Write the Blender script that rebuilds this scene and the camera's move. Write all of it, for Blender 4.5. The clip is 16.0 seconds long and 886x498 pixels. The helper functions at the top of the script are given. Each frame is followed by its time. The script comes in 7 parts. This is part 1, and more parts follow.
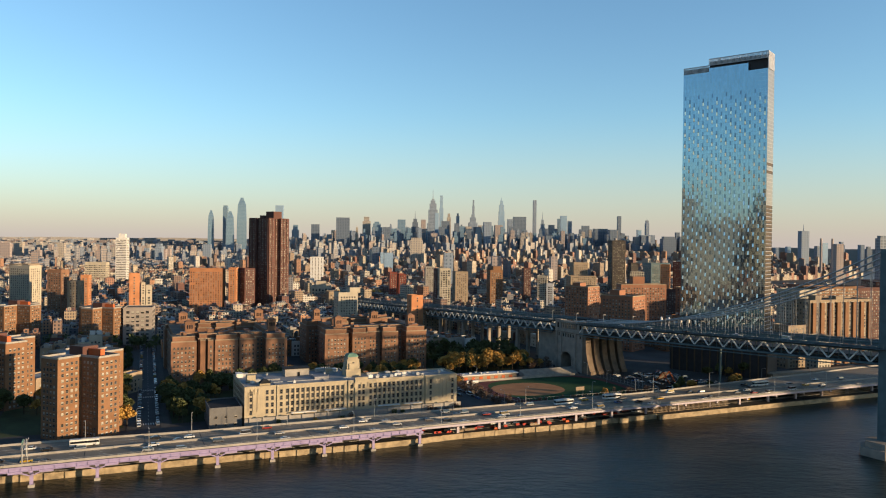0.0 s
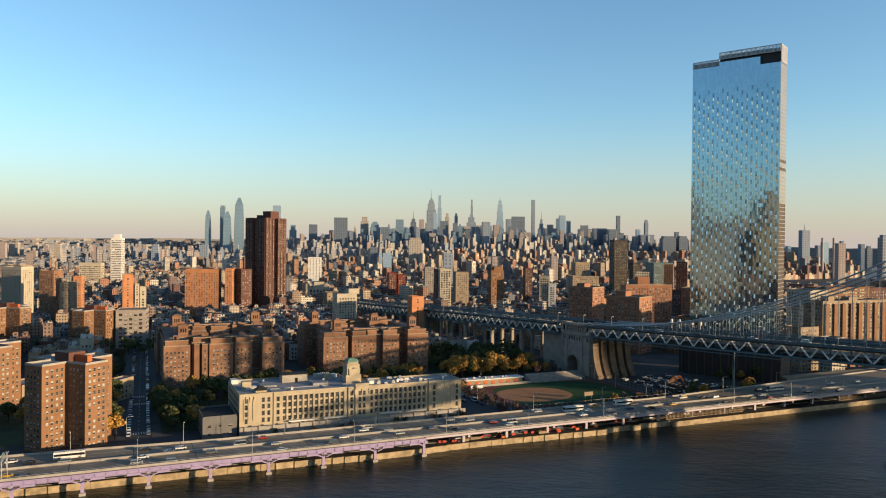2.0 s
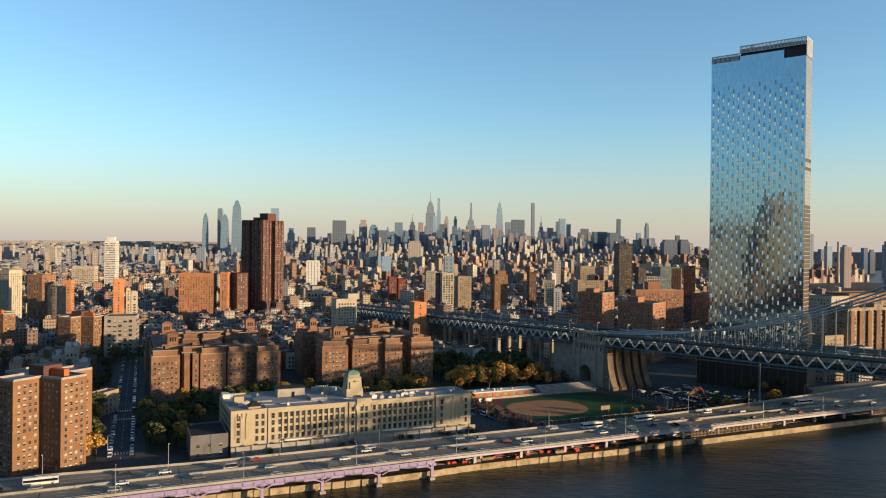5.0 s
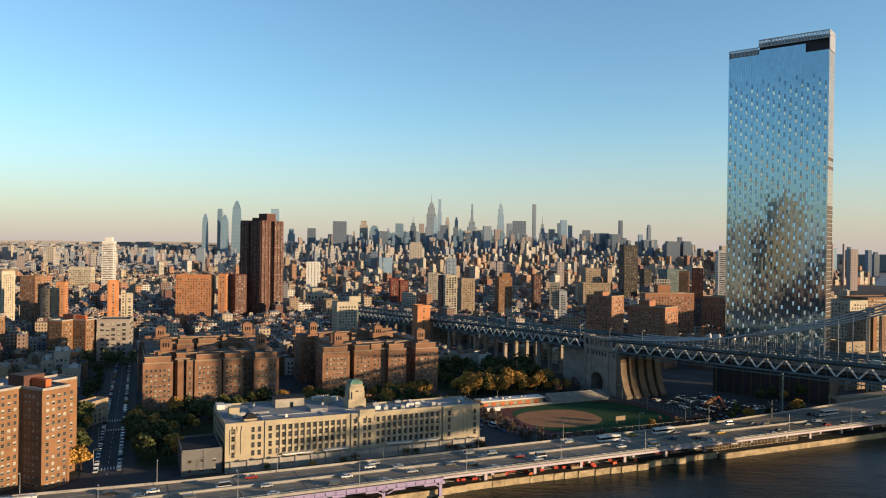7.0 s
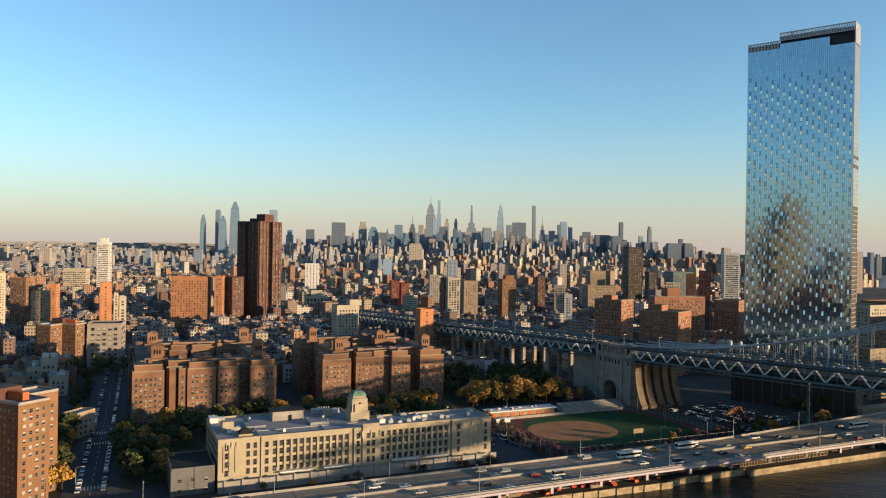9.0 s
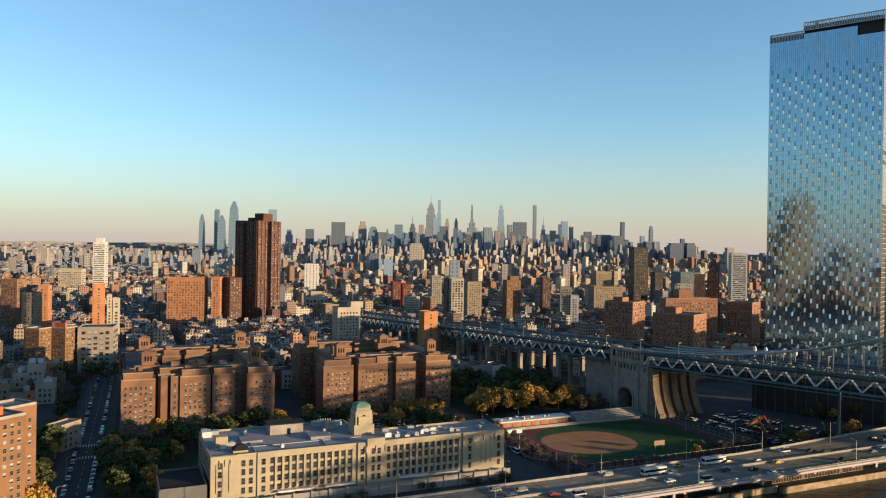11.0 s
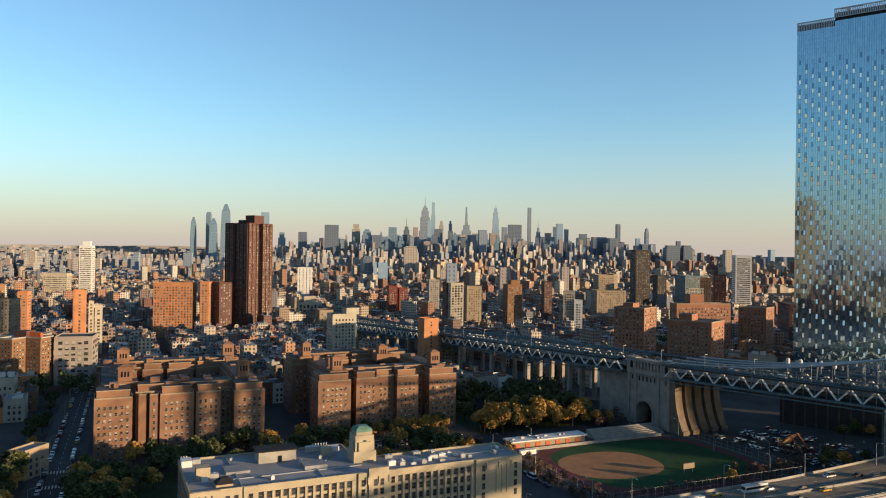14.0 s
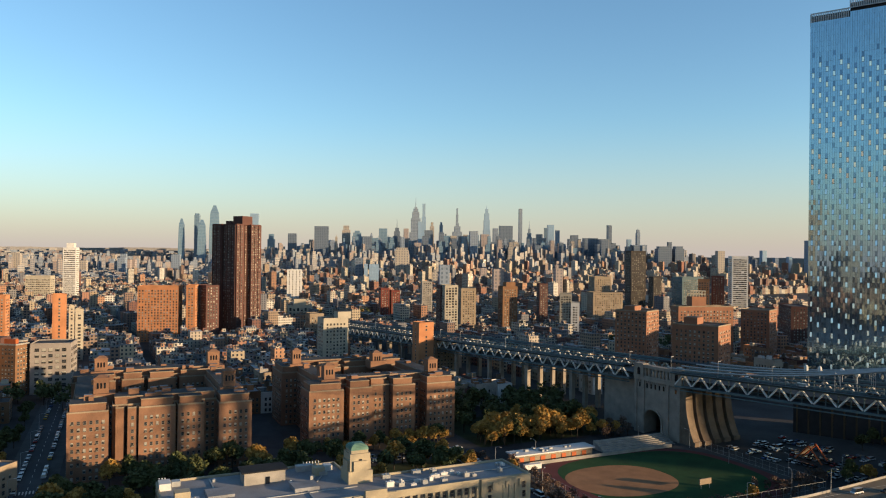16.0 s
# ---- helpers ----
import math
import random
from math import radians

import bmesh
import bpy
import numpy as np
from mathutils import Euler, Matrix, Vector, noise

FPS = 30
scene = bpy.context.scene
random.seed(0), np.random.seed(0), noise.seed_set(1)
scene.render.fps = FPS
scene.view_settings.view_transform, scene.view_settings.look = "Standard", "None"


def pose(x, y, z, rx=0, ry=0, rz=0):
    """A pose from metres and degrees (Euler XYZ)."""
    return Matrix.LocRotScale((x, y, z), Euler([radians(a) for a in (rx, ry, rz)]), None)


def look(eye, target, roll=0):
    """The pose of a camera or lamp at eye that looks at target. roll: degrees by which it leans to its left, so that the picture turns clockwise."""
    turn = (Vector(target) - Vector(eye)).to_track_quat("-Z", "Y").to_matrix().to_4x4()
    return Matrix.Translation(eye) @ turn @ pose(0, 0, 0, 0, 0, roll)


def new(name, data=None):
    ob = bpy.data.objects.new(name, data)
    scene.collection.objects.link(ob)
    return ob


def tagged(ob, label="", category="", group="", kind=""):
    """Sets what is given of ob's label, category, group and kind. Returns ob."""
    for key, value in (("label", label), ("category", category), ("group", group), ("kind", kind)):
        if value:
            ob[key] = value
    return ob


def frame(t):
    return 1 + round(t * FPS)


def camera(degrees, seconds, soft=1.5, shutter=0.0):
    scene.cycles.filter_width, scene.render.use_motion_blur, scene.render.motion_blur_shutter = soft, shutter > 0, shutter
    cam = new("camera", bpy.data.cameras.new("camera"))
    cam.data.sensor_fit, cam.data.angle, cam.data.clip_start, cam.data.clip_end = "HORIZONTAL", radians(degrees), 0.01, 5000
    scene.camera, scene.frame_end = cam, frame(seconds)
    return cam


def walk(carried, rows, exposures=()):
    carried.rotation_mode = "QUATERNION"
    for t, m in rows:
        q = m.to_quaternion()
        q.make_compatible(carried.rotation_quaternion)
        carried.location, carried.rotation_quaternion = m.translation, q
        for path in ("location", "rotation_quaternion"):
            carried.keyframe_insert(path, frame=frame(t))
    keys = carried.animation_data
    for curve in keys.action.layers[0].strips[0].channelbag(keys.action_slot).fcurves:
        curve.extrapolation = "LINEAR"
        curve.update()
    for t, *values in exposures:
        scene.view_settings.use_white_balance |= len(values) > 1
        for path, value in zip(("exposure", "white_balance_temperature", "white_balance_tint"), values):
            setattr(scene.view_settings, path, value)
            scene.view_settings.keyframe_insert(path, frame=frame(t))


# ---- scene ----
import itertools

cam = camera(62.0, 16.0, soft=1.1)
PATH = [
    (0, (-2.413, 6.303, 102.404), (-2.41, 8.303, 102.387), 0.7),
    (0.5, (-3.242, 10.764, 102.384), (-3.238, 12.764, 102.366), 0.7),
    (1, (-4.066, 15.287, 102.369), (-4.06, 17.286, 102.352), 0.6),
    (1.5, (-4.92, 19.834, 102.358), (-4.912, 21.834, 102.34), 0.6),
    (2, (-5.792, 24.377, 102.348), (-5.783, 26.377, 102.331), 0.6),
    (2.5, (-6.639, 28.972, 102.344), (-6.627, 30.972, 102.328), 0.6),
    (3, (-7.463, 33.654, 102.327), (-7.451, 35.653, 102.313), 0.6),
    (3.5, (-8.318, 38.483, 102.312), (-8.304, 40.483, 102.3), 0.6),
    (4, (-9.195, 43.541, 102.319), (-9.181, 45.541, 102.308), 0.6),
    (6.5, (-13.629, 70.264, 102.621), (-13.616, 72.264, 102.616), 0.8),
    (7, (-14.63, 75.788, 102.673), (-14.617, 77.788, 102.668), 0.8),
    (7.5, (-15.709, 81.486, 102.745), (-15.695, 83.486, 102.741), 0.8),
    (8, (-16.881, 87.308, 102.824), (-16.866, 89.308, 102.82), 0.9),
    (8.5, (-18.135, 93.206, 102.892), (-18.119, 95.206, 102.89), 0.9),
    (9, (-19.382, 99.106, 102.949), (-19.365, 101.105, 102.948), 0.9),
    (9.2, (-19.854, 101.458, 102.962), (-19.837, 103.458, 102.963), 0.9),
    (11.5, (-24.853, 128.619, 103.397), (-24.833, 130.619, 103.395), 0.9),
    (12, (-25.909, 134.449, 103.458), (-25.886, 136.449, 103.457), 0.9),
    (12.5, (-26.954, 140.218, 103.505), (-26.927, 142.218, 103.506), 0.9),
    (13, (-27.998, 145.975, 103.573), (-27.968, 147.975, 103.576), 0.9),
    (13.5, (-29.01, 151.688, 103.661), (-28.976, 153.688, 103.665), 0.8),
    (14, (-30.003, 157.368, 103.733), (-29.966, 159.368, 103.739), 0.8),
    (14.5, (-30.985, 163.007, 103.771), (-30.946, 165.006, 103.778), 0.8),
    (15, (-31.961, 168.631, 103.805), (-31.92, 170.63, 103.813), 0.8),
    (15.5, (-32.911, 174.222, 103.826), (-32.861, 176.221, 103.835), 0.7),
    (16, (-33.817, 179.78, 103.843), (-33.753, 181.779, 103.853), 0.7),
]
walk(cam, [(t, look(eye, target, roll)) for t, eye, target, roll in PATH], exposures=((0.0, 1.0, 6500, 12), (16.0, 1.0, 6500, 12)))

# ---------------------------------------------------------------- light
SUN_AZ, SUN_EL = radians(112.0), radians(6.8)      # from +Y towards +X; height above the horizon
world = bpy.data.worlds.new("sky")
scene.world = world
world.use_nodes = True
wn = world.node_tree
sky = wn.nodes.new("ShaderNodeTexSky")
sky.sky_type = "NISHITA"
sky.sun_disc = False
sky.sun_elevation, sky.sun_rotation = SUN_EL, SUN_AZ
sky.altitude, sky.air_density, sky.dust_density, sky.ozone_density = 300, 1.0, 0.45, 2.65
clear = wn.nodes.new("ShaderNodeVectorMath")
clear.operation = "MULTIPLY"
clear.inputs[1].default_value = (0.93, 1.0, 0.985)
wn.links.new(sky.outputs[0], clear.inputs[0])
wn.links.new(clear.outputs[0], wn.nodes["Background"].inputs[0])
wn.nodes["Background"].inputs[1].default_value = 0.150
sun = new("sun", bpy.data.lights.new("sun", "SUN"))
sun.data.energy, sun.data.angle, sun.data.color = 5.2, radians(0.6), (1.0, 0.73, 0.43)
to_sun = Vector((math.cos(SUN_EL) * math.sin(SUN_AZ), math.cos(SUN_EL) * math.cos(SUN_AZ), math.sin(SUN_EL)))
sun.matrix_world = look(Vector((0, 0, 300)) + to_sun * 100, (0, 0, 300))

# ---------------------------------------------------------------- materials
MATS = {}
BASE_SCALE = 0.60          # darkens every base colour alike, so shade reads deeper under the bright sky


def material(name, color, rough=0.8, metal=0.0, vary=0.25, scale=0.15, bump=0.0, per="none", spec=0.2):
    """A surface with two scales of colour variation; per: 'object' or 'island' adds variation from piece to piece."""
    m = bpy.data.materials.new(name)
    m.use_nodes = True
    nt = m.node_tree
    b = nt.nodes["Principled BSDF"]
    b.inputs["Roughness"].default_value = rough
    b.inputs["Metallic"].default_value = metal
    b.inputs["Specular IOR Level"].default_value = spec
    geo = nt.nodes.new("ShaderNodeNewGeometry")
    big, fine = nt.nodes.new("ShaderNodeTexNoise"), nt.nodes.new("ShaderNodeTexNoise")
    for n, s in ((big, scale), (fine, scale * 14)):
        n.inputs["Scale"].default_value = s
        n.inputs["Detail"].default_value = 4
        nt.links.new(geo.outputs["Position"], n.inputs["Vector"])
    add = nt.nodes.new("ShaderNodeMath")
    add.operation = "MULTIPLY_ADD"
    add.inputs[1].default_value = 0.5
    nt.links.new(fine.outputs["Fac"], add.inputs[0])
    nt.links.new(big.outputs["Fac"], add.inputs[2])
    fac = add.outputs[0]
    if per != "none":
        if per == "object":
            src = nt.nodes.new("ShaderNodeObjectInfo").outputs["Random"]
        else:
            src = geo.outputs["Random Per Island"]
        add2 = nt.nodes.new("ShaderNodeMath")
        add2.operation = "MULTIPLY_ADD"
        add2.inputs[1].default_value = 0.5
        nt.links.new(src, add2.inputs[0])
        nt.links.new(fac, add2.inputs[2])
        fac = add2.outputs[0]
    ramp = nt.nodes.new("ShaderNodeMapRange")
    hi = 0.95 if per == "none" else 1.3
    for key, v in (("From Min", 0.45), ("From Max", hi), ("To Min", 1 - vary), ("To Max", 1 + vary)):
        ramp.inputs[key].default_value = v
    nt.links.new(fac, ramp.inputs["Value"])
    mul = nt.nodes.new("ShaderNodeVectorMath")
    mul.operation = "SCALE"
    mul.inputs[0].default_value = [BASE_SCALE * c for c in color]
    nt.links.new(ramp.outputs[0], mul.inputs["Scale"])
    nt.links.new(mul.outputs[0], b.inputs["Base Color"])
    if bump:
        bp = nt.nodes.new("ShaderNodeBump")
        bp.inputs["Strength"].default_value = bump
        bp.inputs["Distance"].default_value = 0.1
        nt.links.new(fine.outputs["Fac"], bp.inputs["Height"])
        nt.links.new(bp.outputs[0], b.inputs["Normal"])
    MATS[name] = m
    return m


def math_node(nt, op, *vals):
    n = nt.nodes.new("ShaderNodeMath")
    n.operation = op
    for i, v in enumerate(vals):
        if isinstance(v, (int, float)):
            n.inputs[i].default_value = v
        else:
            nt.links.new(v, n.inputs[i])
    return n.outputs[0]


def facade_material(name, palette, bay=3.0, storey=3.2, fill=0.45, glass=(0.03, 0.035, 0.045), rough=0.85):
    """Far facades: a wall colour for each building from the palette, and window openings by storey and bay."""
    m = bpy.data.materials.new(name)
    m.use_nodes = True
    nt = m.node_tree
    b = nt.nodes["Principled BSDF"]
    geo = nt.nodes.new("ShaderNodeNewGeometry")
    rnd = geo.outputs["Random Per Island"]
    ramp = nt.nodes.new("ShaderNodeValToRGB")
    ramp.color_ramp.interpolation = "CONSTANT"
    el = ramp.color_ramp.elements
    while len(el) < len(palette):
        el.new(0.5)
    for i, c in enumerate(palette):
        el[i].position = i / len(palette)
        el[i].color = (*[BASE_SCALE * x for x in c], 1)
    nt.links.new(rnd, ramp.inputs[0])
    uv = nt.nodes.new("ShaderNodeUVMap")
    sep = nt.nodes.new("ShaderNodeSeparateXYZ")
    nt.links.new(uv.outputs[0], sep.inputs[0])
    stretch = math_node(nt, "MULTIPLY_ADD", math_node(nt, "FRACT", math_node(nt, "MULTIPLY", rnd, 37.7)), 0.5, 0.8)
    u = math_node(nt, "FRACT", math_node(nt, "DIVIDE", math_node(nt, "DIVIDE", sep.outputs[0], stretch), bay))
    v = math_node(nt, "FRACT", math_node(nt, "DIVIDE", sep.outputs[1], storey))
    w = math_node(nt, "MULTIPLY_ADD", math_node(nt, "FRACT", math_node(nt, "MULTIPLY", rnd, 91.3)), 0.35, fill - 0.15)
    mu = math_node(nt, "LESS_THAN", math_node(nt, "ABSOLUTE", math_node(nt, "SUBTRACT", u, 0.5)), math_node(nt, "MULTIPLY", w, 0.5))
    mv = math_node(nt, "LESS_THAN", math_node(nt, "ABSOLUTE", math_node(nt, "SUBTRACT", v, 0.5)), 0.27)
    mask = math_node(nt, "MULTIPLY", mu, mv)
    noise_t = nt.nodes.new("ShaderNodeTexNoise")
    noise_t.inputs["Scale"].default_value = 0.28
    nt.links.new(geo.outputs["Position"], noise_t.inputs["Vector"])
    shade = math_node(nt, "MULTIPLY_ADD", noise_t.outputs["Fac"], 0.6, 0.7)
    tint = nt.nodes.new("ShaderNodeVectorMath")
    tint.operation = "SCALE"
    nt.links.new(ramp.outputs[0], tint.inputs[0])
    nt.links.new(shade, tint.inputs["Scale"])
    mix = nt.nodes.new("ShaderNodeMix")
    mix.data_type = "RGBA"
    mix.inputs["B"].default_value = (*glass, 1)
    for sock in mix.inputs:
        if sock.name == "A" and sock.type == "RGBA":
            nt.links.new(tint.outputs[0], sock)
        if sock.name == "B" and sock.type == "RGBA":
            sock.default_value = (*glass, 1)
    nt.links.new(mask, mix.inputs["Factor"])
    nt.links.new([s for s in mix.outputs if s.type == "RGBA"][0], b.inputs["Base Color"])
    nt.links.new(math_node(nt, "MULTIPLY_ADD", mask, 0.15 - rough, rough), b.inputs["Roughness"])
    MATS[name] = m
    return m


def glass_material(name, color, rough=0.05, metal=0.85, vary=0.25, per="island"):
    """Coated glass that mirrors the sky, varied pane by pane."""
    m = material(name, color, rough, metal, vary, 0.02, per=per)
    return m


BRICK = material("brown_brick", (0.272, 0.145, 0.088), 0.9, vary=0.22, scale=0.12, bump=0.3)
BRICK2 = material("orange_brick", (0.25, 0.13, 0.068), 0.9, vary=0.2, scale=0.12, bump=0.3)
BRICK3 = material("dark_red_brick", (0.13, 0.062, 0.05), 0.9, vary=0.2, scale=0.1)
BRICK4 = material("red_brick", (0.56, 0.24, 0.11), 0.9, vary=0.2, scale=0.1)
RED_BRICK = material("deep_red_brick", (0.20, 0.055, 0.04), 0.9, vary=0.2, scale=0.1)
SLAB_BRICK = material("slab_brick", (0.34, 0.16, 0.095), 0.9, vary=0.2, scale=0.1)
# darkened so that two towers seem to stand in shade
SHADE_BRICK = material("shaded_grey_brown_brick", (0.08, 0.068, 0.058), 0.9, vary=0.2, scale=0.1)
DUSK_STONE = material("grey_tan_stone", (0.36, 0.31, 0.27), 0.9, vary=0.2, scale=0.1)
TAN = material("tan_brick", (0.34, 0.26, 0.18), 0.9, vary=0.2, scale=0.12)
# annex wall grey, with its shade put into the base colour
SHADE_RENDER = material("shaded_grey_render", (0.17, 0.165, 0.16), 0.9, vary=0.2, scale=0.12)
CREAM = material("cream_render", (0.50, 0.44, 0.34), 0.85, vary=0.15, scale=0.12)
WHITE = material("white_paint", (0.75, 0.73, 0.69), 0.7, vary=0.1, scale=0.2)
LIMESTONE = material("limestone", (0.47, 0.395, 0.275), 0.85, vary=0.16, scale=0.16, bump=0.2)
GRANITE = material("granite", (0.34, 0.29, 0.24), 0.85, vary=0.25, scale=0.2, bump=0.4)
BLACK_ROOF = material("black_roof_felt", (0.022, 0.022, 0.024), 0.9, vary=0.3, scale=0.3)
# brown stone darkened to carry the shade under the bridge
SHADED_GRANITE = material("shaded_granite", (0.19, 0.14, 0.10), 0.9, vary=0.35, scale=0.2, bump=0.4)
CONCRETE = material("concrete", (0.36, 0.33, 0.29), 0.9, vary=0.25, scale=0.25, bump=0.2)
SEAWALL = material("sea_wall", (0.36, 0.28, 0.175), 0.9, vary=0.5, scale=0.3, bump=0.4)
ASPHALT = material("asphalt", (0.055, 0.055, 0.058), 0.85, vary=0.3, scale=0.12)
DECK = material("highway_surface", (0.25, 0.21, 0.16), 0.8, vary=0.22, scale=0.09)
PAVE = material("pavement", (0.085, 0.082, 0.078), 0.9, vary=0.25, scale=0.2)
EARTH = material("city_ground", (0.062, 0.058, 0.055), 0.95, vary=0.4, scale=0.05)
ROOF_GREY = material("grey_roof_membrane", (0.30, 0.30, 0.31), 0.9, vary=0.25, scale=0.12)
ROOF_DARK = material("tar_roof", (0.075, 0.07, 0.068), 0.9, vary=0.4, scale=0.12)
PAINT_LINE = material("road_paint", (0.65, 0.63, 0.58), 0.7, vary=0.2, scale=0.6)
LAVENDER = material("lavender_steel_paint", (0.34, 0.28, 0.46), 0.55, vary=0.14, scale=0.3)
LAVENDER_PALE = material("pale_lavender_paint", (0.50, 0.44, 0.50), 0.55, vary=0.14, scale=0.3)
STEEL = material("blue_grey_steel", (0.10, 0.155, 0.17), 0.6, vary=0.25, scale=0.25)
STEEL_LIGHT = material("pale_steel", (0.85, 0.85, 0.82), 0.5, vary=0.2, scale=0.3)
GALV = material("galvanised_steel", (0.45, 0.45, 0.44), 0.45, 0.3, 0.15, 0.5)
COPPER = material("green_copper", (0.17, 0.33, 0.26), 0.7, vary=0.25, scale=0.4)
GRASS = material("field_turf", (0.018, 0.072, 0.020), 0.95, vary=0.35, scale=0.08)
LAWN = material("lawn", (0.045, 0.06, 0.022), 0.95, vary=0.4, scale=0.1)
CLAY = material("infield_clay", (0.40, 0.195, 0.09), 0.95, vary=0.2, scale=0.15)
TRACK = material("running_track", (0.16, 0.045, 0.04), 0.9, vary=0.2, scale=0.15)
BARK = material("bark", (0.07, 0.055, 0.042), 0.95, vary=0.3, scale=1.0)
LEAF = material("green_leaves", (0.085, 0.095, 0.034), 0.8, vary=0.55, scale=0.15, per="island")
LEAF_Y = material("yellow_leaves", (0.44, 0.25, 0.06), 0.8, vary=0.5, scale=0.15, per="island")
LEAF_B = material("bare_twigs", (0.16, 0.10, 0.07), 0.9, vary=0.4, scale=0.2, per="island")
PANE = material("window_pane", (0.035, 0.038, 0.042), 0.08, vary=0.9, scale=0.3, per="object", spec=0.8)
BLIND = material("drawn_blind", (0.40, 0.37, 0.31), 0.7, vary=0.25, scale=0.3)
PANE_I = material("window_pane_small", (0.035, 0.038, 0.042), 0.08, vary=0.9, scale=0.3, per="island", spec=0.8)
FRAME = material("window_frame", (0.27, 0.23, 0.18), 0.6, vary=0.2, scale=0.5)
ORANGE = material("orange_paint", (0.55, 0.13, 0.04), 0.7, vary=0.15, scale=0.4)
RED = material("red_paint", (0.45, 0.05, 0.03), 0.6, vary=0.15, scale=0.4)
BLACK = material("black_rubber", (0.02, 0.02, 0.02), 0.7, vary=0.2, scale=1.0)
DARK_METAL = material("dark_metal", (0.05, 0.05, 0.055), 0.5, 0.3, 0.2, 0.3)
TINTED = material("tinted_glass", (0.015, 0.017, 0.02), 0.05, vary=0.3, scale=0.5, spec=0.8)
TANK = material("weathered_cedar", (0.14, 0.10, 0.07), 0.9, vary=0.3, scale=0.5)
CAR_PAINT = []
for cname, col in (("white_car_paint", (0.75, 0.75, 0.74)), ("silver_car_paint", (0.42, 0.43, 0.44)), ("black_car_paint", (0.02, 0.02, 0.022)),
                   ("grey_car_paint", (0.13, 0.13, 0.14)), ("red_car_paint", (0.35, 0.03, 0.02)), ("yellow_taxi_paint", (0.65, 0.38, 0.03)), ("blue_car_paint", (0.03, 0.07, 0.2))):
    CAR_PAINT.append(material(cname, col, 0.25, 0.0, 0.06, 0.5, spec=0.6))
TOWER_GLASS = glass_material("tower_mirror_glass", (0.51, 0.71, 0.84), 0.05, 0.92, 0.10)
# bright and dim panes: contrast of the reflections put into their colours
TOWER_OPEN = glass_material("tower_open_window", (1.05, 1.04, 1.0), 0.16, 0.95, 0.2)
TOWER_DIM = glass_material("tower_dim_pane", (0.27, 0.40, 0.53), 0.08, 0.9, 0.25)
TOWER_FIN = material("tower_edge_metal", (0.62, 0.61, 0.62), 0.4, 0.4, 0.1, 0.2)
TOWER_SIDE = material("tower_end_panels", (0.44, 0.42, 0.39), 0.3, 0.6, 0.12, 0.05)
BRONZE = material("bronze_louvre", (0.13, 0.095, 0.06), 0.5, 0.4, 0.25, 0.1)
CITY = facade_material("city_facades", [(0.30, 0.12, 0.07), (0.40, 0.30, 0.20), (0.24, 0.15, 0.11), (0.52, 0.46, 0.36), (0.33, 0.17, 0.10), (0.26, 0.25, 0.25), (0.45, 0.36, 0.25), (0.50, 0.45, 0.37),
                                        (0.20, 0.09, 0.065), (0.36, 0.26, 0.18), (0.18, 0.18, 0.20), (0.48, 0.25, 0.14), (0.56, 0.51, 0.42), (0.29, 0.20, 0.15), (0.66, 0.61, 0.53), (0.58, 0.47, 0.33), (0.40, 0.20, 0.13), (0.50, 0.42, 0.33), (0.26, 0.17, 0.13)])
# blue-grey walls and lifted window tone: distance haze put into the colours
CITY_FAR = facade_material("hazed_facades", [(0.32, 0.30, 0.30), (0.44, 0.40, 0.36), (0.25, 0.28, 0.33), (0.34, 0.25, 0.21), (0.50, 0.46, 0.41), (0.24, 0.28, 0.34), (0.38, 0.32, 0.28), (0.30, 0.34, 0.39), (0.42, 0.39, 0.36), (0.28, 0.21, 0.18)], 5.0, 6.0, 0.55, (0.09, 0.105, 0.13))
# skyline walls greyed and blued, windows lightened, to paint in aerial haze
FT_SLATE = facade_material("hazed_slate", [(0.17, 0.21, 0.27)], 6.5, 7.6, 0.6, (0.07, 0.09, 0.12), 0.4)
FT_GREY = facade_material("hazed_grey_stone", [(0.28, 0.34, 0.42)], 6.5, 7.6, 0.5, (0.10, 0.13, 0.17))
FT_TAN = facade_material("hazed_tan_stone", [(0.47, 0.41, 0.34)], 6.5, 7.6, 0.5, (0.14, 0.14, 0.15))
FT_BLUE = facade_material("hazed_blue_glass", [(0.22, 0.32, 0.41)], 6.0, 7.6, 0.7, (0.08, 0.14, 0.20), 0.2)
FT_PALE = facade_material("hazed_pale_glass", [(0.33, 0.46, 0.60)], 6.0, 7.6, 0.7, (0.18, 0.26, 0.34), 0.2)
FT_BROWN = facade_material("hazed_brown_brick", [(0.42, 0.34, 0.31)], 6.0, 6.4, 0.5, (0.14, 0.14, 0.15))
HILLS = material("hazy_hills", (0.30, 0.285, 0.275), 0.95, vary=0.2, scale=0.004)
ROOFS = facade_material("city_roofs", [(0.08, 0.075, 0.07), (0.30, 0.30, 0.30), (0.16, 0.15, 0.15), (0.42, 0.42, 0.42), (0.10, 0.10, 0.11), (0.22, 0.20, 0.19), (0.55, 0.55, 0.55), (0.13, 0.11, 0.10)], 1e6, 1e6, 0.0)

# water: dark, rippled at two scales
WATER = bpy.data.materials.new("river_water")
WATER.use_nodes = True
nt = WATER.node_tree
wb = nt.nodes["Principled BSDF"]
wb.inputs["Base Color"].default_value = (0.006, 0.014, 0.015, 1)
wb.inputs["Roughness"].default_value = 0.32
wb.inputs["Specular IOR Level"].default_value = 0.5
wb.inputs["IOR"].default_value = 1.33
wgeo = nt.nodes.new("ShaderNodeNewGeometry")
wmap = nt.nodes.new("ShaderNodeMapping")
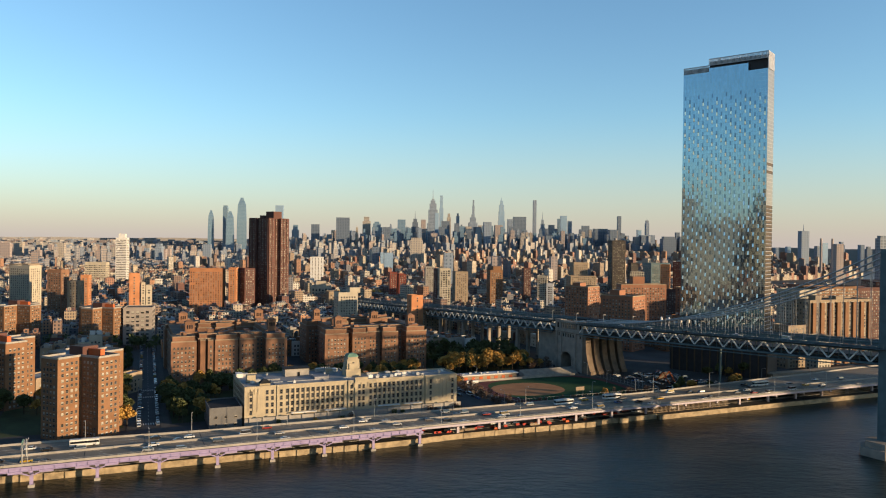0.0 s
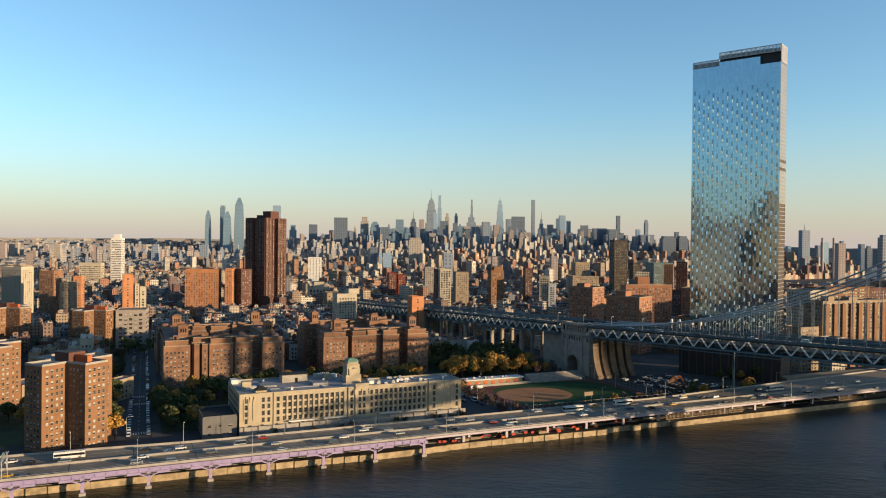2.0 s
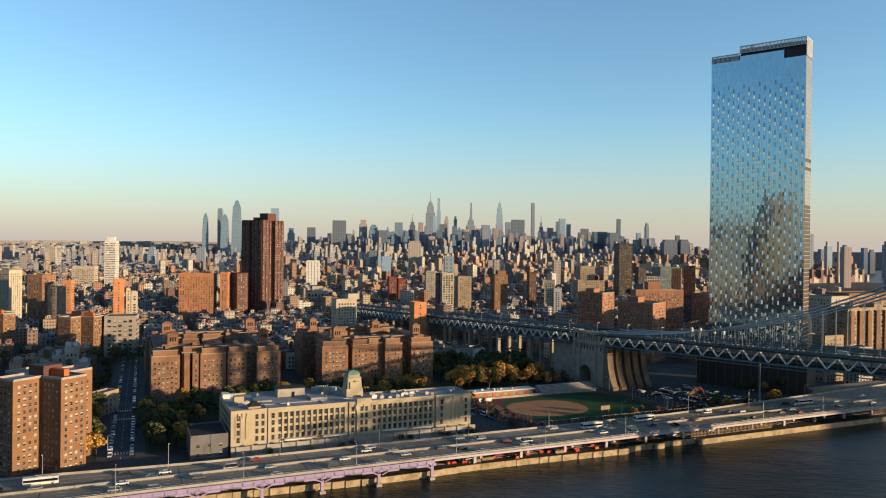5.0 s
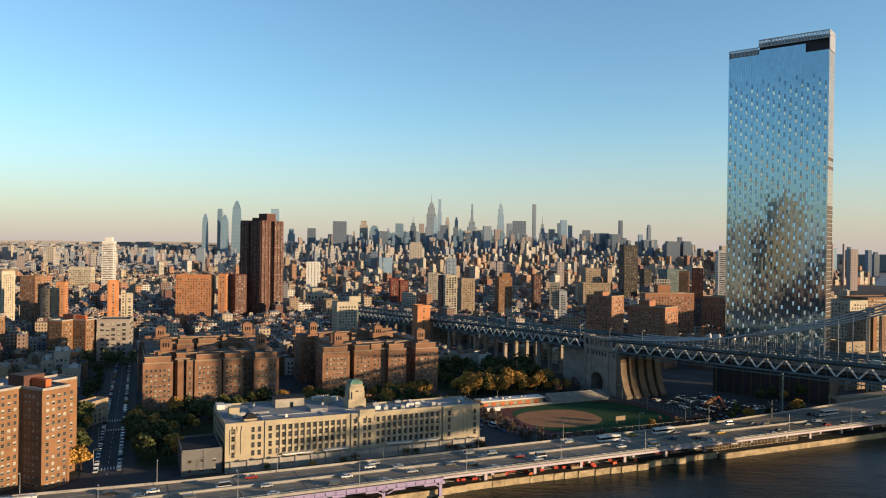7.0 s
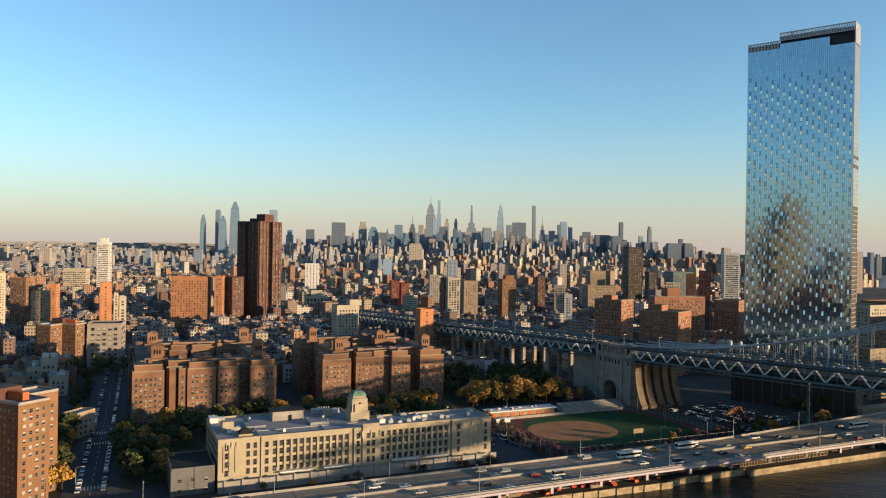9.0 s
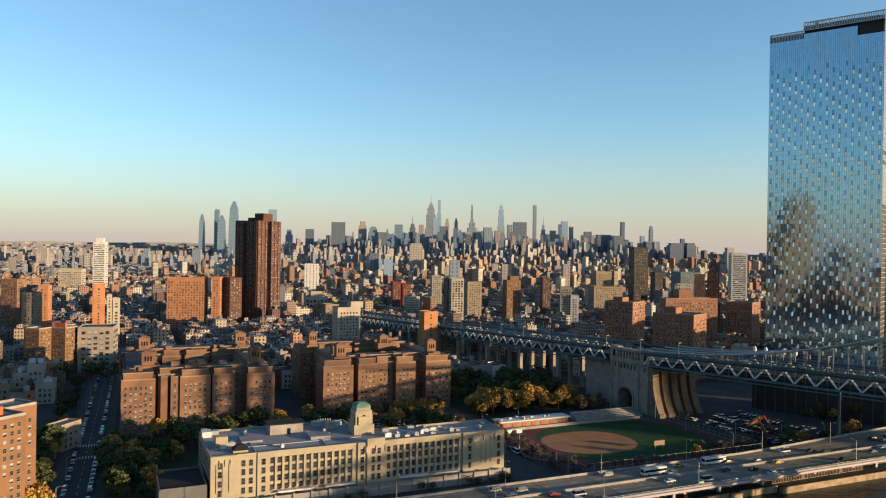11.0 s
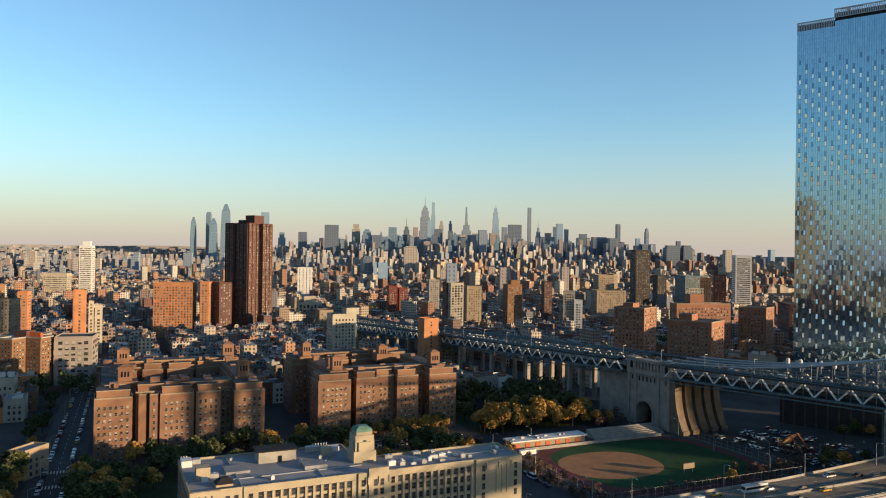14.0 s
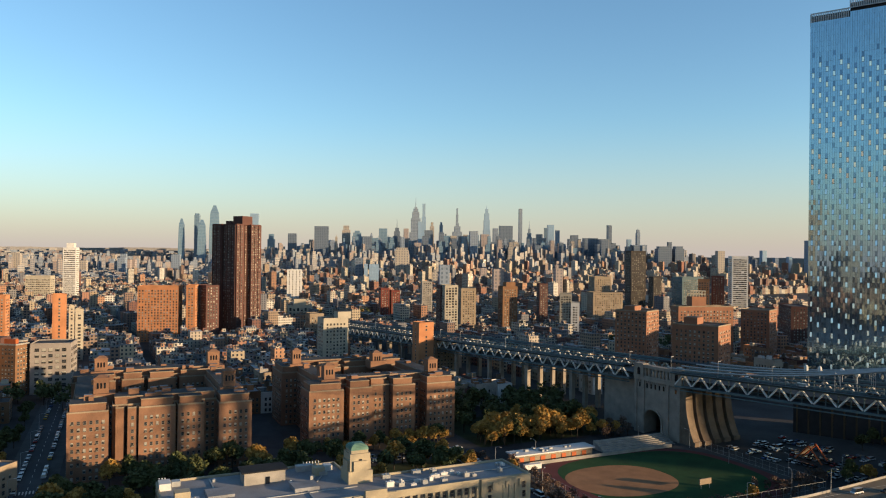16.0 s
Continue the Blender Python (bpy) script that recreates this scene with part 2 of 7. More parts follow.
wmap.inputs["Rotation"].default_value = (0, 0, radians(24))
wmap.inputs["Scale"].default_value = (0.45, 1.0, 1.0)
nt.links.new(wgeo.outputs["Position"], wmap.inputs["Vector"])
heights = []
for s, d in ((0.05, 3), (0.35, 4), (1.4, 3)):
    tn = nt.nodes.new("ShaderNodeTexNoise")
    tn.inputs["Scale"].default_value = s
    tn.inputs["Detail"].default_value = d
    nt.links.new(wmap.outputs[0], tn.inputs["Vector"])
    heights.append(tn.outputs["Fac"])
h = math_node(nt, "ADD", math_node(nt, "MULTIPLY", heights[0], 2.2), math_node(nt, "ADD", math_node(nt, "MULTIPLY", heights[1], 0.9), math_node(nt, "MULTIPLY", heights[2], 0.25)))
wbump = nt.nodes.new("ShaderNodeBump")
wbump.inputs["Strength"].default_value = 1.0
wbump.inputs["Distance"].default_value = 0.6
nt.links.new(h, wbump.inputs["Height"])
nt.links.new(wbump.outputs[0], wb.inputs["Normal"])

# ---------------------------------------------------------------- mesh helpers
GA = radians(23.5)
CG, SG = math.cos(GA), math.sin(GA)


def G(a, b, z=0.0):
    """Street-grid place: a along the river bank, b inland."""
    return Vector((a * CG - b * SG, a * SG + b * CG, z))


def to_grid(x, y):
    return x * CG + y * SG, -x * SG + y * CG


class Mesh:
    """Collects faces with a material slot and metre UVs."""

    def __init__(self):
        self.v, self.f, self.m, self.uv = [], [], [], []

    def face(self, pts, mat=0, uv=None):
        i = len(self.v)
        self.v.extend([tuple(p) for p in pts])
        self.f.append(tuple(range(i, i + len(pts))))
        self.m.append(mat)
        self.uv.extend(uv or [(0.0, 0.0)] * len(pts))

    def prism(self, poly, z0, z1, wall=0, roof=1, bottom=False, taper=1.0):
        """Upright walls over a counter-clockwise outline, welded into one island, and a flat top of its own island."""
        n = len(poly)
        cx, cy = sum(p[0] for p in poly) / n, sum(p[1] for p in poly) / n
        top = [(cx + (p[0] - cx) * taper, cy + (p[1] - cy) * taper) for p in poly]
        i = len(self.v)
        self.v.extend([(p[0], p[1], z0) for p in poly] + [(p[0], p[1], z1) for p in top])
        run = 0.0
        for k in range(n):
            j = (k + 1) % n
            w = math.hypot(poly[j][0] - poly[k][0], poly[j][1] - poly[k][1])
            self.f.append((i + k, i + j, i + n + j, i + n + k))
            self.m.append(wall)
            self.uv.extend([(run, 0), (run + w, 0), (run + w, z1 - z0), (run, z1 - z0)])
            run += w
        self.face([(p[0], p[1], z1) for p in top], roof)
        if bottom:
            self.face([(p[0], p[1], z0) for p in reversed(poly)], wall)

    def box(self, mtx, sx, sy, sz, mat=0):
        """A box standing on the origin of mtx, sx by sy by sz; one island."""
        i = len(self.v)
        for z in (0, sz):
            for x, y in ((-sx / 2, -sy / 2), (sx / 2, -sy / 2), (sx / 2, sy / 2), (-sx / 2, sy / 2)):
                self.v.append(tuple(mtx @ Vector((x, y, z))))
        for q in ((3, 2, 1, 0), (4, 5, 6, 7), (0, 1, 5, 4), (1, 2, 6, 5), (2, 3, 7, 6), (3, 0, 4, 7)):
            self.f.append(tuple(i + k for k in q))
            self.m.append(mat)
            self.uv.extend([(0, 0)] * 4)

    def beam(self, p, q, w, d=None, mat=0):
        """A square bar from p to q."""
        p, q = Vector(p), Vector(q)
        L = (q - p).length
        if L < 1e-4:
            return
        rot = (q - p).to_track_quat("Z", "Y").to_matrix().to_4x4()
        self.box(Matrix.Translation(p) @ rot, w, d or w, L, mat)

    def tube(self, p, q, r0, r1=None, n=8, mat=0, cap=True):
        p, q = Vector(p), Vector(q)
        r1 = r0 if r1 is None else r1
        rot = (q - p).to_track_quat("Z", "Y").to_matrix()
        i = len(self.v)
        for c, r in ((p, r0), (q, r1)):
            for k in range(n):
                t = 2 * math.pi * k / n
                self.v.append(tuple(c + rot @ Vector((r * math.cos(t), r * math.sin(t), 0))))
        for k in range(n):
            j = (k + 1) % n
            self.f.append((i + k, i + j, i + n + j, i + n + k))
            self.m.append(mat)
            self.uv.extend([(0, 0)] * 4)
        if cap:
            self.f.append(tuple(i + n + k for k in range(n)))
            self.m.append(mat)
            self.uv.extend([(0, 0)] * n)
            self.f.append(tuple(i + k for k in reversed(range(n))))
            self.m.append(mat)
            self.uv.extend([(0, 0)] * n)

    def sweep(self, pts, r, n=8, mat=0):
        """One round rod through the points."""
        base = len(self.v)
        for k, p in enumerate(pts):
            d = (pts[min(k + 1, len(pts) - 1)] - pts[max(k - 1, 0)]).to_track_quat("Z", "Y").to_matrix()
            for j in range(n):
                t = 2 * math.pi * j / n
                self.v.append(tuple(p + d @ Vector((r * math.cos(t), r * math.sin(t), 0))))
        for k in range(len(pts) - 1):
            for j in range(n):
                a, b = base + k * n, base + (k + 1) * n
                self.f.append((a + j, a + (j + 1) % n, b + (j + 1) % n, b + j))
                self.m.append(mat)
                self.uv.extend([(0, 0)] * 4)

    def data(self, name, mats):
        me = bpy.data.meshes.new(name)
        me.from_pydata(self.v, [], self.f)
        for m in mats:
            me.materials.append(m)
        me.polygons.foreach_set("material_index", self.m)
        lay = me.uv_layers.new(name="UVMap")
        lay.data.foreach_set("uv", np.array(self.uv, dtype=np.float32).ravel())
        me.update()
        return me


def part(name, mesh, mats, parent=None, label="", kind=""):
    """Links a Mesh as one object, under a thing or part where a parent is given."""
    if not isinstance(mats, (list, tuple)):
        mats = [mats]
    ob = new(name, mesh.data(name, mats))
    if parent is not None:
        ob.parent = parent
        ob.matrix_parent_inverse = parent.matrix_basis.inverted()
    return tagged(ob, label=label, kind=kind)


def thing(name, mesh, mats, label, category, group="", kind=""):
    return tagged(part(name, mesh, mats), label, category, group, kind)


def base_empty(name, place, label, category, group=""):
    e = new(name)
    e.location = place
    e.empty_display_size = 0.5
    return tagged(e, label, category, group)


def wall_frame(p, q):
    """Frame of a wall from p to q: x along it, -y outward, z up."""
    d = Vector((q[0] - p[0], q[1] - p[1], 0))
    L = d.length
    d /= L
    inward = Vector((-d.y, d.x, 0))
    m = Matrix(((d.x, inward.x, 0, p[0]), (d.y, inward.y, 0, p[1]), (0, 0, 1, 0), (0, 0, 0, 1)))
    return m, L


def window_mesh(mesh, mtx, w, h, pane=0, frame_mat=1, blind=0.0):
    """Pane, surround and sill at the wall frame's origin (bottom centre)."""
    f = 0.12
    y0, y1 = -0.03, -0.09
    i = len(mesh.v)
    P = lambda x, y, z: tuple(mtx @ Vector((x, y, z)))
    mesh.face([P(-w / 2, y0, 0), P(w / 2, y0, 0), P(w / 2, y0, h), P(-w / 2, y0, h)], pane)
    if blind:
        zb = h * (1 - blind)
        mesh.face([P(-w / 2 + 0.05, y0 - 0.02, zb), P(w / 2 - 0.05, y0 - 0.02, zb), P(w / 2 - 0.05, y0 - 0.02, h), P(-w / 2 + 0.05, y0 - 0.02, h)], 2)
    for x0, x1, z0, z1 in ((-w / 2 - f, -w / 2, 0, h), (w / 2, w / 2 + f, 0, h), (-w / 2, w / 2, h * 0.48, h * 0.48 + 0.08)):
        mesh.face([P(x0, y1, z0), P(x1, y1, z0), P(x1, y1, z1), P(x0, y1, z1)], frame_mat)
    mesh.face([P(-w / 2 - f, -0.18, -0.18), P(w / 2 + f, -0.18, -0.18), P(w / 2 + f, -0.18, 0), P(-w / 2 - f, -0.18, 0)], frame_mat)
    mesh.face([P(-w / 2 - f, -0.18, 0), P(w / 2 + f, -0.18, 0), P(w / 2 + f, 0, 0), P(-w / 2 - f, 0, 0)], frame_mat)


WIN_CACHE = {}


def window_data(w, h, blind=0.0):
    if (w, h, blind) not in WIN_CACHE:
        me = Mesh()
        window_mesh(me, Matrix(), w, h, blind=blind)
        WIN_CACHE[(w, h, blind)] = me.data("window", [PANE, FRAME, BLIND])
    return WIN_CACHE[(w, h, blind)]


def windows(parent, poly, z0, z1, storey=2.95, bay=3.2, w=1.3, h=1.6, singles=0, first=1.2, edges=None, skip=0.08, seed=1):
    """Windows along the walls of an outline: the first ones singly, the rest as one joined part. Returns how many single ones are left."""
    rng = random.Random(seed)
    rest = Mesh()
    n = len(poly)
    floors = int((z1 - z0 - 0.8) / storey)
    for k in range(n):
        if edges is not None and k not in edges:
            continue
        p, q = poly[k], poly[(k + 1) % n]
        m, L = wall_frame(p, q)
        cols = int((L - 1.2) / bay)
        if cols < 1:
            continue
        seen = m.col[1].y > -0.3
        for r in range(floors):
            for c in range(cols):
                if rng.random() < skip * 0.5:
                    continue
                x = L / 2 + (c - (cols - 1) / 2) * bay
                mt = m @ Matrix.Translation((x, 0, z0 + first + r * storey))
                shut = rng.choice((0.0, 0.0, 0.0, 0.35, 0.6, 0.9))
                if singles > 0 and seen and r >= 2:
                    ob = new("window", window_data(w, h, shut))
                    ob.parent = parent
                    ob.matrix_parent_inverse = parent.matrix_basis.inverted()
                    ob.matrix_basis = mt
                    singles -= 1
                else:
                    window_mesh(rest, mt, w, h, blind=shut)
    if rest.f:
        part("glazing", rest, [PANE_I, FRAME, BLIND], parent, kind="stuff")
    return singles


def rect(a0, b0, a1, b1):
    """A counter-clockwise outline of a street-grid rectangle."""
    return [tuple(G(a, b)[:2]) for a, b in ((a0, b0), (a1, b0), (a1, b1), (a0, b1))]


def oriented(cx, cy, w, d, deg):
    c, s = math.cos(radians(deg)), math.sin(radians(deg))
    return [(cx + x * c - y * s, cy + x * s + y * c) for x, y in ((-w / 2, -d / 2), (w / 2, -d / 2), (w / 2, d / 2), (-w / 2, d / 2))]


def parapet(mesh, poly, z, h=1.0, t=0.4, mat=0):
    n = len(poly)
    for k in range(n):
        m, L = wall_frame(poly[k], poly[(k + 1) % n])
        mesh.box(m @ Matrix.Translation((L / 2, t / 2 - 0.05, z)), L + 0.1, t, h, mat)


BUILT = []          # outlines that the filler blocks keep clear of


def keep_clear(poly, margin=4.0):
    xs, ys = [p[0] for p in poly], [p[1] for p in poly]
    ab = [to_grid(*p) for p in poly]
    BUILT.append((min(a for a, b in ab) - margin, min(b for a, b in ab) - margin, max(a for a, b in ab) + margin, max(b for a, b in ab) + margin))


def tower_block(name, poly, z0, z1, wall, label, category="apartment building", roof=ROOF_DARK, storey=2.95, bay=3.3, w=1.3, h=1.6, singles=0, bulk=(), seed=1, group="", coping=None):
    """A flat-roofed block: wall, roof, parapet, windows, roof bulkheads."""
    me = Mesh()
    me.prism(poly, z0 - 1.0, z1, 0, 0)
    ob = thing(name, me, wall, label, category, group)
    r = Mesh()
    r.prism(poly, z1 - 0.05, z1 + 0.12, 0, 0)
    part("roof", r, roof, ob)
    pm = Mesh()
    parapet(pm, poly, z1, 0.9)
    part("parapet", pm, coping or wall, ob)
    for bpoly, bh in bulk:
        b = Mesh()
        b.prism(bpoly, z1 + 0.05, z1 + bh, 0, 1)
        part("bulkhead", b, [wall, roof], ob)
    windows(ob, poly, z0, z1, storey, bay, w, h, singles, seed=seed)
    keep_clear(poly)
    return ob


def fast_copy(src, kids, m):
    """Another of a thing whose parts are known; shares the meshes and the tags."""
    ob = src.copy()
    scene.collection.objects.link(ob)
    ob.matrix_basis = m
    for kid in kids:
        c = kid.copy()
        scene.collection.objects.link(c)
        c.parent = ob
        c.matrix_parent_inverse = Matrix()
    return ob

# ---------------------------------------------------------------- ground and river
LAND_Z = 4.0
gm = Mesh()
gm.face([G(-5200, 377, LAND_Z), G(5200, 377, LAND_Z), G(5200, 5600, LAND_Z), G(-5200, 5600, LAND_Z)], 0)
thing("ground", gm, EARTH, "dark asphalt and paved city ground", "ground", kind="structure")
sw = Mesh()
sw.face([G(-5200, -1200, 3.98), G(-900, -1200, 3.98), G(-420, 100, 3.98), G(-400, 361, 3.98), G(-5200, 361, 3.98)], 0)
thing("ground", sw, EARTH, "dark paved downtown ground beside the river", "ground", kind="structure")
wm = Mesh()
wm.face([G(-5200, -4000), G(5200, -4000), G(5200, 360), G(-5200, 360)], 0)
thing("water", wm, WATER, "dark rippled river water", "river", kind="structure")
bw = Mesh()
rng = random.Random(5)
QUAY = ((-330, 366), (-45, 360.2), (-20, 358.2), (40, 357.4), (65, 356.4), (90, 354.8), (113, 353.0), (139, 353.2), (158, 355.0), (192, 354.0), (226, 352.0), (246, 350.8), (250, 354.2), (262, 354.2), (264, 352.6), (271, 352.6),
        (273, 354.4), (289, 354.0), (293, 351.0), (480, 350.6), (620, 350.6))


def quay(a):
    """How far inland the face of the sea wall stands, along the bank."""
    for (a0, b0), (a1, b1) in zip(QUAY, QUAY[1:]):
        if a <= a1:
            return b0 + (b1 - b0) * (a - a0) / (a1 - a0)
    return QUAY[-1][1]


a = -330.0
while a < 619:
    step = rng.uniform(5, 9)
    b = quay(a + step / 2) + rng.uniform(-0.06, 0.06)
    bw.box(pose(*G(a + step / 2, b + 1.1, -3), 0, 0, 23.5), step, 2.2, 5.5 + rng.uniform(-0.05, 0.05), 0)
    bw.box(pose(*G(a + step / 2, b + 0.2, 2.3), 0, 0, 23.5), step, 0.7, 0.55, 0)
    a += step
thing("sea_wall", bw, SEAWALL, "weathered tan stone sea wall along the river", "sea wall", kind="structure")
cp = Mesh()
cp.box(pose(*G(145, 362.6, 2.4), 0, 0, 23.5), 950, 3.0, 0.35, 0)
cp.box(pose(*G(145, 377.0, 2.0), 0, 0, 23.5), 950, 0.8, 2.05, 0)
es = Mesh()
for a in np.arange(-330, 620, 10.0):
    es.face([G(a, quay(a) + 1.6, 2.6), G(a + 10, quay(a + 10) + 1.6, 2.6), G(a + 10, 377.2, 2.6), G(a, 377.2, 2.6)], 0)
thing("esplanade", es, ASPHALT, "dark paved esplanade under the highway", "pavement", kind="structure")
thing("sea_wall_walkway", cp, CONCRETE, "narrow concrete walkway on top of the sea wall", "walkway", kind="structure")


def strip(name, a0, a1, b0, b1, z, mat, label, category="road", kind="structure", da=0.0):
    m = Mesh()
    m.face([G(a0, b0, z), G(a1, b0, z), G(a1 + da, b1, z), G(a0 + da, b1, z)], 0)
    return thing(name, m, mat, label, category, kind=kind)


# streets on the ground
strip("road", -330, 40, 377.6, 416, 4.02, ASPHALT, "asphalt street below the raised highway")
strip("road", 40, 330, 377.6, 423, 4.02, ASPHALT, "asphalt service road beside the highway")
strip("road", 330, 620, 377.6, 416, 4.02, ASPHALT, "asphalt street below the raised highway")
strip("road", 8, 20, 416, 900, 4.024, ASPHALT, "straight asphalt street between apartment blocks", da=14)
strip("pavement", 3.5, 8, 416, 900, 4.10, PAVE, "grey concrete pavement", "pavement", da=14)
strip("pavement", 20, 24.5, 416, 900, 4.10, PAVE, "grey concrete pavement", "pavement", da=14)
strip("road", 199.5, 209, 416, 640, 4.024, ASPHALT, "side street beside the playing field")
strip("road", -330, 420, 506, 517, 4.03, ASPHALT, "cross street in front of the apartment blocks")
strip("road", 113, 134, 517, 660, 4.035, ASPHALT, "dark street between two apartment blocks")
strip("lawn", 26, 62, 424, 503, 4.03, LAWN, "worn lawn under trees", "lawn")
strip("lawn", 26, 200, 474, 503, 4.034, LAWN, "worn lawn under trees", "lawn")
strip("lawn", -60, 2, 424, 500, 4.03, LAWN, "lawn round the apartment tower", "lawn")
strip("lawn", 222, 300, 512, 575, 4.036, LAWN, "shaded park lawn", "lawn")
line = Mesh()
for b in np.arange(420, 880, 9.0):
    c = G(14 + (b - 416) / 484 * 14, b, 4.03)
    line.box(pose(*c, 0, 0, 23.5), 0.2, 3.5, 0.012)
for bb in (428, 500, 522):
    for k in range(9):
        line.box(pose(*G(9 + k * 1.25 + (bb - 416) / 484 * 14, bb, 4.03), 0, 0, 23.5), 0.55, 4.0, 0.014)
thing("road_marking", line, PAINT_LINE, "worn white street and crosswalk lines", "road marking", kind="structure")

# ---------------------------------------------------------------- raised highway
HZ = 9.5
hw = base_empty("highway_viaduct", G(145, 363, 4), "raised riverside highway on lavender steel piers", "highway")
A0, A1 = -330.0, 620.0


def far_edge(a):
    return 379.0 + max(0.0, a - 300) * 0.09 + 5.0 * max(0.0, min(1.0, (40 - a) / 60))


dk = Mesh()
prev = None
for a in np.arange(A0, A1 + 1, 25.0):
    cur = (a, far_edge(a))
    if prev:
        dk.face([G(prev[0], 348, HZ), G(cur[0], 348, HZ), G(cur[0], cur[1], HZ), G(prev[0], prev[1], HZ)], 0)
        dk.face([G(prev[0], prev[1], HZ - 1), G(cur[0], cur[1], HZ - 1), G(cur[0], 348, HZ - 1), G(prev[0], 348, HZ - 1)], 0)
        dk.face([G(cur[0], cur[1], HZ - 1), G(prev[0], prev[1], HZ - 1), G(prev[0], prev[1], HZ), G(cur[0], cur[1], HZ)], 0)
    prev = cur
part("deck", dk, DECK, hw)
for name, b, wdt, hgt, mat in (("barrier", 348.5, 0.5, 1.0, CONCRETE), ("median", 364.0, 0.7, 0.95, CONCRETE)):
    m = Mesh()
    m.box(pose(*G(145, b, HZ), 0, 0, 23.5), 950, wdt, hgt)
    part(name, m, mat, hw)
m = Mesh()
run = [(a, far_edge(a)) for a in np.arange(A0, A1 + 1, 25.0)]
for a, b in run:
    m.v.extend([tuple(G(a, b - 0.55, HZ)), tuple(G(a, b - 0.4, HZ + 0.95)), tuple(G(a, b - 0.15, HZ + 0.95)), tuple(G(a, b, HZ))])
for k in range(len(run) - 1):
    for c in range(3):
        q = 4 * k + c
        m.f.append((q, q + 4, q + 5, q + 1))
        m.m.append(0)
        m.uv.extend([(0, 0)] * 4)
part("barrier", m, CONCRETE, hw)
# girder along the water side, with flange and stiffeners, as far as the last pier that stands in the water
GIRD = 138.8
m = Mesh()
gc, gl = (A0 + GIRD) / 2, GIRD - A0
m.box(pose(*G(gc, 347.75, HZ - 1.75), 0, 0, 23.5), gl, 0.35, 1.75)
m.box(pose(*G(gc, 347.5, HZ - 0.35), 0, 0, 23.5), gl, 0.8, 0.35)
m.box(pose(*G(gc, 347.5, HZ - 2.0), 0, 0, 23.5), gl, 0.7, 0.25)
for a in np.arange(A0, GIRD, 4.08):
    m.box(pose(*G(a, 347.5, HZ - 1.75), 0, 0, 23.5), 0.16, 0.35, 1.75)
part("girder", m, LAVENDER, hw, "lavender painted plate girder")
# beyond it a thin pale edge beam over piers on the bank
m = Mesh()
gc, gl = (A1 + GIRD) / 2, A1 - GIRD
m.box(pose(*G(gc, 347.8, HZ - 0.75), 0, 0, 23.5), gl, 0.4, 0.9)
m.box(pose(*G(gc, 347.6, HZ + 0.1), 0, 0, 23.5), gl, 0.6, 0.2)
part("edge_beam", m, LAVENDER_PALE, hw, "pale lavender edge beam")
m = Mesh()
for b in (353.0, 359.0, 366.0, 373.0):
    m.box(pose(*G(gc, b, HZ - 1.9), 0, 0, 23.5), gl, 0.4, 0.95)
part("stringer", m, DARK_METAL, hw)
pm = Mesh()
for a in np.arange(A0, A1, 3.0):
    pm.box(pose(*G(a, 348.2, HZ + 1.0), 0, 0, 23.5), 0.1, 0.1, 0.5)
pm.box(pose(*G(145, 348.2, HZ + 1.45), 0, 0, 23.5), 950, 0.1, 0.1)
part("handrail", pm, GALV, hw)
mk = Mesh()
for b in (352.0, 356.0, 360.0, 368.0, 372.0):
    for a in np.arange(A0, A1, 12.0):
        mk.box(pose(*G(a, b, HZ + 0.004), 0, 0, 23.5), 3.2, 0.2, 0.01)
for b in (349.6, 362.8, 365.2, 376.4):
    mk.box(pose(*G(145, b, HZ + 0.004), 0, 0, 23.5), 950, 0.16, 0.01)
part("lane_marking", mk, PAINT_LINE, hw)
jm = Mesh()
for a in np.arange(-329.5 + 24.5 * 0.9, A1, 24.5):
    jm.box(pose(*G(a, 363.5, HZ + 0.005), 0, 0, 23.5), 0.35, 29.5, 0.008)
part("expansion_joint", jm, ASPHALT, hw)
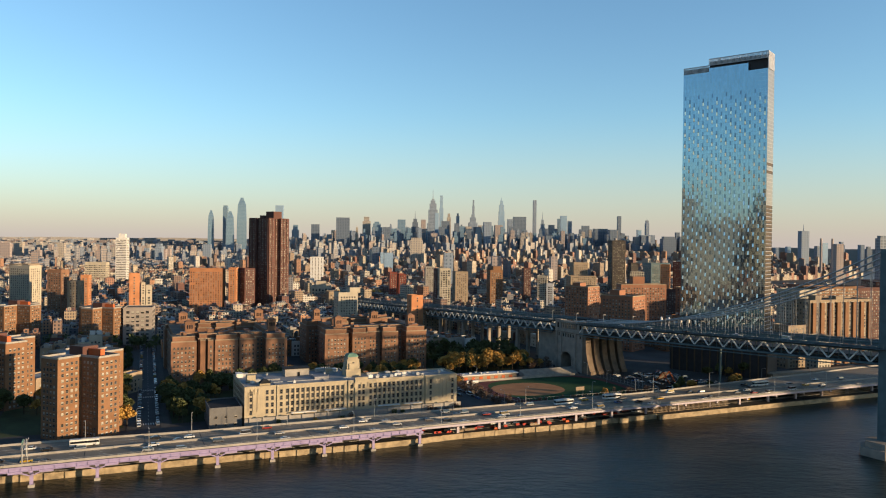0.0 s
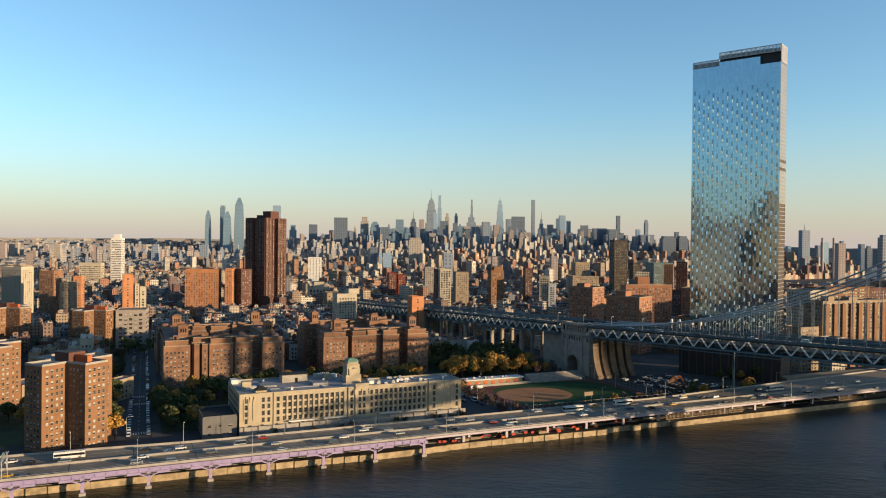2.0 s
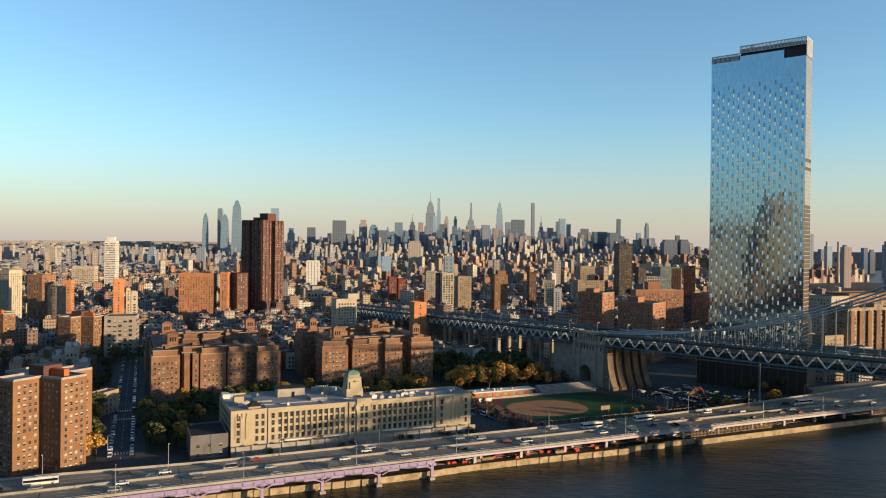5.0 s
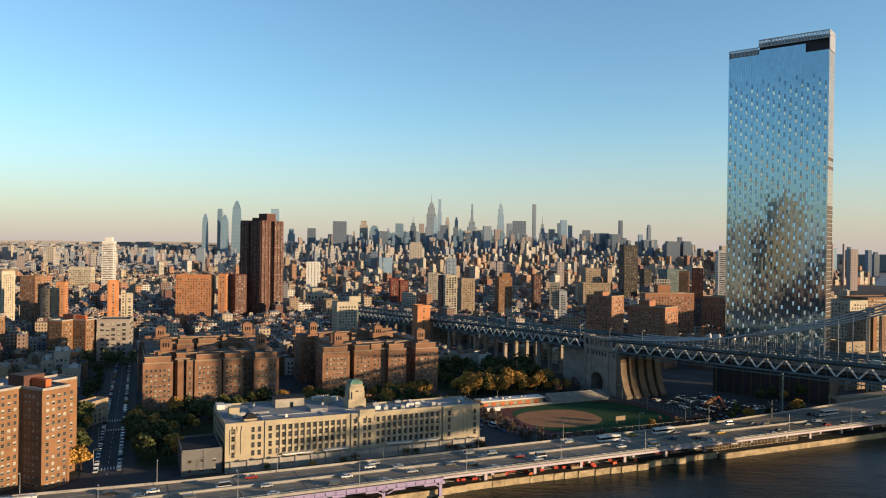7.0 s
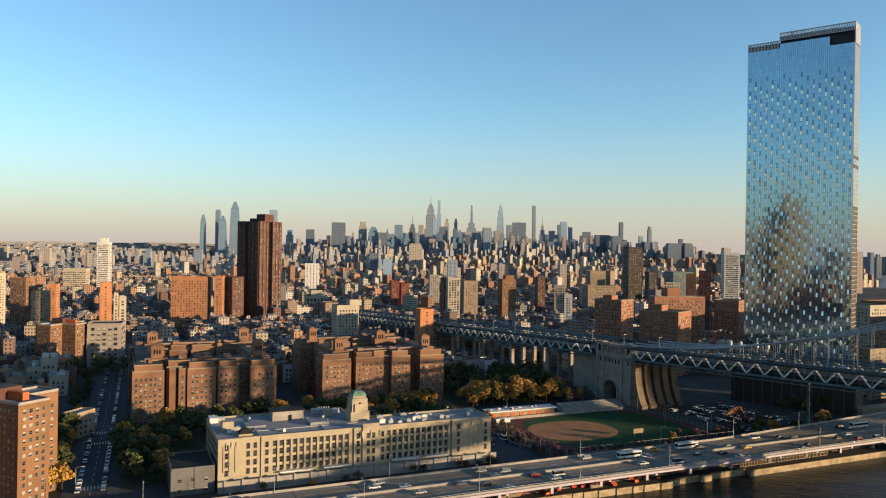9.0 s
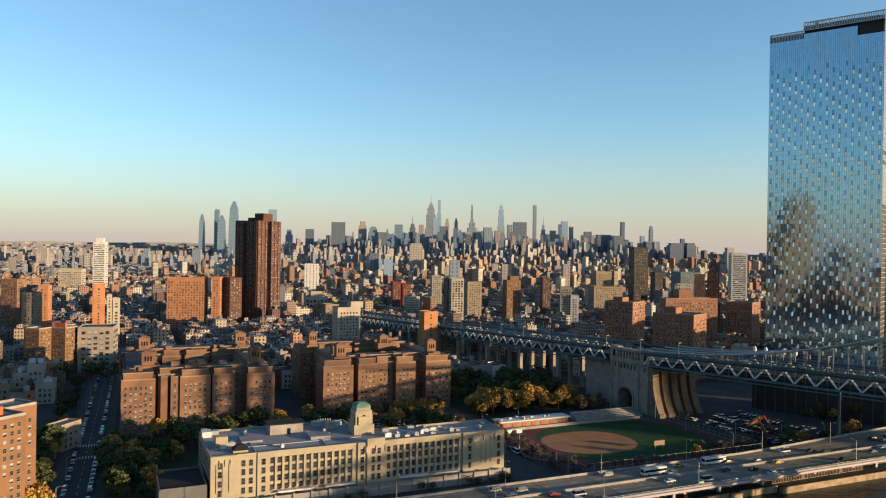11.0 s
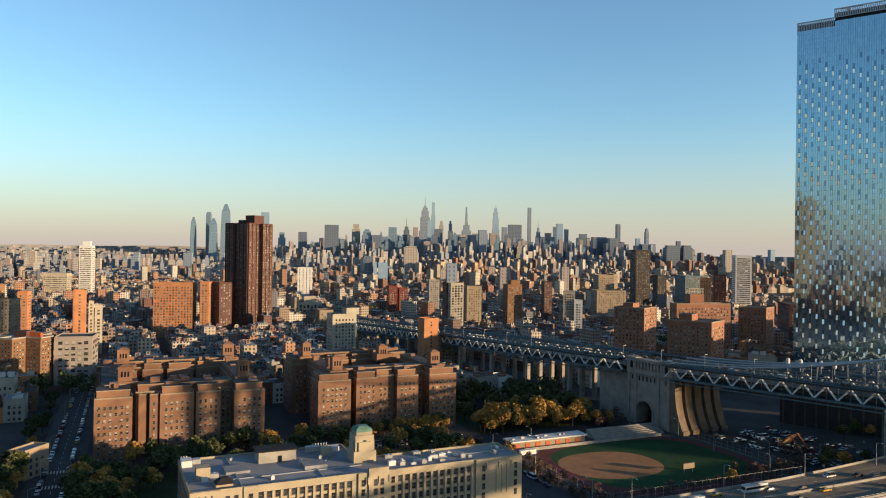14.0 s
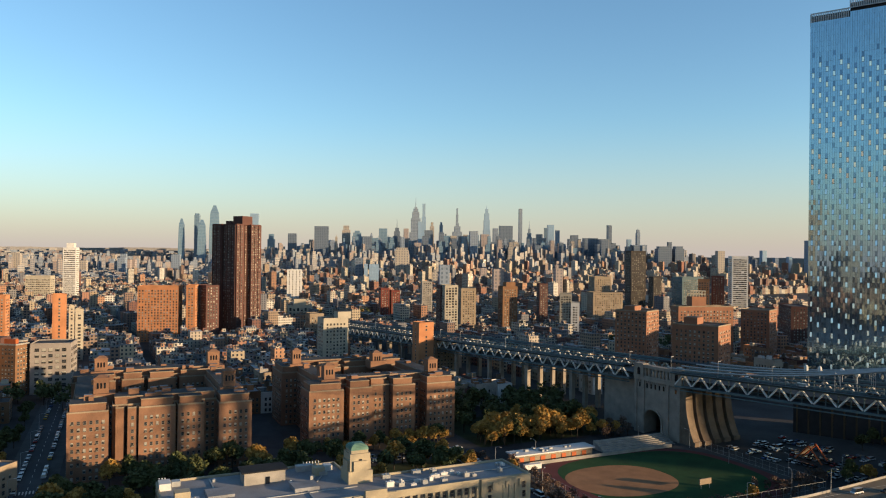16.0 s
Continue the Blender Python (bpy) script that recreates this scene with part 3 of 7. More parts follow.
# piers: column, tapered crosshead arms, knee brackets
for k in range(-12, 25):
    a = -8.2 + 24.5 * k
    if a < A0 or a > A1:
        continue
    m = Mesh()
    if a < GIRD + 2:
        # a steel column on a masonry footing in the water
        m.box(pose(*G(a, 350.6, -2), 0, 0, 23.5), 2.4, 2.4, 3.2, 1)
        m.box(pose(*G(a, 350.6, 1.2), 0, 0, 23.5), 1.3, 1.3, HZ - 3.2, 0)
        m.box(pose(*G(a, 349.6, HZ - 2.6), 0, 0, 23.5), 1.5, 4.4, 1.2, 0)
        for s in (-1, 1):
            if a > GIRD - 3 and s > 0:
                continue
            m.beam(G(a + s * 0.6, 348.2, HZ - 4.0), G(a + s * 4.5, 348.0, HZ - 2.3), 0.45)
            m.box(pose(*G(a + s * 5.6, 347.9, HZ - 2.9), 0, 0, 23.5), 5.2, 0.5, 0.9, 0)
        m.box(pose(*G(a, 375.6, 2.0), 0, 0, 23.5), 1.2, 1.2, HZ - 3.4, 0)
        m.box(pose(*G(a, 364.0, HZ - 2.4), 0, 0, 23.5), 1.2, 28, 1.4, 0)
        part("pier", m, [LAVENDER, CONCRETE], hw)
    else:
        # a plain column on the bank, with a cross beam under the deck
        m.box(pose(*G(a, 358.0, 2.5), 0, 0, 23.5), 1.4, 1.4, HZ - 4.6, 0)
        m.box(pose(*G(a, 370.6, 2.5), 0, 0, 23.5), 1.4, 1.4, HZ - 4.6, 0)
        m.box(pose(*G(a, 363.6, HZ - 2.9), 0, 0, 23.5), 1.2, 25, 1.1, 0)
        part("pier", m, [LAVENDER_PALE, CONCRETE], hw)

# ---------------------------------------------------------------- the pale school building with its cupola
SZ = 23.7


def S(a, b, z=0.0):
    """Street-grid place within the school's own plan."""
    return G(60.8 + (a - 63.6) * 0.934, 406.5 + (b - 429) * 0.934, z)


def srect(a0, b0, a1, b1):
    return [tuple(S(a, b)[:2]) for a, b in ((a0, b0), (a1, b0), (a1, b1), (a0, b1))]


sch = base_empty("school_building", S(130, 430, 4), "long pale limestone school with grouped windows and a cupola", "school")
outer = [tuple(S(a, b)[:2]) for a, b in ((63.6, 429), (196, 429), (196, 450), (131, 450), (131, 473), (63.6, 473))]
m = Mesh()
m.prism(outer, 3, SZ, 0, 0)
# shallow pilasters and stepped pavilions on the river front
for a0, a1, d in ((63.6, 74, 0.8), (82, 87, 0.5), (124.5, 128.5, 0.7), (128.5, 136.5, 1.4), (136.5, 140.5, 0.7), (174.5, 196, 0.8)):
    m.box(pose(*S((a0 + a1) / 2, 429 - d / 2 + 0.02, 3), 0, 0, 23.5), (a1 - a0) * 0.934, d, SZ - 2.2 + (1.6 if d > 1 else 0), 0)
for a in np.arange(89.5, 124, 3.0):
    m.box(pose(*S(a, 428.8, 10.0), 0, 0, 23.5), 0.8, 0.6, SZ - 11.5, 0)
for a in np.arange(143, 174, 3.0):
    m.box(pose(*S(a, 428.8, 10.0), 0, 0, 23.5), 0.8, 0.6, SZ - 11.5, 0)
for a in (66, 68.5, 71, 184, 186.5, 189):
    m.box(pose(*S(a, 428.1, 11), 0, 0, 23.5), 0.5, 0.4, SZ - 13, 0)
part("wall", m, LIMESTONE, sch)
m = Mesh()
m.prism([tuple(S(a, b)[:2]) for a, b in ((64.2, 429.6), (195.4, 429.6), (195.4, 449.4), (130.4, 449.4), (130.4, 472.4), (64.2, 472.4))], SZ - 0.1, SZ + 0.1, 0, 0)
part("roof", m, ROOF_GREY, sch, "pale grey roof membrane with patches")
m = Mesh()
parapet(m, outer, SZ, 0.85, 0.5)
part("parapet", m, LIMESTONE, sch)
m = Mesh()
m.box(pose(*S(130, 424.0, 3.0), 0, 0, 23.5), 125, 0.5, 5.6)
for a in np.arange(66, 196, 7.5):
    m.box(pose(*S(a, 423.7, 3.0), 0, 0, 23.5), 0.9, 0.9, 6.1)
part("garden_wall", m, CONCRETE, sch)
# river-front windows, floor by floor
count = 0
for r, z in enumerate((9.6, 13.1, 16.6, 19.9)):
    spots = [67.2, 76.5, 79.5, 84.5, 126.5, 138.5, 178, 193] + list(np.arange(88, 124, 3.0) + 0.0) + list(np.arange(141.5, 174, 3.0)) + [131.2, 133.8]
    for a in spots:
        y = 428.15 if a in (67.2, 178, 193) else 428.98
        if a in (131.2, 133.8):
            y = 427.55
        if a == 84.5:
            y = 428.45
        if a in (126.5, 138.5):
            y = 428.25
        ob = new("window", window_data(1.3, 2.2))
        ob.parent = sch
        ob.matrix_parent_inverse = sch.matrix_basis.inverted()
        ob.matrix_basis = Matrix.Translation(S(a, y, z)) @ pose(0, 0, 0, 0, 0, 23.5)
for b in np.arange(433, 471, 3.6):
    for z in (9.6, 13.1, 16.6, 19.9):
        ob = new("window", window_data(1.3, 2.2))
        ob.parent = sch
        ob.matrix_parent_inverse = sch.matrix_basis.inverted()
        ob.matrix_basis = Matrix.Translation(S(63.55, b, z)) @ pose(0, 0, 0, 0, 0, 23.5 - 90)
# pale sign strips above the ground floor: unreadable, so plain bars
for a0, a1 in ((90, 105), (110, 123), (143, 157), (160, 172)):
    m = Mesh()
    m.box(pose(*S((a0 + a1) / 2, 427.4, 8.9), 0, 0, 23.5), (a1 - a0) * 0.93, 1.8, 0.55)
    part("canopy", m, WHITE, sch)
# cupola
m = Mesh()
CUP = (132.4, 449.0)
for s, z0, z1 in ((9.4, SZ - 0.5, 28.0), (7.8, 27.9, 33.8), (6.6, 33.7, 35.0)):
    m.prism(srect(CUP[0] - s / 2, CUP[1] - s / 2, CUP[0] + s / 2, CUP[1] + s / 2), z0, z1, 0, 0)
for da in (-4.0, 4.0):
    m.box(pose(*S(CUP[0] + da, CUP[1], SZ - 0.5), 0, 0, 23.5), 1.1, 5.0, 8.2)
    m.box(pose(*S(CUP[0], CUP[1] + da, SZ - 0.5), 0, 0, 23.5), 5.0, 1.1, 8.2)
cupola = part("cupola", m, LIMESTONE, sch)
m = Mesh()
for k in range(6):
    t0, t1 = radians(15 * k), radians(15 * (k + 1))
    s0 = 6.4 * math.cos(t0) + 0.3
    m.prism(srect(CUP[0] - s0 / 2, CUP[1] - s0 / 2, CUP[0] + s0 / 2, CUP[1] + s0 / 2), 34.9 + 2.0 * math.sin(t0), 34.9 + 2.0 * math.sin(t1), 0, 0)
part("dome", m, COPPER, cupola, "green copper dome")
for da, db, rz in ((0, -3.95, 0), (3.95, 0, 90)):
    ob = new("window", window_data(1.1, 3.2))
    ob.parent = cupola
    ob.matrix_basis = Matrix.Translation(S(CUP[0] + da, CUP[1] + db, 28.8)) @ pose(0, 0, 0, 0, 0, 23.5 + rz)
# roof clutter
for a, b, w, d, h, mat in ((70, 447, 5, 4.5, 4.2, LIMESTONE), (76, 436, 6, 5, 1.6, LIMESTONE), (100, 462, 15, 9, 4.2, CONCRETE), (83, 452, 9, 9, 1.0, ROOF_GREY), (112, 447, 9, 8, 1.4, ROOF_GREY),
                           (121, 461, 4, 4, 3.0, LIMESTONE), (66, 466, 4, 6, 2.4, WHITE), (70, 468, 3, 3, 1.8, GALV), (117, 468, 6, 3, 2.2, GALV), (126, 466, 3, 4, 2.0, WHITE)):
    m = Mesh()
    m.prism(srect(a - w / 2, b - d / 2, a + w / 2, b + d / 2), SZ, SZ + h, 0, 0)
    part("roof_hut", m, mat, sch)
rng = random.Random(11)
for k in range(34):
    a, b = (rng.uniform(141, 194), rng.uniform(434, 447)) if k < 24 else (rng.uniform(66, 128), rng.uniform(434, 470))
    m = Mesh()
    w, d, h = rng.uniform(0.8, 3), rng.uniform(0.8, 2.4), rng.uniform(0.6, 1.8)
    m.box(pose(*S(a, b, SZ + 0.1), 0, 0, 23.5), w, d, h)
    m.tube(S(a, b, SZ + h), S(a, b, SZ + h + 0.4), 0.3, n=8)
    part("roof_vent", m, GALV if k % 2 else WHITE, sch)
m = Mesh()
m.prism(srect(72.6, 431.2, 79.4, 437.0), SZ + 1.6, SZ + 3.4, 0, 0, taper=0.35)
part("hipped_cap", m, BLACK_ROOF, sch, "small black hipped roof")
m = Mesh()
m.prism(srect(91.6, 457.2, 108.4, 466.8), SZ + 4.2, SZ + 4.6, 0, 0)
part("hut_roof", m, BLACK_ROOF, sch, "dark flat roof of a roof house")
m = Mesh()
m.box(pose(*S(101, 457.3, SZ + 0.1), 0, 0, 23.5), 1.3, 0.2, 2.4)
part("door", m, TINTED, sch)
for a0, b0, a1, b1 in ((82, 430, 82, 470), (118, 452, 128, 470), (64.5, 441, 130, 441), (112, 430, 112, 446), (140, 440, 194, 440)):
    m = Mesh()
    m.beam(S(a0, b0, SZ + 0.25), S(a1, b1, SZ + 0.25), 0.35, 0.3)
    part("roof_curb", m, GALV, sch)
for a in (64.6, 65.6, 66.6, 118.0, 119.2, 120.4, 121.6, 122.8, 124.0):
    m = Mesh()
    m.tube(S(a, 471.6, SZ), S(a, 471.6, SZ + 2.2), 0.22, n=8)
    part("vent_pipe", m, WHITE, sch)
for a0, a1 in ((66, 72.4), (176.5, 194), (126, 139)):
    for k in range(3):
        m = Mesh()
        w_ = (a1 - a0) / 3 * 0.934
        m.box(pose(*S(a0 + (k + 0.5) * (a1 - a0) / 3, 427.9 if a0 != 126 else 427.35, SZ - 3.2), 0, 0, 23.5), w_ * 0.12, 0.35, 2.6)
        part("fluting", m, LIMESTONE, sch)
keep_clear(outer)
# low annex beside the school, wall colour darkened for shade
an = tower_block("annex_building", rect(43, 405, 59.6, 430), 4, 14.0, SHADE_RENDER, "low annex in shade-darkened grey with a dark flat roof beside the school", "annex", BLACK_ROOF, 4, 5, 1.4, 1.2)

# ---------------------------------------------------------------- brown brick housing blocks with roof towers


def roof_tower(parent, a, b, z, s=6.0, h=9.5):
    """A square brick tank house with three tall openings a side and a low hipped cap."""
    m = Mesh()
    m.prism(rect(a - s / 2 - 1.8, b - s / 2 - 1.6, a + s / 2 + 2.6, b + s / 2 + 2.0), z, z + 4.6, 0, 0)
    m.prism(rect(a - s / 2, b - s / 2, a + s / 2, b + s / 2), z, z + h, 0, 0)
    m.prism(rect(a - s / 2 - 0.2, b - s / 2 - 0.2, a + s / 2 + 0.2, b + s / 2 + 0.2), z + h, z + h + 0.4, 0, 0)
    m.prism(rect(a - s / 2 + 0.3, b - s / 2 + 0.3, a + s / 2 - 0.3, b + s / 2 - 0.3), z + h + 0.35, z + h + 1.5, 0, 0, taper=0.35)
    t = part("roof_tower", m, BRICK, parent)
    o = Mesh()
    for k in (-1, 0, 1):
        for da, db, rz in ((k * 1.45, -s / 2, 0), (s / 2, k * 1.45, 90)):
            mt = Matrix.Translation(G(a + da, b + db, z + h - 4.4)) @ pose(0, 0, 0, 0, 0, 23.5 + rz)
            o.face([mt @ Vector(p) for p in ((-0.42, -0.04, 0), (0.42, -0.04, 0), (0.42, -0.04, 2.2), (0.25, -0.04, 2.6), (-0.25, -0.04, 2.6), (-0.42, -0.04, 2.2))], 0)
    part("opening", o, TINTED, t)


def wing(parent, a0, b0, a1, b1, z1, singles=0, seed=1, edges=None, setback=True):
    """One brick wing with a set-back top storey, parapet, windows and window air conditioners."""
    poly = rect(a0, b0, a1, b1)
    m = Mesh()
    m.prism(poly, 3, z1, 0, 1)
    if setback and (a1 - a0) > 8 and (b1 - b0) > 8:
        m.prism(rect(a0 + 1.0, b0 + 2.2, a1 - 1.0, b1 - 1.6), z1, z1 + 3.3, 0, 1)
        m.prism(rect(a0 + 0.8, b0 + 2.0, a1 - 0.8, b1 - 1.4), z1 + 3.3, z1 + 3.75, 2, 1)
    part("wing", m, [BRICK, ROOF_DARK, TAN], parent)
    m = Mesh()
    parapet(m, poly, z1, 0.7, 0.35)
    part("parapet", m, TAN, parent)
    left = windows(parent, poly, 4, z1, 2.95, 2.4, 1.05, 1.5, singles, edges=edges, seed=seed)
    rng = random.Random(seed * 7)
    ac = Mesh()
    w, L = wall_frame(poly[0], poly[1])
    cols = int((L - 1.2) / 2.4)
    for r in range(int((z1 - 5) / 2.95)):
        for c in range(cols):
            if rng.random() < 0.33:
                x = L / 2 + (c - (cols - 1) / 2) * 2.4
                ac.box(w @ Matrix.Translation((x, -0.35, 5.15 + r * 2.95)), 0.65, 0.6, 0.45)
    if ac.f:
        part("air_conditioner", ac, FRAME, parent, "small pale window air conditioners", kind="stuff")
    return left


def housing_block(a0, a1, b0, b1, KZ, plan, towers, label, seed):
    e = base_empty("housing_block", G((a0 + a1) / 2, b0, 4), label, "apartment block", "brick housing blocks")
    left = 300
    for k, (wa0, wb0, wa1, wb1, dz) in enumerate(plan):
        left = wing(e, wa0, wb0, wa1, wb1, KZ + dz, left if k < 9 else 0, seed + k, edges=None)
    for t in towers:
        roof_tower(e, *t)
    rng = random.Random(seed + 500)
    for k in range(34):
        wa0, wb0, wa1, wb1, dz = rng.choice(plan)
        w, d, h = rng.uniform(1.5, 4.5), rng.uniform(1.5, 3.5), rng.uniform(1.2, 3.4)
        if wa1 - wa0 < w + 4 or wb1 - wb0 < d + 5:
            continue
        a, b = rng.uniform(wa0 + w / 2 + 1.8, wa1 - w / 2 - 1.8), rng.uniform(wb0 + d / 2 + 2.2, wb1 - d / 2 - 1.5)
        m = Mesh()
        m.prism(rect(a - w / 2, b - d / 2, a + w / 2, b + d / 2), KZ + dz, KZ + dz + 3.0 + h, 0, 1)
        part("bulkhead", m, [BRICK, ROOF_GREY], e)
    keep_clear(rect(a0, b0, a1, b1), 3)
    return e


KZ = 33.7
plan1 = [(31.2, 527, 47.4, 542, 0), (93.2, 526, 108, 542, 0), (50.2, 531.5, 53.8, 546, 0), (55, 530, 59, 546, 0), (59.5, 529, 74.8, 546, 0), (75.7, 529, 87.2, 546, 0), (49, 534.5, 93.5, 548, 0.6),
         (33, 542, 46, 606, 0), (97, 542, 108, 606, 0), (31, 604, 52, 622, 0), (55, 606, 66, 622, 0), (68, 604, 82, 622, 0), (84, 606, 108, 622, 0), (44, 610, 100, 624, 1)]
housing_block(31, 109, 526, 624, KZ, plan1, ((44.5, 549, KZ, 6.4, 11.2), (100.5, 546, KZ, 5.6, 11.6), (45, 616, KZ, 6.4, 11), (103, 616, KZ, 6.4, 12)), "brown brick housing block with square roof towers", 21)
plan2 = [(137.8, 536, 155.7, 552, 0), (159.4, 538, 171.5, 553, 0), (172, 542, 182.6, 553, 0), (183, 538, 195.6, 553, 0), (202, 537, 218.6, 552, 0), (155, 546.5, 207, 559, 0.8),
         (147, 552, 157, 600, 0), (207, 552, 217, 600, 0), (138.5, 598, 154, 622, 0), (162, 606, 176, 622, 0), (178, 606, 196, 622, 0), (198, 606, 216, 622, 0), (150, 610, 206, 624, 1)]
housing_block(137, 219, 536, 624, KZ, plan2, ((150.5, 547, KZ, 5.6, 11.4), (209, 548, KZ, 5.6, 11.4), (148, 604, KZ, 5, 12), (152, 560, KZ, 6, 9), (196, 600, KZ, 6, 9)), "brown brick housing block with recessed bays and roof towers", 51)

# ---------------------------------------------------------------- cross-plan brick towers on the left bank


def cross_tower(cx, cy, deg, z1, label, singles=0, seed=3, arm=13.0, span=42.0):
    c, s = math.cos(radians(deg)), math.sin(radians(deg))
    h, a = span / 2, arm / 2
    loc = [(-a, -h), (a, -h), (a, -a), (h, -a), (h, a), (a, a), (a, h), (-a, h), (-a, a), (-h, a), (-h, -a), (-a, -a)]
    poly = [(cx + x * c - y * s, cy + x * s + y * c) for x, y in loc]
    m = Mesh()
    m.prism(poly, 3, z1, 0, 0)
    ob = thing("apartment_tower", m, BRICK2, label, "apartment tower", "cross-plan apartment towers")
    r = Mesh()
    r.prism(poly, z1 - 0.1, z1 + 0.1, 0, 0)
    part("roof", r, ROOF_GREY, ob)
    p = Mesh()
    parapet(p, poly, z1, 1.0, 0.45)
    part("parapet", p, CONCRETE, ob, "pale concrete coping")
    b = Mesh()
    b.prism(oriented(cx, cy, 10, 9, deg), z1, z1 + 4.5, 0, 1)
    part("bulkhead", b, [BRICK3, ROOF_DARK], ob)
    b = Mesh()
    b.prism(oriented(cx + 9 * c, cy + 9 * s, 10, 2.5, deg), z1, z1 + 3.4, 0, 0)
    part("roof_hut", b, ORANGE, ob, "orange netted roof works")
    windows(ob, poly, 4, z1, 2.7, 2.5, 1.25, 1.35, singles, seed=seed)
    keep_clear(poly)
    return ob


cross_tower(-184.0, 381.4, -27, 43.6, "tall orange-brown brick apartment tower with pale coping", 300, 3, 12.3, 37.8)
cross_tower(-264, 438, -27, 42, "orange-brown brick apartment tower beside the highway", 0, 4)
cross_tower(-318, 690, -14, 38.5, "orange-brown brick apartment tower behind the trees", 0, 5, 12.5, 37)
cross_tower(-396, 690, -14, 40, "orange-brown brick apartment tower behind the trees", 0, 6)
tower_block("office_building", oriented(-287.5, 703, 25, 24, 15), 4, 38.0, DUSK_STONE, "grey concrete office building with deep window bands", "office building", storey=4, bay=4.2, w=2.6, h=2.2)
tower_block("low_brick_building", oriented(-202, 480, 8, 14, -14), 4, 16, TAN, "low yellow-cream building behind the apartment tower", "building", ROOF_GREY)
tower_block("low_brick_building", oriented(-252, 470, 16, 30, -14), 4, 16, TAN, "low tan brick building with a blue-grey roof", "building", ROOF_GREY)

# ---------------------------------------------------------------- glass tower
TL, TR = Vector((188.6, 594.8, 0)), Vector((238.0, 554.0, 0))
tdir = (TR - TL).normalized()
tin = Vector((-tdir.y, tdir.x, 0))            # into the tower
TLEN, TDEP = (TR - TL).length, 16.0
Z_LOW, Z_HIGH = 243.0, 247.9
STEP = 19.8
ot = base_empty("glass_tower", TL + tdir * TLEN / 2 + tin * TDEP / 2 + Vector((0, 0, 4)), "tall mirror-glass apartment tower with a scattered window pattern", "skyscraper")


def tp(s, d, z):
    return TL + tdir * s + tin * d + Vector((0, 0, z))


tang = math.degrees(math.atan2(tdir.y, tdir.x))
m = Mesh()
m.prism([tuple(tp(s, d, 0)[:2]) for s, d in ((0.3, 0.3), (TLEN - 0.3, 0.3), (TLEN - 0.3, TDEP), (0.3, TDEP))], 3, 233.8, 0, 0)
m.prism([tuple(tp(s, d, 0)[:2]) for s, d in ((0.3, 0.5), (STEP, 0.5), (STEP, TDEP - 1), (0.3, TDEP - 1))], 233.8, 237.2, 0, 0)
m.prism([tuple(tp(s, d, 0)[:2]) for s, d in ((0.3, 1.6), (STEP, 1.6), (STEP, TDEP - 1), (0.3, TDEP - 1))], 237.2, Z_LOW - 1.0, 0, 0)
m.prism([tuple(tp(s, d, 0)[:2]) for s, d in ((STEP, 0.5), (TLEN - 14.2, 0.5), (TLEN - 14.2, TDEP - 1), (STEP, TDEP - 1))], 233.8, 240.3, 0, 0)
m.prism([tuple(tp(s, d, 0)[:2]) for s, d in ((STEP, 2.5), (TLEN - 14.2, 2.5), (TLEN - 1, 4.5), (TLEN - 1, TDEP - 1), (STEP, TDEP - 1))], 233.8, Z_HIGH - 1.5, 0, 0)
part("core", m, DARK_METAL, ot)
# curtain wall: panes set at slightly different tilts
rng = random.Random(77)
FL = 2.9
panes, singles_left = Mesh(), 300
nfl = int((235.2 - 6) / FL)
col_w = TLEN / 54
for fl in range(nfl + 2):
    z0 = 6 + fl * FL
    for c in range(54):
        if fl >= nfl and (c + 0.5) * col_w > TLEN - 14.2 or fl > nfl and (c + 0.5) * col_w < STEP:
            continue
        s0, s1 = c * col_w + 0.035, (c + 1) * col_w - 0.035
        vent = c % 3 == 1 and (fl - (c // 3) * 2) % 3 == 0 and fl < 72
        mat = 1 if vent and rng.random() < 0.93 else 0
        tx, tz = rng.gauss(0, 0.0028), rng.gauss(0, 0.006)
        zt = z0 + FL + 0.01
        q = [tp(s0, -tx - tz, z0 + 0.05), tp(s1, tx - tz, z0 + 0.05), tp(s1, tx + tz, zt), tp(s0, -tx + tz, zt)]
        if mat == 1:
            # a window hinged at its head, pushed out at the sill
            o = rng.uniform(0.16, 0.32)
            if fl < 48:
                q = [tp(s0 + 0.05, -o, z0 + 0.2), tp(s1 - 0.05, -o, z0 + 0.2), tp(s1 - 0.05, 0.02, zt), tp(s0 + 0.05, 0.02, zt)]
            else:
                # upper storeys: hinged at the sill, tipped out at the head to mirror the pale low sky
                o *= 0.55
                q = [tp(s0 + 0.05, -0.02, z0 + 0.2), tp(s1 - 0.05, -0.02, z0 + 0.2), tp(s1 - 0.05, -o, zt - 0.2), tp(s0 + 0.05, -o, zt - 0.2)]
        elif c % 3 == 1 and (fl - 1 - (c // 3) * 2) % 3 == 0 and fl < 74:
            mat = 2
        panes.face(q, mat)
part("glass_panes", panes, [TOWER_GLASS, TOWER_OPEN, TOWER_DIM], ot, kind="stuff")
# far and end walls
side = Mesh()
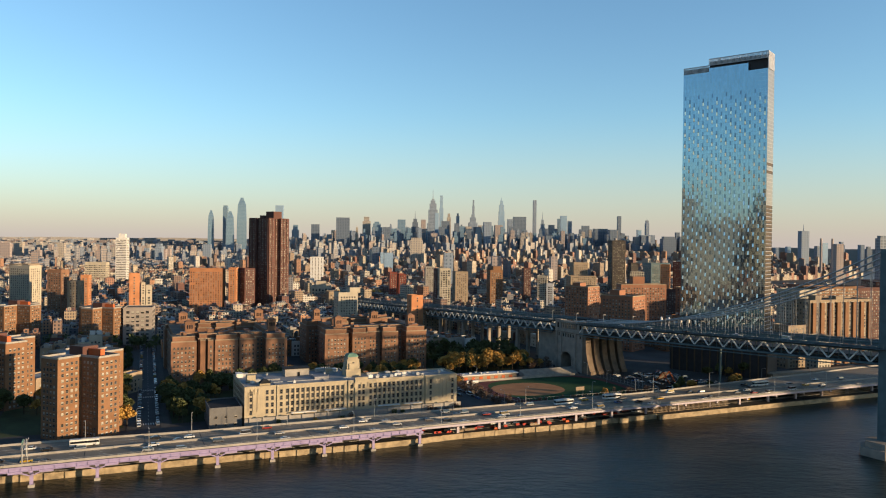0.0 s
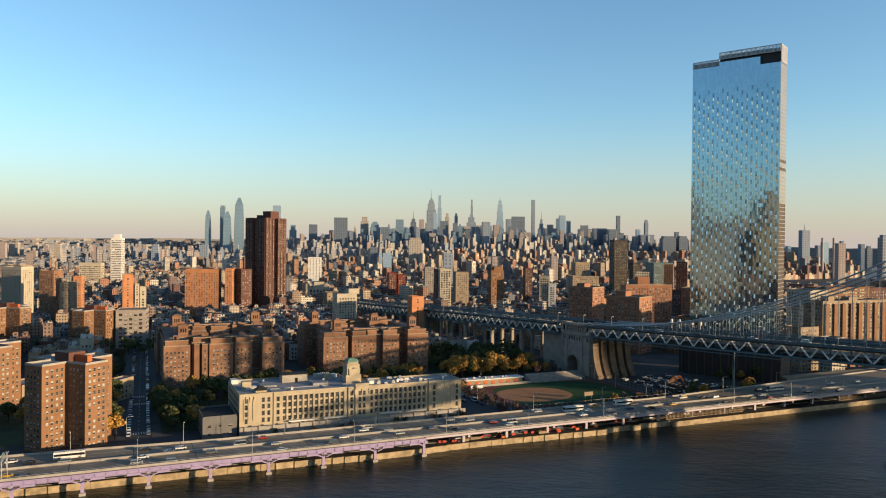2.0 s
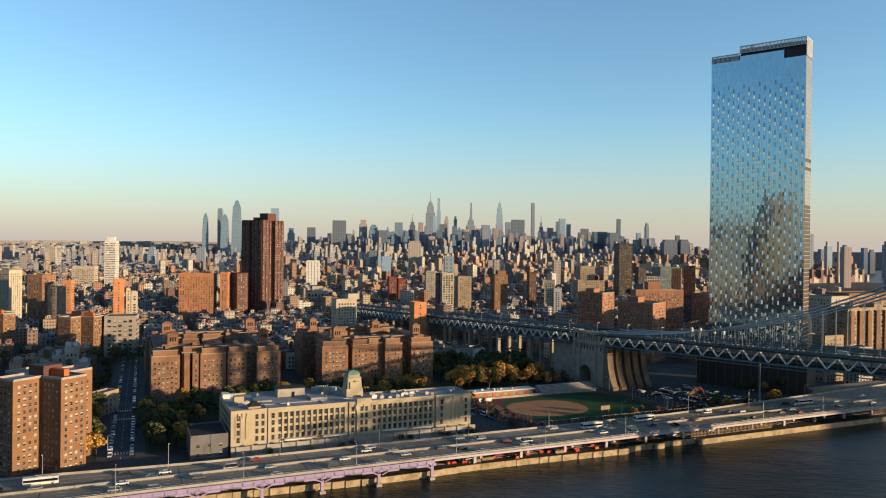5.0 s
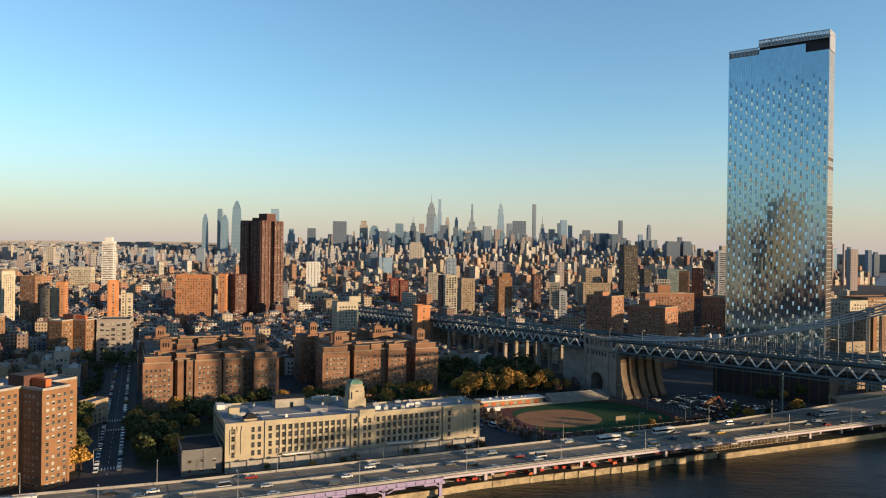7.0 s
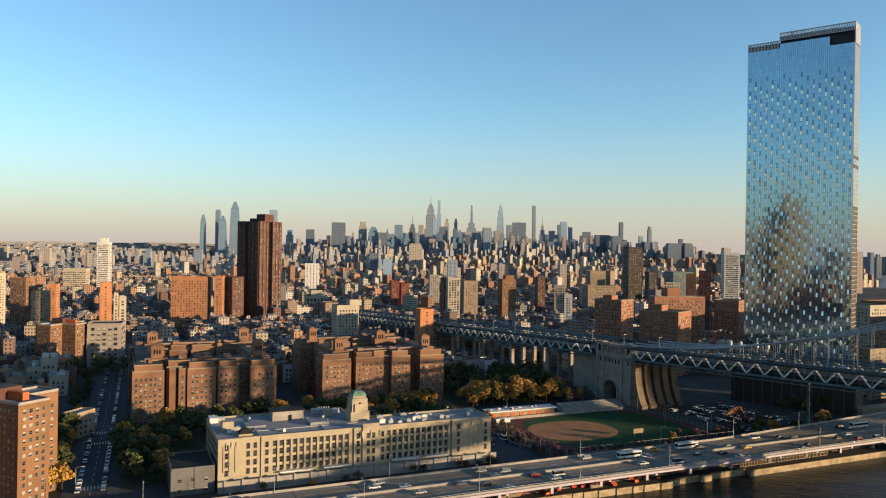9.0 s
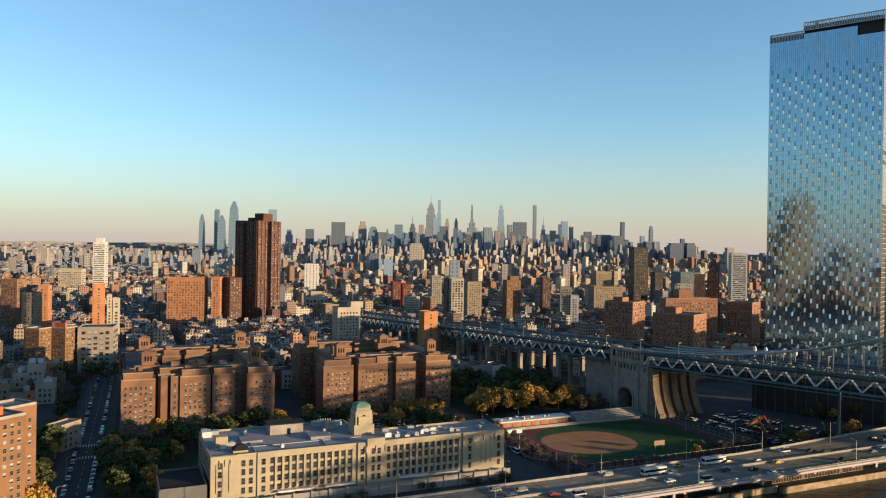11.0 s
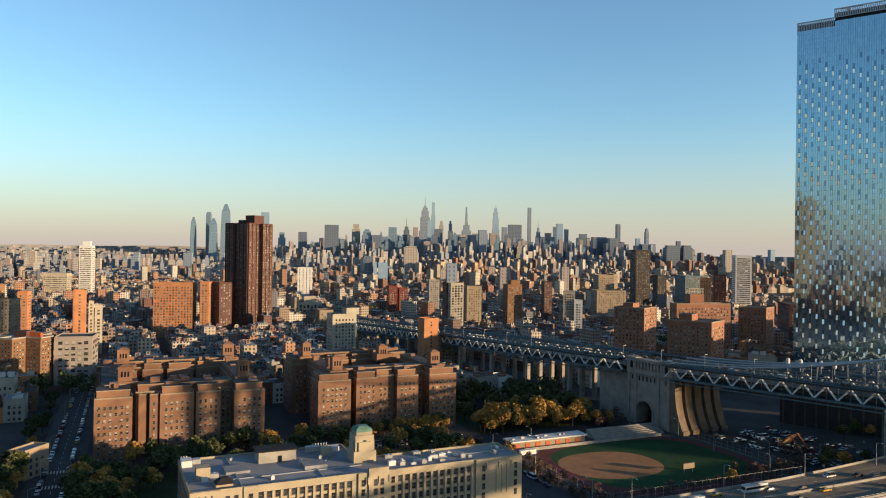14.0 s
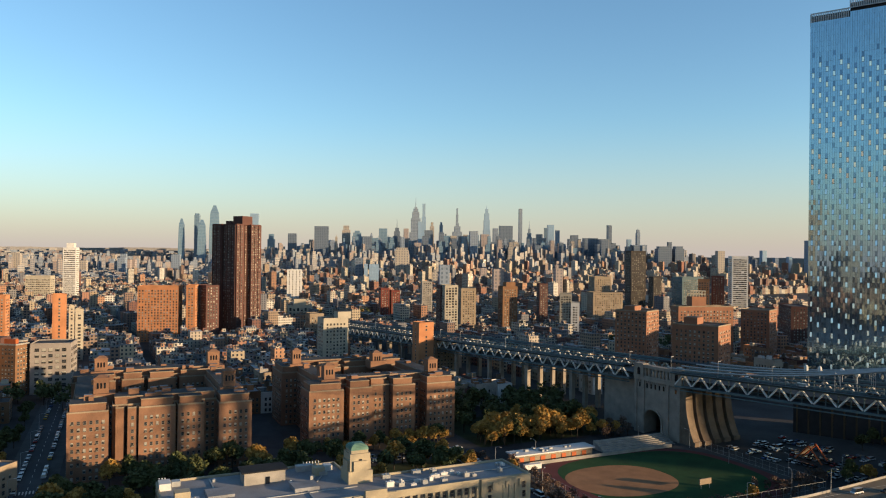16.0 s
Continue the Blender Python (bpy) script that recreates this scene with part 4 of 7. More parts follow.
for fl in range(nfl):
    z0 = 6 + fl * FL
    for c in range(12):
        d0, d1 = c * TDEP / 12 + 0.05, (c + 1) * TDEP / 12 - 0.05
        if fl < 44 or fl in (52, 54):
            side.face([tp(TLEN - 0.2, d0, z0 + 0.9), tp(TLEN - 0.2, d1, z0 + 0.9), tp(TLEN - 0.2, d1, z0 + FL - 0.5), tp(TLEN - 0.2, d0, z0 + FL - 0.5)], 1)
        else:
            side.face([tp(TLEN, d0, z0), tp(TLEN, d1, z0), tp(TLEN, d1, z0 + FL - 0.1), tp(TLEN, d0, z0 + FL - 0.1)], 0)
        side.face([tp(0, d1, z0), tp(0, d0, z0), tp(0, d0, z0 + FL - 0.1), tp(0, d1, z0 + FL - 0.1)], 0)
    for c in range(22):
        s0, s1 = c * TLEN / 22 + 0.05, (c + 1) * TLEN / 22 - 0.05
        side.face([tp(s1, TDEP + 0.2, z0), tp(s0, TDEP + 0.2, z0), tp(s0, TDEP + 0.2, z0 + FL - 0.1), tp(s1, TDEP + 0.2, z0 + FL - 0.1)], 1)
part("side_panels", side, [TOWER_SIDE, BRONZE], ot, kind="stuff")
slab = Mesh()
for fl in range(nfl):
    slab.box(Matrix.Translation(tp(TLEN - 3.5, TDEP / 2, 6 + fl * FL - 0.2)) @ pose(0, 0, 0, 0, 0, tang), 7.3, TDEP - 0.5, 0.35)
part("floor_edges", slab, TOWER_FIN, ot, kind="stuff")
# crown: vertical fins over a dark plant storey, and the open dark corner
crown = Mesh()
for s in np.arange(0.4, STEP, 0.9):
    crown.box(Matrix.Translation(tp(s, 0.3, 237.4)) @ pose(0, 0, 0, 0, 0, tang), 0.45, 0.5, Z_LOW - 237.4)
for s in np.arange(STEP + 0.3, TLEN, 0.9):
    crown.box(Matrix.Translation(tp(s, 0.3, 243.3)) @ pose(0, 0, 0, 0, 0, tang), 0.45, 0.5, Z_HIGH - 243.3)
for d in np.arange(0.8, TDEP, 0.9):
    crown.box(Matrix.Translation(tp(TLEN, d, 235.2)) @ pose(0, 0, 0, 0, 0, tang), 0.5, 0.6, Z_HIGH - 235.2)
    crown.box(Matrix.Translation(tp(0, d, 236.1)) @ pose(0, 0, 0, 0, 0, tang), 0.5, 0.45, Z_LOW - 236.1)
for s in np.arange(0.4, TLEN, 0.9):
    crown.box(Matrix.Translation(tp(s, TDEP, 236.1)) @ pose(0, 0, 0, 0, 0, tang), 0.45, 0.5, (Z_LOW if s < STEP else Z_HIGH) - 236.1)
crown.beam(tp(0, 0.3, Z_LOW), tp(STEP, 0.3, Z_LOW), 0.6)
crown.beam(tp(STEP, 0.3, Z_HIGH), tp(TLEN, 0.3, Z_HIGH), 0.6)
crown.beam(tp(STEP, 0.3, 243.1), tp(TLEN, 0.3, 243.1), 0.4)
crown.beam(tp(TLEN, 0.3, Z_HIGH), tp(TLEN, TDEP, Z_HIGH), 0.6)
part("crown_grille", crown, TOWER_FIN, ot, "pale vertical metal crown fins")
m = Mesh()
m.beam(tp(STEP + 6, 8, Z_HIGH - 1), tp(STEP + 6, 8, Z_HIGH + 2), 1.2)
m.beam(tp(STEP + 2, 8, Z_HIGH + 2), tp(STEP + 14, 7, Z_HIGH + 1.6), 0.6)
part("cleaning_crane", m, DARK_METAL, ot)
keep_clear([tuple(tp(s, d, 0)[:2]) for s, d in ((0, 0), (TLEN, 0), (TLEN, TDEP), (0, TDEP))], 8)

# podium added, its dark colour standing for the shade under the bridge
pod = Mesh()
pod.prism([tuple(tp(s_, d_, 0)[:2]) for s_, d_ in ((-6, -5), (TLEN + 4, -5), (TLEN + 4, TDEP + 4), (-6, TDEP + 4))], 3, 30.5, 0, 1)
for s_ in np.arange(-4, TLEN + 4, 6.0):
    pod.box(Matrix.Translation(tp(s_, -5.2, 4)) @ pose(0, 0, 0, 0, 0, tang), 0.9, 0.6, 26, 2)
part("podium", pod, [DARK_METAL, ROOF_DARK, BRONZE], ot, "podium with bronze piers, coloured dark for the shade under the bridge")

# ---------------------------------------------------------------- suspension bridge
BA, BT = Vector((104.3, 571.5, 33.5)), Vector((217.5, 369.5, 45.0))
be = Vector((BT.x - BA.x, BT.y - BA.y, 0))
SPAN = be.length
be.normalize()
bv = Vector((-be.y, be.x, 0))
bang = math.degrees(math.atan2(be.y, be.x))


def chord(s):
    """Height of the lower chord at s metres from the anchorage towards the river tower."""
    if s >= 0:
        return 33.5 + 11.0 * s / SPAN
    return 33.8 + s * 0.037


def bp(s, v, z):
    p = BA + be * s + bv * v
    return Vector((p.x, p.y, z))


bridge = base_empty("suspension_bridge", bp(0, 18, 4), "blue-grey steel suspension bridge with white-edged trusses", "bridge")
TH = 8.6
S0, S1 = -560.0, SPAN + 120.0
PANEL = 11.2
svals = np.arange(S0, S1 + 1, PANEL)
for v, inland in itertools.product((0.0, 12.0, 24.0, 36.0), (True, False)):
    front = v in (0.0, 36.0)
    tr, web = Mesh(), Mesh()
    for k in range(len(svals) - 1):
        s, t = svals[k], svals[k + 1]
        if -31 < (s + t) / 2 < 0 or ((s + t) / 2 < 0) != inland:
            continue
        z, zt = chord(s), chord(t)
        tr.beam(bp(s, v, z + 0.4), bp(t, v, zt + 0.4), 1.5, 0.9)
        tr.beam(bp(s, v - 0.3, z - 1.5), bp(t, v - 0.3, zt - 1.5), 0.6, 0.5)
        tr.beam(bp(s, v, z + TH), bp(t, v, zt + TH), 1.0, 0.8)
        if front:
            tr.beam(bp(s, v, z), bp(s, v, z + TH), 0.45)
            mid, zm = (s + t) / 2, (z + zt) / 2
            web.beam(bp(s + 0.3, v - 0.35, z + 1.3), bp(mid - 0.5, v - 0.35, zm + TH * 0.74), 0.85, 0.6)
            web.beam(bp(t - 0.3, v - 0.35, zt + 1.3), bp(mid + 0.5, v - 0.35, zm + TH * 0.74), 0.85, 0.6)
            tr.beam(bp(s, v - 0.2, z + TH * 0.80), bp(t, v - 0.2, zt + TH * 0.80), 1.1, 0.7)
            tr.beam(bp(mid, v, zm), bp(mid, v, zm + TH), 0.3)
    part("truss", tr, STEEL, bridge)
    if web.f:
        part("truss_web", web, STEEL_LIGHT, bridge, "pale steel truss web")
for dz, v0, v1, mat, nm in ((0.4, 1.0, 35.0, DARK_METAL, "lower_deck"), (TH - 0.3, -4.0, 4.5, ASPHALT, "upper_roadway"), (TH - 0.3, 31.5, 40.0, ASPHALT, "upper_roadway"), (3.0, 8.0, 28.0, DARK_METAL, "track_deck")):
    m = Mesh()
    for k in range(len(svals) - 1):
        s, t = svals[k], svals[k + 1]
        if -31 < (s + t) / 2 < 0 and nm != "upper_roadway":
            continue
        z, zt = chord(s) + dz, chord(t) + dz
        if nm == "upper_roadway" and v0 < 8:
            # the roadway passes behind the anchorage's colonnade
            v0, v1 = (4.3, 9.0) if -36 < (s + t) / 2 < 2 else (-4.0, 4.5)
        c = [bp(s, v0, z), bp(t, v0, zt), bp(t, v1, zt), bp(s, v1, z)]
        m.face(c, 0)
        m.face([p - Vector((0, 0, 0.8)) for p in reversed(c)], 0)
        m.face([c[0] - Vector((0, 0, 0.8)), c[1] - Vector((0, 0, 0.8)), c[1], c[0]], 0)
        m.face([c[2] - Vector((0, 0, 0.8)), c[3] - Vector((0, 0, 0.8)), c[3], c[2]], 0)
    part(nm, m, mat, bridge)
m = Mesh()
for s in np.arange(S0, S1, PANEL / 4):
    for v in (-3.9, 4.4) if not -36 < s < 2 else (4.4,):
        m.beam(bp(s, v, chord(s) + TH - 0.3), bp(s, v, chord(s) + TH + 1.5), 0.1)
for k in range(len(svals) - 1):
    s, t = svals[k], svals[k + 1]
    for v in (-3.9, 4.4, 31.6, 39.9) if not -36 < (s + t) / 2 < 2 else (4.4, 39.9):
        for h in (0.5, 1.5):
            m.beam(bp(s, v, chord(s) + TH + h - 0.3), bp(t, v, chord(t) + TH + h - 0.3), 0.12)
part("railing", m, STEEL, bridge)
m = Mesh()
for k in range(len(svals) - 1):
    s, t = svals[k], svals[k + 1]
    if -36 < (s + t) / 2 < 2:
        continue
    m.beam(bp(s, -4.1, chord(s) + TH - 0.5), bp(t, -4.1, chord(t) + TH - 0.5), 1.5, 0.25)
part("fascia", m, STEEL, bridge, "dark blue-grey roadway fascia")
# main cables and hangers of the side span
for v in (0.0, 12.0, 24.0, 36.0):
    pts, hang = [], []
    for k in range(33):
        t = k / 32
        s = -6 + t * (SPAN + 6)
        z = 43.0 + (102 - 43.0) * (0.10 * t + 0.90 * t ** 2.1)
        pts.append(bp(s, v, z))
        if z > chord(s) + TH + 1:
            hang.append((bp(s, v, chord(s) + TH), pts[-1]))
    for k in range(1, 12):
        pts.append(bp(SPAN + k * 10, v, 102 - k * 4.4))
    cb = Mesh()
    cb.sweep(pts, 0.42, 8)
    part("main_cable", cb, GALV, bridge, "grey main cable")
    for p, q in hang:
        hm_ = Mesh()
        hm_.tube(p, q, 0.09, n=4, cap=False)
        part("hanger", hm_, GALV, bridge)
# steel tower over a masonry pier in the river
m = Mesh()
for v in (0, 12, 24, 36):
    m.box(Matrix.Translation(bp(SPAN, v, 7)) @ pose(0, 0, 0, 0, 0, bang), 5.5, 3.4, 95)
for z in (20, 46, 62, 80, 98):
    for v0, v1 in ((0, 12), (12, 24), (24, 36)):
        m.beam(bp(SPAN, v0, z), bp(SPAN, v1, z), 1.6)
        m.beam(bp(SPAN, v0, z), bp(SPAN, v1, z + 14), 0.9)
        m.beam(bp(SPAN, v1, z), bp(SPAN, v0, z + 14), 0.9)
part("bridge_tower", m, STEEL, bridge)
m = Mesh()
m.prism([tuple(bp(SPAN + s, v, 0)[:2]) for s, v in ((-10, -4), (-6, -10), (6, -10), (10, -4), (10, 40), (6, 46), (-6, 46), (-10, 40))], -4, 4.2, 0, 0)
m.prism([tuple(bp(SPAN + s, v, 0)[:2]) for s, v in ((-8, -3), (-5, -8), (5, -8), (8, -3), (8, 39), (5, 44), (-5, 44), (-8, 39))], 4.0, 7.2, 0, 0)
part("masonry_pier", m, GRANITE, bridge)
# stone anchorage: battered base with an arched passage, colonnade above
AL = 33.0


def abp(s, v, z):
    """A place in the anchorage's own measure, whose river face stands a little past the truss's first panel."""
    return bp(s + 4.0, v, z)


am = Mesh()


def aprism(s0, v0, s1, v1, z0, z1, taper=1.0, mat=0):
    am.prism([tuple(abp(s, v, 0)[:2]) for s, v in ((s0, v0), (s1, v0), (s1, v1), (s0, v1))], z0, z1, mat, mat, taper=taper)


# near wall with the arched passage
VW = 0.0
ARC_S, ARC_R, ARC_Z = -20.0, 6.2, 11.5
for s0, s1, z0, z1 in ((-AL, ARC_S - ARC_R, 3, 34), (ARC_S + ARC_R, 0, 3, 34), (ARC_S - ARC_R, ARC_S + ARC_R, ARC_Z + ARC_R, 34)):
    aprism(s0, VW, s1, VW + 10, z0, z1)
N = 14
for k in range(N):
    t0, t1 = math.pi * k / N, math.pi * (k + 1) / N
    p0, p1 = (ARC_S - ARC_R * math.cos(t0), ARC_Z + ARC_R * math.sin(t0)), (ARC_S - ARC_R * math.cos(t1), ARC_Z + ARC_R * math.sin(t1))
    am.face([abp(p0[0], VW, p0[1]), abp(p1[0], VW, p1[1]), abp(p1[0], VW, ARC_Z + ARC_R), abp(p0[0], VW, ARC_Z + ARC_R)], 0)
    am.face([abp(p0[0], VW, p0[1]), abp(p0[0], VW + 10, p0[1]), abp(p1[0], VW + 10, p1[1]), abp(p1[0], VW, p1[1])], 0)
    ro = 1.14
    am.beam(abp(ARC_S - ARC_R * ro * math.cos(t0), VW - 0.15, ARC_Z + ARC_R * ro * math.sin(t0)), abp(ARC_S - ARC_R * ro * math.cos(t1), VW - 0.15, ARC_Z + ARC_R * ro * math.sin(t1)), 1.1, 0.7)
for s in (ARC_S - ARC_R * 1.14, ARC_S + ARC_R * 1.14):
    am.box(Matrix.Translation(abp(s, VW - 0.15, 3)) @ pose(0, 0, 0, 0, 0, bang), 1.2, 0.7, ARC_Z - 3)
aprism(-AL, VW + 24, -2, 32, 3, 34)
aprism(-AL, VW + 10, ARC_S - 14, 24, 3, 34)
aprism(ARC_S + 12, VW + 10, 0, 24, 3, 34)
aprism(-AL - 30, VW + 5, -AL, 42, 3, 32.0)
aprism(-AL - 30.6, VW + 4.4, -AL, 42.6, 31.0, 32.4)
# cornices, end pavilions and the colonnade
aprism(-AL - 0.4, VW - 0.7, 0.4, 32, 33.6, 35.2)
aprism(-AL, VW - 0.2, 0, 3.2, 35.0, 36.2)
aprism(-AL, VW - 0.5, 0, 3.6, 40.6, 42.2)
aprism(-AL - 0.6, VW - 0.6, -AL + 6.5, 4, 35.0, 42.8)
aprism(-6.0, VW - 0.6, 0.6, 4, 35.0, 42.8)
for s in np.arange(-AL + 7.6, -6, 2.6):
    am.box(Matrix.Translation(abp(s, VW + 0.6, 36.0)) @ pose(0, 0, 0, 0, 0, bang), 0.9, 1.2, 4.7)
for s in np.arange(-AL + 1, 0, 1.5):
    am.box(Matrix.Translation(abp(s, VW - 0.35, 32.7)) @ pose(0, 0, 0, 0, 0, bang), 0.6, 0.7, 0.9)
for s in (-AL + 0.8, -AL + 6.5, -9, -1.2):
    am.box(Matrix.Translation(abp(s, VW - 0.3, 3)) @ pose(0, 0, 0, 0, 0, bang), 1.6, 0.6, 30.6)
anchorage = part("anchorage", am, GRANITE, bridge, "grey-brown granite anchorage with arched passage and colonnade")
# stout concave buttresses towards the river, flaring at the foot; bridge shade put into their dark stone
for kf, v in enumerate((-0.4, 7.4, 15.2, 23.0, 30.8)):
    prof = [(-0.5, 33.0), (3.2, 33.0)]
    for q in range(9):
        t = q / 8
        prof.append((3.4 + 5.6 * t ** 2.3, 31.0 - 24.5 * t))
    prof += [(9.8, 6.4), (9.8, 3.0), (-0.5, 3.0)]
    m = Mesh()
    n = len(prof)
    for w in (v, v + 5.2):
        m.v.extend([tuple(abp(s, w, z)) for s, z in prof])
    m.f.append(tuple(reversed(range(n))))
    m.f.append(tuple(n + q for q in range(n)))
    m.m.extend([0, 0])
    m.uv.extend([(0, 0)] * (2 * n))
    for q in range(n):
        r = (q + 1) % n
        m.f.append((q, r, n + r, n + q))
        m.m.append(0)
        m.uv.extend([(0, 0)] * 4)
    part("buttress", m, SHADED_GRANITE, anchorage, "brown stone buttress with a curved face, shade in its colour")
for s in np.arange(-AL + 8.9, -7.5, 2.6):
    m = Mesh()
    m.face([abp(s - 0.85, VW + 1.8, 36.2), abp(s + 0.85, VW + 1.8, 36.2), abp(s + 0.85, VW + 1.8, 40.6), abp(s - 0.85, VW + 1.8, 40.6)], 0)
    part("opening", m, TINTED, anchorage)
for s in list(np.arange(-AL + 9, -8, 3.0)) + [-AL + 3.6, -3.6]:
    m = Mesh()
    m.face([abp(s - 0.55, VW - 0.03, 29.6), abp(s + 0.55, VW - 0.03, 29.6), abp(s + 0.55, VW - 0.03, 32.2), abp(s - 0.55, VW - 0.03, 32.2)], 0)
    part("opening", m, TINTED, anchorage)
for s in (-AL + 3.2, -2.8):
    m = Mesh()
    m.face([abp(s - 1.1, VW - 0.63, 36.4), abp(s + 1.1, VW - 0.63, 36.4), abp(s + 1.1, VW - 0.63, 39.6), abp(s + 0.6, VW - 0.63, 40.6), abp(s - 0.6, VW - 0.63, 40.6), abp(s - 1.1, VW - 0.63, 39.6)], 0)
    part("opening", m, TINTED, anchorage)
# approach piers behind the anchorage
for s in np.arange(-AL - 52, S0, -46):
    m = Mesh()
    for v in (2, 13, 24, 34):
        m.box(Matrix.Translation(bp(s, v, 3)) @ pose(0, 0, 0, 0, 0, bang), 2.6, 2.6, chord(s) - 3.5)
    part("pier", m, GRANITE, bridge)
for s in (100,):
    if s < 175:
        m = Mesh()
        for v in (38,):
            m.box(Matrix.Translation(bp(s, v, 3)) @ pose(0, 0, 0, 0, 0, bang), 1.2, 1.2, chord(s) - 3.2)
        part("pier", m, STEEL, bridge)
# pale rounded ovals added on short posts over the roadway, and thin lamp posts
for s, v in ((58, 26), (65, 26), (76, 26), (83, 26)):
    m = Mesh()
    p = bp(s, v, chord(s) + TH - 0.3)
    m.tube(p, p + Vector((0, 0, 3.4)), 0.14, n=6)
    m.tube(p + Vector((0, 0, 3.4)), p + Vector((0, 0, 4.2)), 0.45, 0.95, n=10)
    m.tube(p + Vector((0, 0, 4.2)), p + Vector((0, 0, 6.0)), 0.95, 0.95, n=10)
    m.tube(p + Vector((0, 0, 6.0)), p + Vector((0, 0, 6.8)), 0.95, 0.4, n=10)
    part("deck_lamp", m, WHITE, bridge)
for s in np.arange(-420, 220, 30):
    m = Mesh()
    p = bp(s, -3.4, chord(s) + TH - 0.3)
    m.tube(p, p + Vector((0, 0, 8)), 0.12, n=6)
    m.beam(p + Vector((0, 0, 8)), p + Vector((0, 0, 8)) + bv * 2.2, 0.15)
    part("lamp_post", m, GALV, bridge)
# traffic on the upper roadway is built with the vehicles

# ---------------------------------------------------------------- single larger buildings, nearest first
def block(cx, cy, wide, deep, deg, z1, mat, label, category="apartment building", **kw):
    return tower_block(kw.pop("name", "apartment_building"), oriented(cx, cy, wide, deep, deg), 4, z1, mat, label, category, **kw)


# tall dark red tower with lit rust side
def turned(cx, cy, deg, pts):
    c, s_ = math.cos(radians(deg)), math.sin(radians(deg))
    return [(cx + x * c - y * s_, cy + x * s_ + y * c) for x, y in pts]


cpoly = turned(-243.6, 1035, -30, [(-18, -20), (-4, -20), (-4, -18), (4, -18), (4, -20), (18, -20), (18, -8), (13, -8), (13, 3), (18, 3), (18, 20), (-18, 20)])
ct = tower_block("residential_tower", cpoly, 4, 132.5, BRICK3, "tall dark red brick apartment tower with ribbed walls", "skyscraper", storey=2.9, bay=3.0, w=1.3, h=1.5,
                 bulk=((oriented(-236, 1030, 14, 16, -30), 10.0), (oriented(-252, 1040, 8, 8, -30), 5.0)))
rb = Mesh()
for k in range(len(cpoly)):
    p, q = cpoly[k], cpoly[(k + 1) % len(cpoly)]
    w, L = wall_frame(p, q)
    for x in np.arange(0.6, L, 6.0):
        rb.box(w @ Matrix.Translation((x, -0.35, 3)), 0.9, 0.8, 129.5)
part("rib", rb, BRICK3, ct)
# long rust slab in front of it
block(-314.4, 990, 43, 16, 4, 63.5, BRICK4, "long rust-red brick apartment slab", bay=3.2)
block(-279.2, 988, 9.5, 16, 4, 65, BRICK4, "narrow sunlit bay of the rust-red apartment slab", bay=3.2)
# darker brick puts the slab's shaded end into the colour
block(-266, 1000, 24, 15, -50, 64.5, BRICK3, "end of the rust-red apartment slab, brick darkened for shade", bay=3.2)
block(-349, 838, 11, 11, 24, 63, BRICK4, "narrow red brick apartment tower with blank walls", bay=7, singles=0)
block(-343, 848, 4.4, 11, 24, 52.5, CREAM, "narrow white apartment building beside a red tower", bay=3)
block(-338, 852, 6.5, 11, 24, 49, CREAM, "cream apartment building with wide windows", bay=3.6, w=2.2)
block(-675, 1560, 22, 22, 10, 104, WHITE, "tall white office tower with banded floors", "office building", storey=3.6, bay=2.4, w=2.0, h=1.5, bulk=((oriented(-675, 1560, 13, 13, 10), 9.0),))
block(-700, 1500, 40, 26, 10, 54, CREAM, "broad cream office building", "office building", storey=3.8, bay=3.2, w=2.2)
block(-429.5, 868, 14, 16, 10, 52, TAN, "olive-tan apartment building in shade", bay=3.2)
block(-436, 906, 9, 12, 10, 57, BRICK4, "small square red brick tower", bay=3.2)
block(-474, 914, 18, 16, -5, 63, BRICK, "brown brick apartment building", bay=3.2)
block(-540, 960, 30, 20, -14, 66, CREAM, "pale cream slender apartment slab", bay=3.2)
block(-570, 1010, 30, 20, -14, 66, TAN, "tan brick slender apartment slab", bay=3.2)
block(-108, 822, 22, 18, 24, 46, CREAM, "cream apartment building with stepped top", bay=3.0, bulk=((oriented(-100, 824, 12, 12, 24), 6.0),))
block(-30, 782, 13, 13, 24, 46.5, BRICK4, "slim orange-red brick apartment tower", bay=6)
block(-14, 802, 20, 20, 24, 30, TAN, "low tan brick loft building", bay=3.0)
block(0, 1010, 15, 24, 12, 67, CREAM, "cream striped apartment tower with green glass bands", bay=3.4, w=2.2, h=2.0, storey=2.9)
# narrow dark block stands in for the cream tower's shaded side
block(-9.5, 1022, 4, 22, 12, 66, BRICK3, "shaded side of a striped apartment tower, put into dark brick", bay=3.4)
block(25, 1090, 19, 20, 12, 60, TAN, "plain tan brick apartment tower", bay=3.0)
block(-82, 1205, 12, 20, 12, 53, RED_BRICK, "dark red brick apartment building", bay=3.2)
block(-68, 1212, 12, 20, 12, 50, RED_BRICK, "dark red brick apartment building", bay=3.2)
block(-196, 1190, 32, 24, 12, 30, CREAM, "cream domed hall with a large arched window", "hall", bay=5.0, w=2.6, h=4, storey=6, bulk=((oriented(-196, 1190, 16, 16, 12), 9.0),))
block(-150, 1010, 16, 20, 22, 34, TAN, "tan brick loft building", bay=3.2)
block(142, 1058, 14, 22, -10, 56.5, CREAM, "cream apartment tower with stepped balconies", bay=3.0, w=1.8)
block(152, 1052, 10, 18, -10, 46, WHITE, "white stepped apartment tower", bay=3.0, w=1.8)
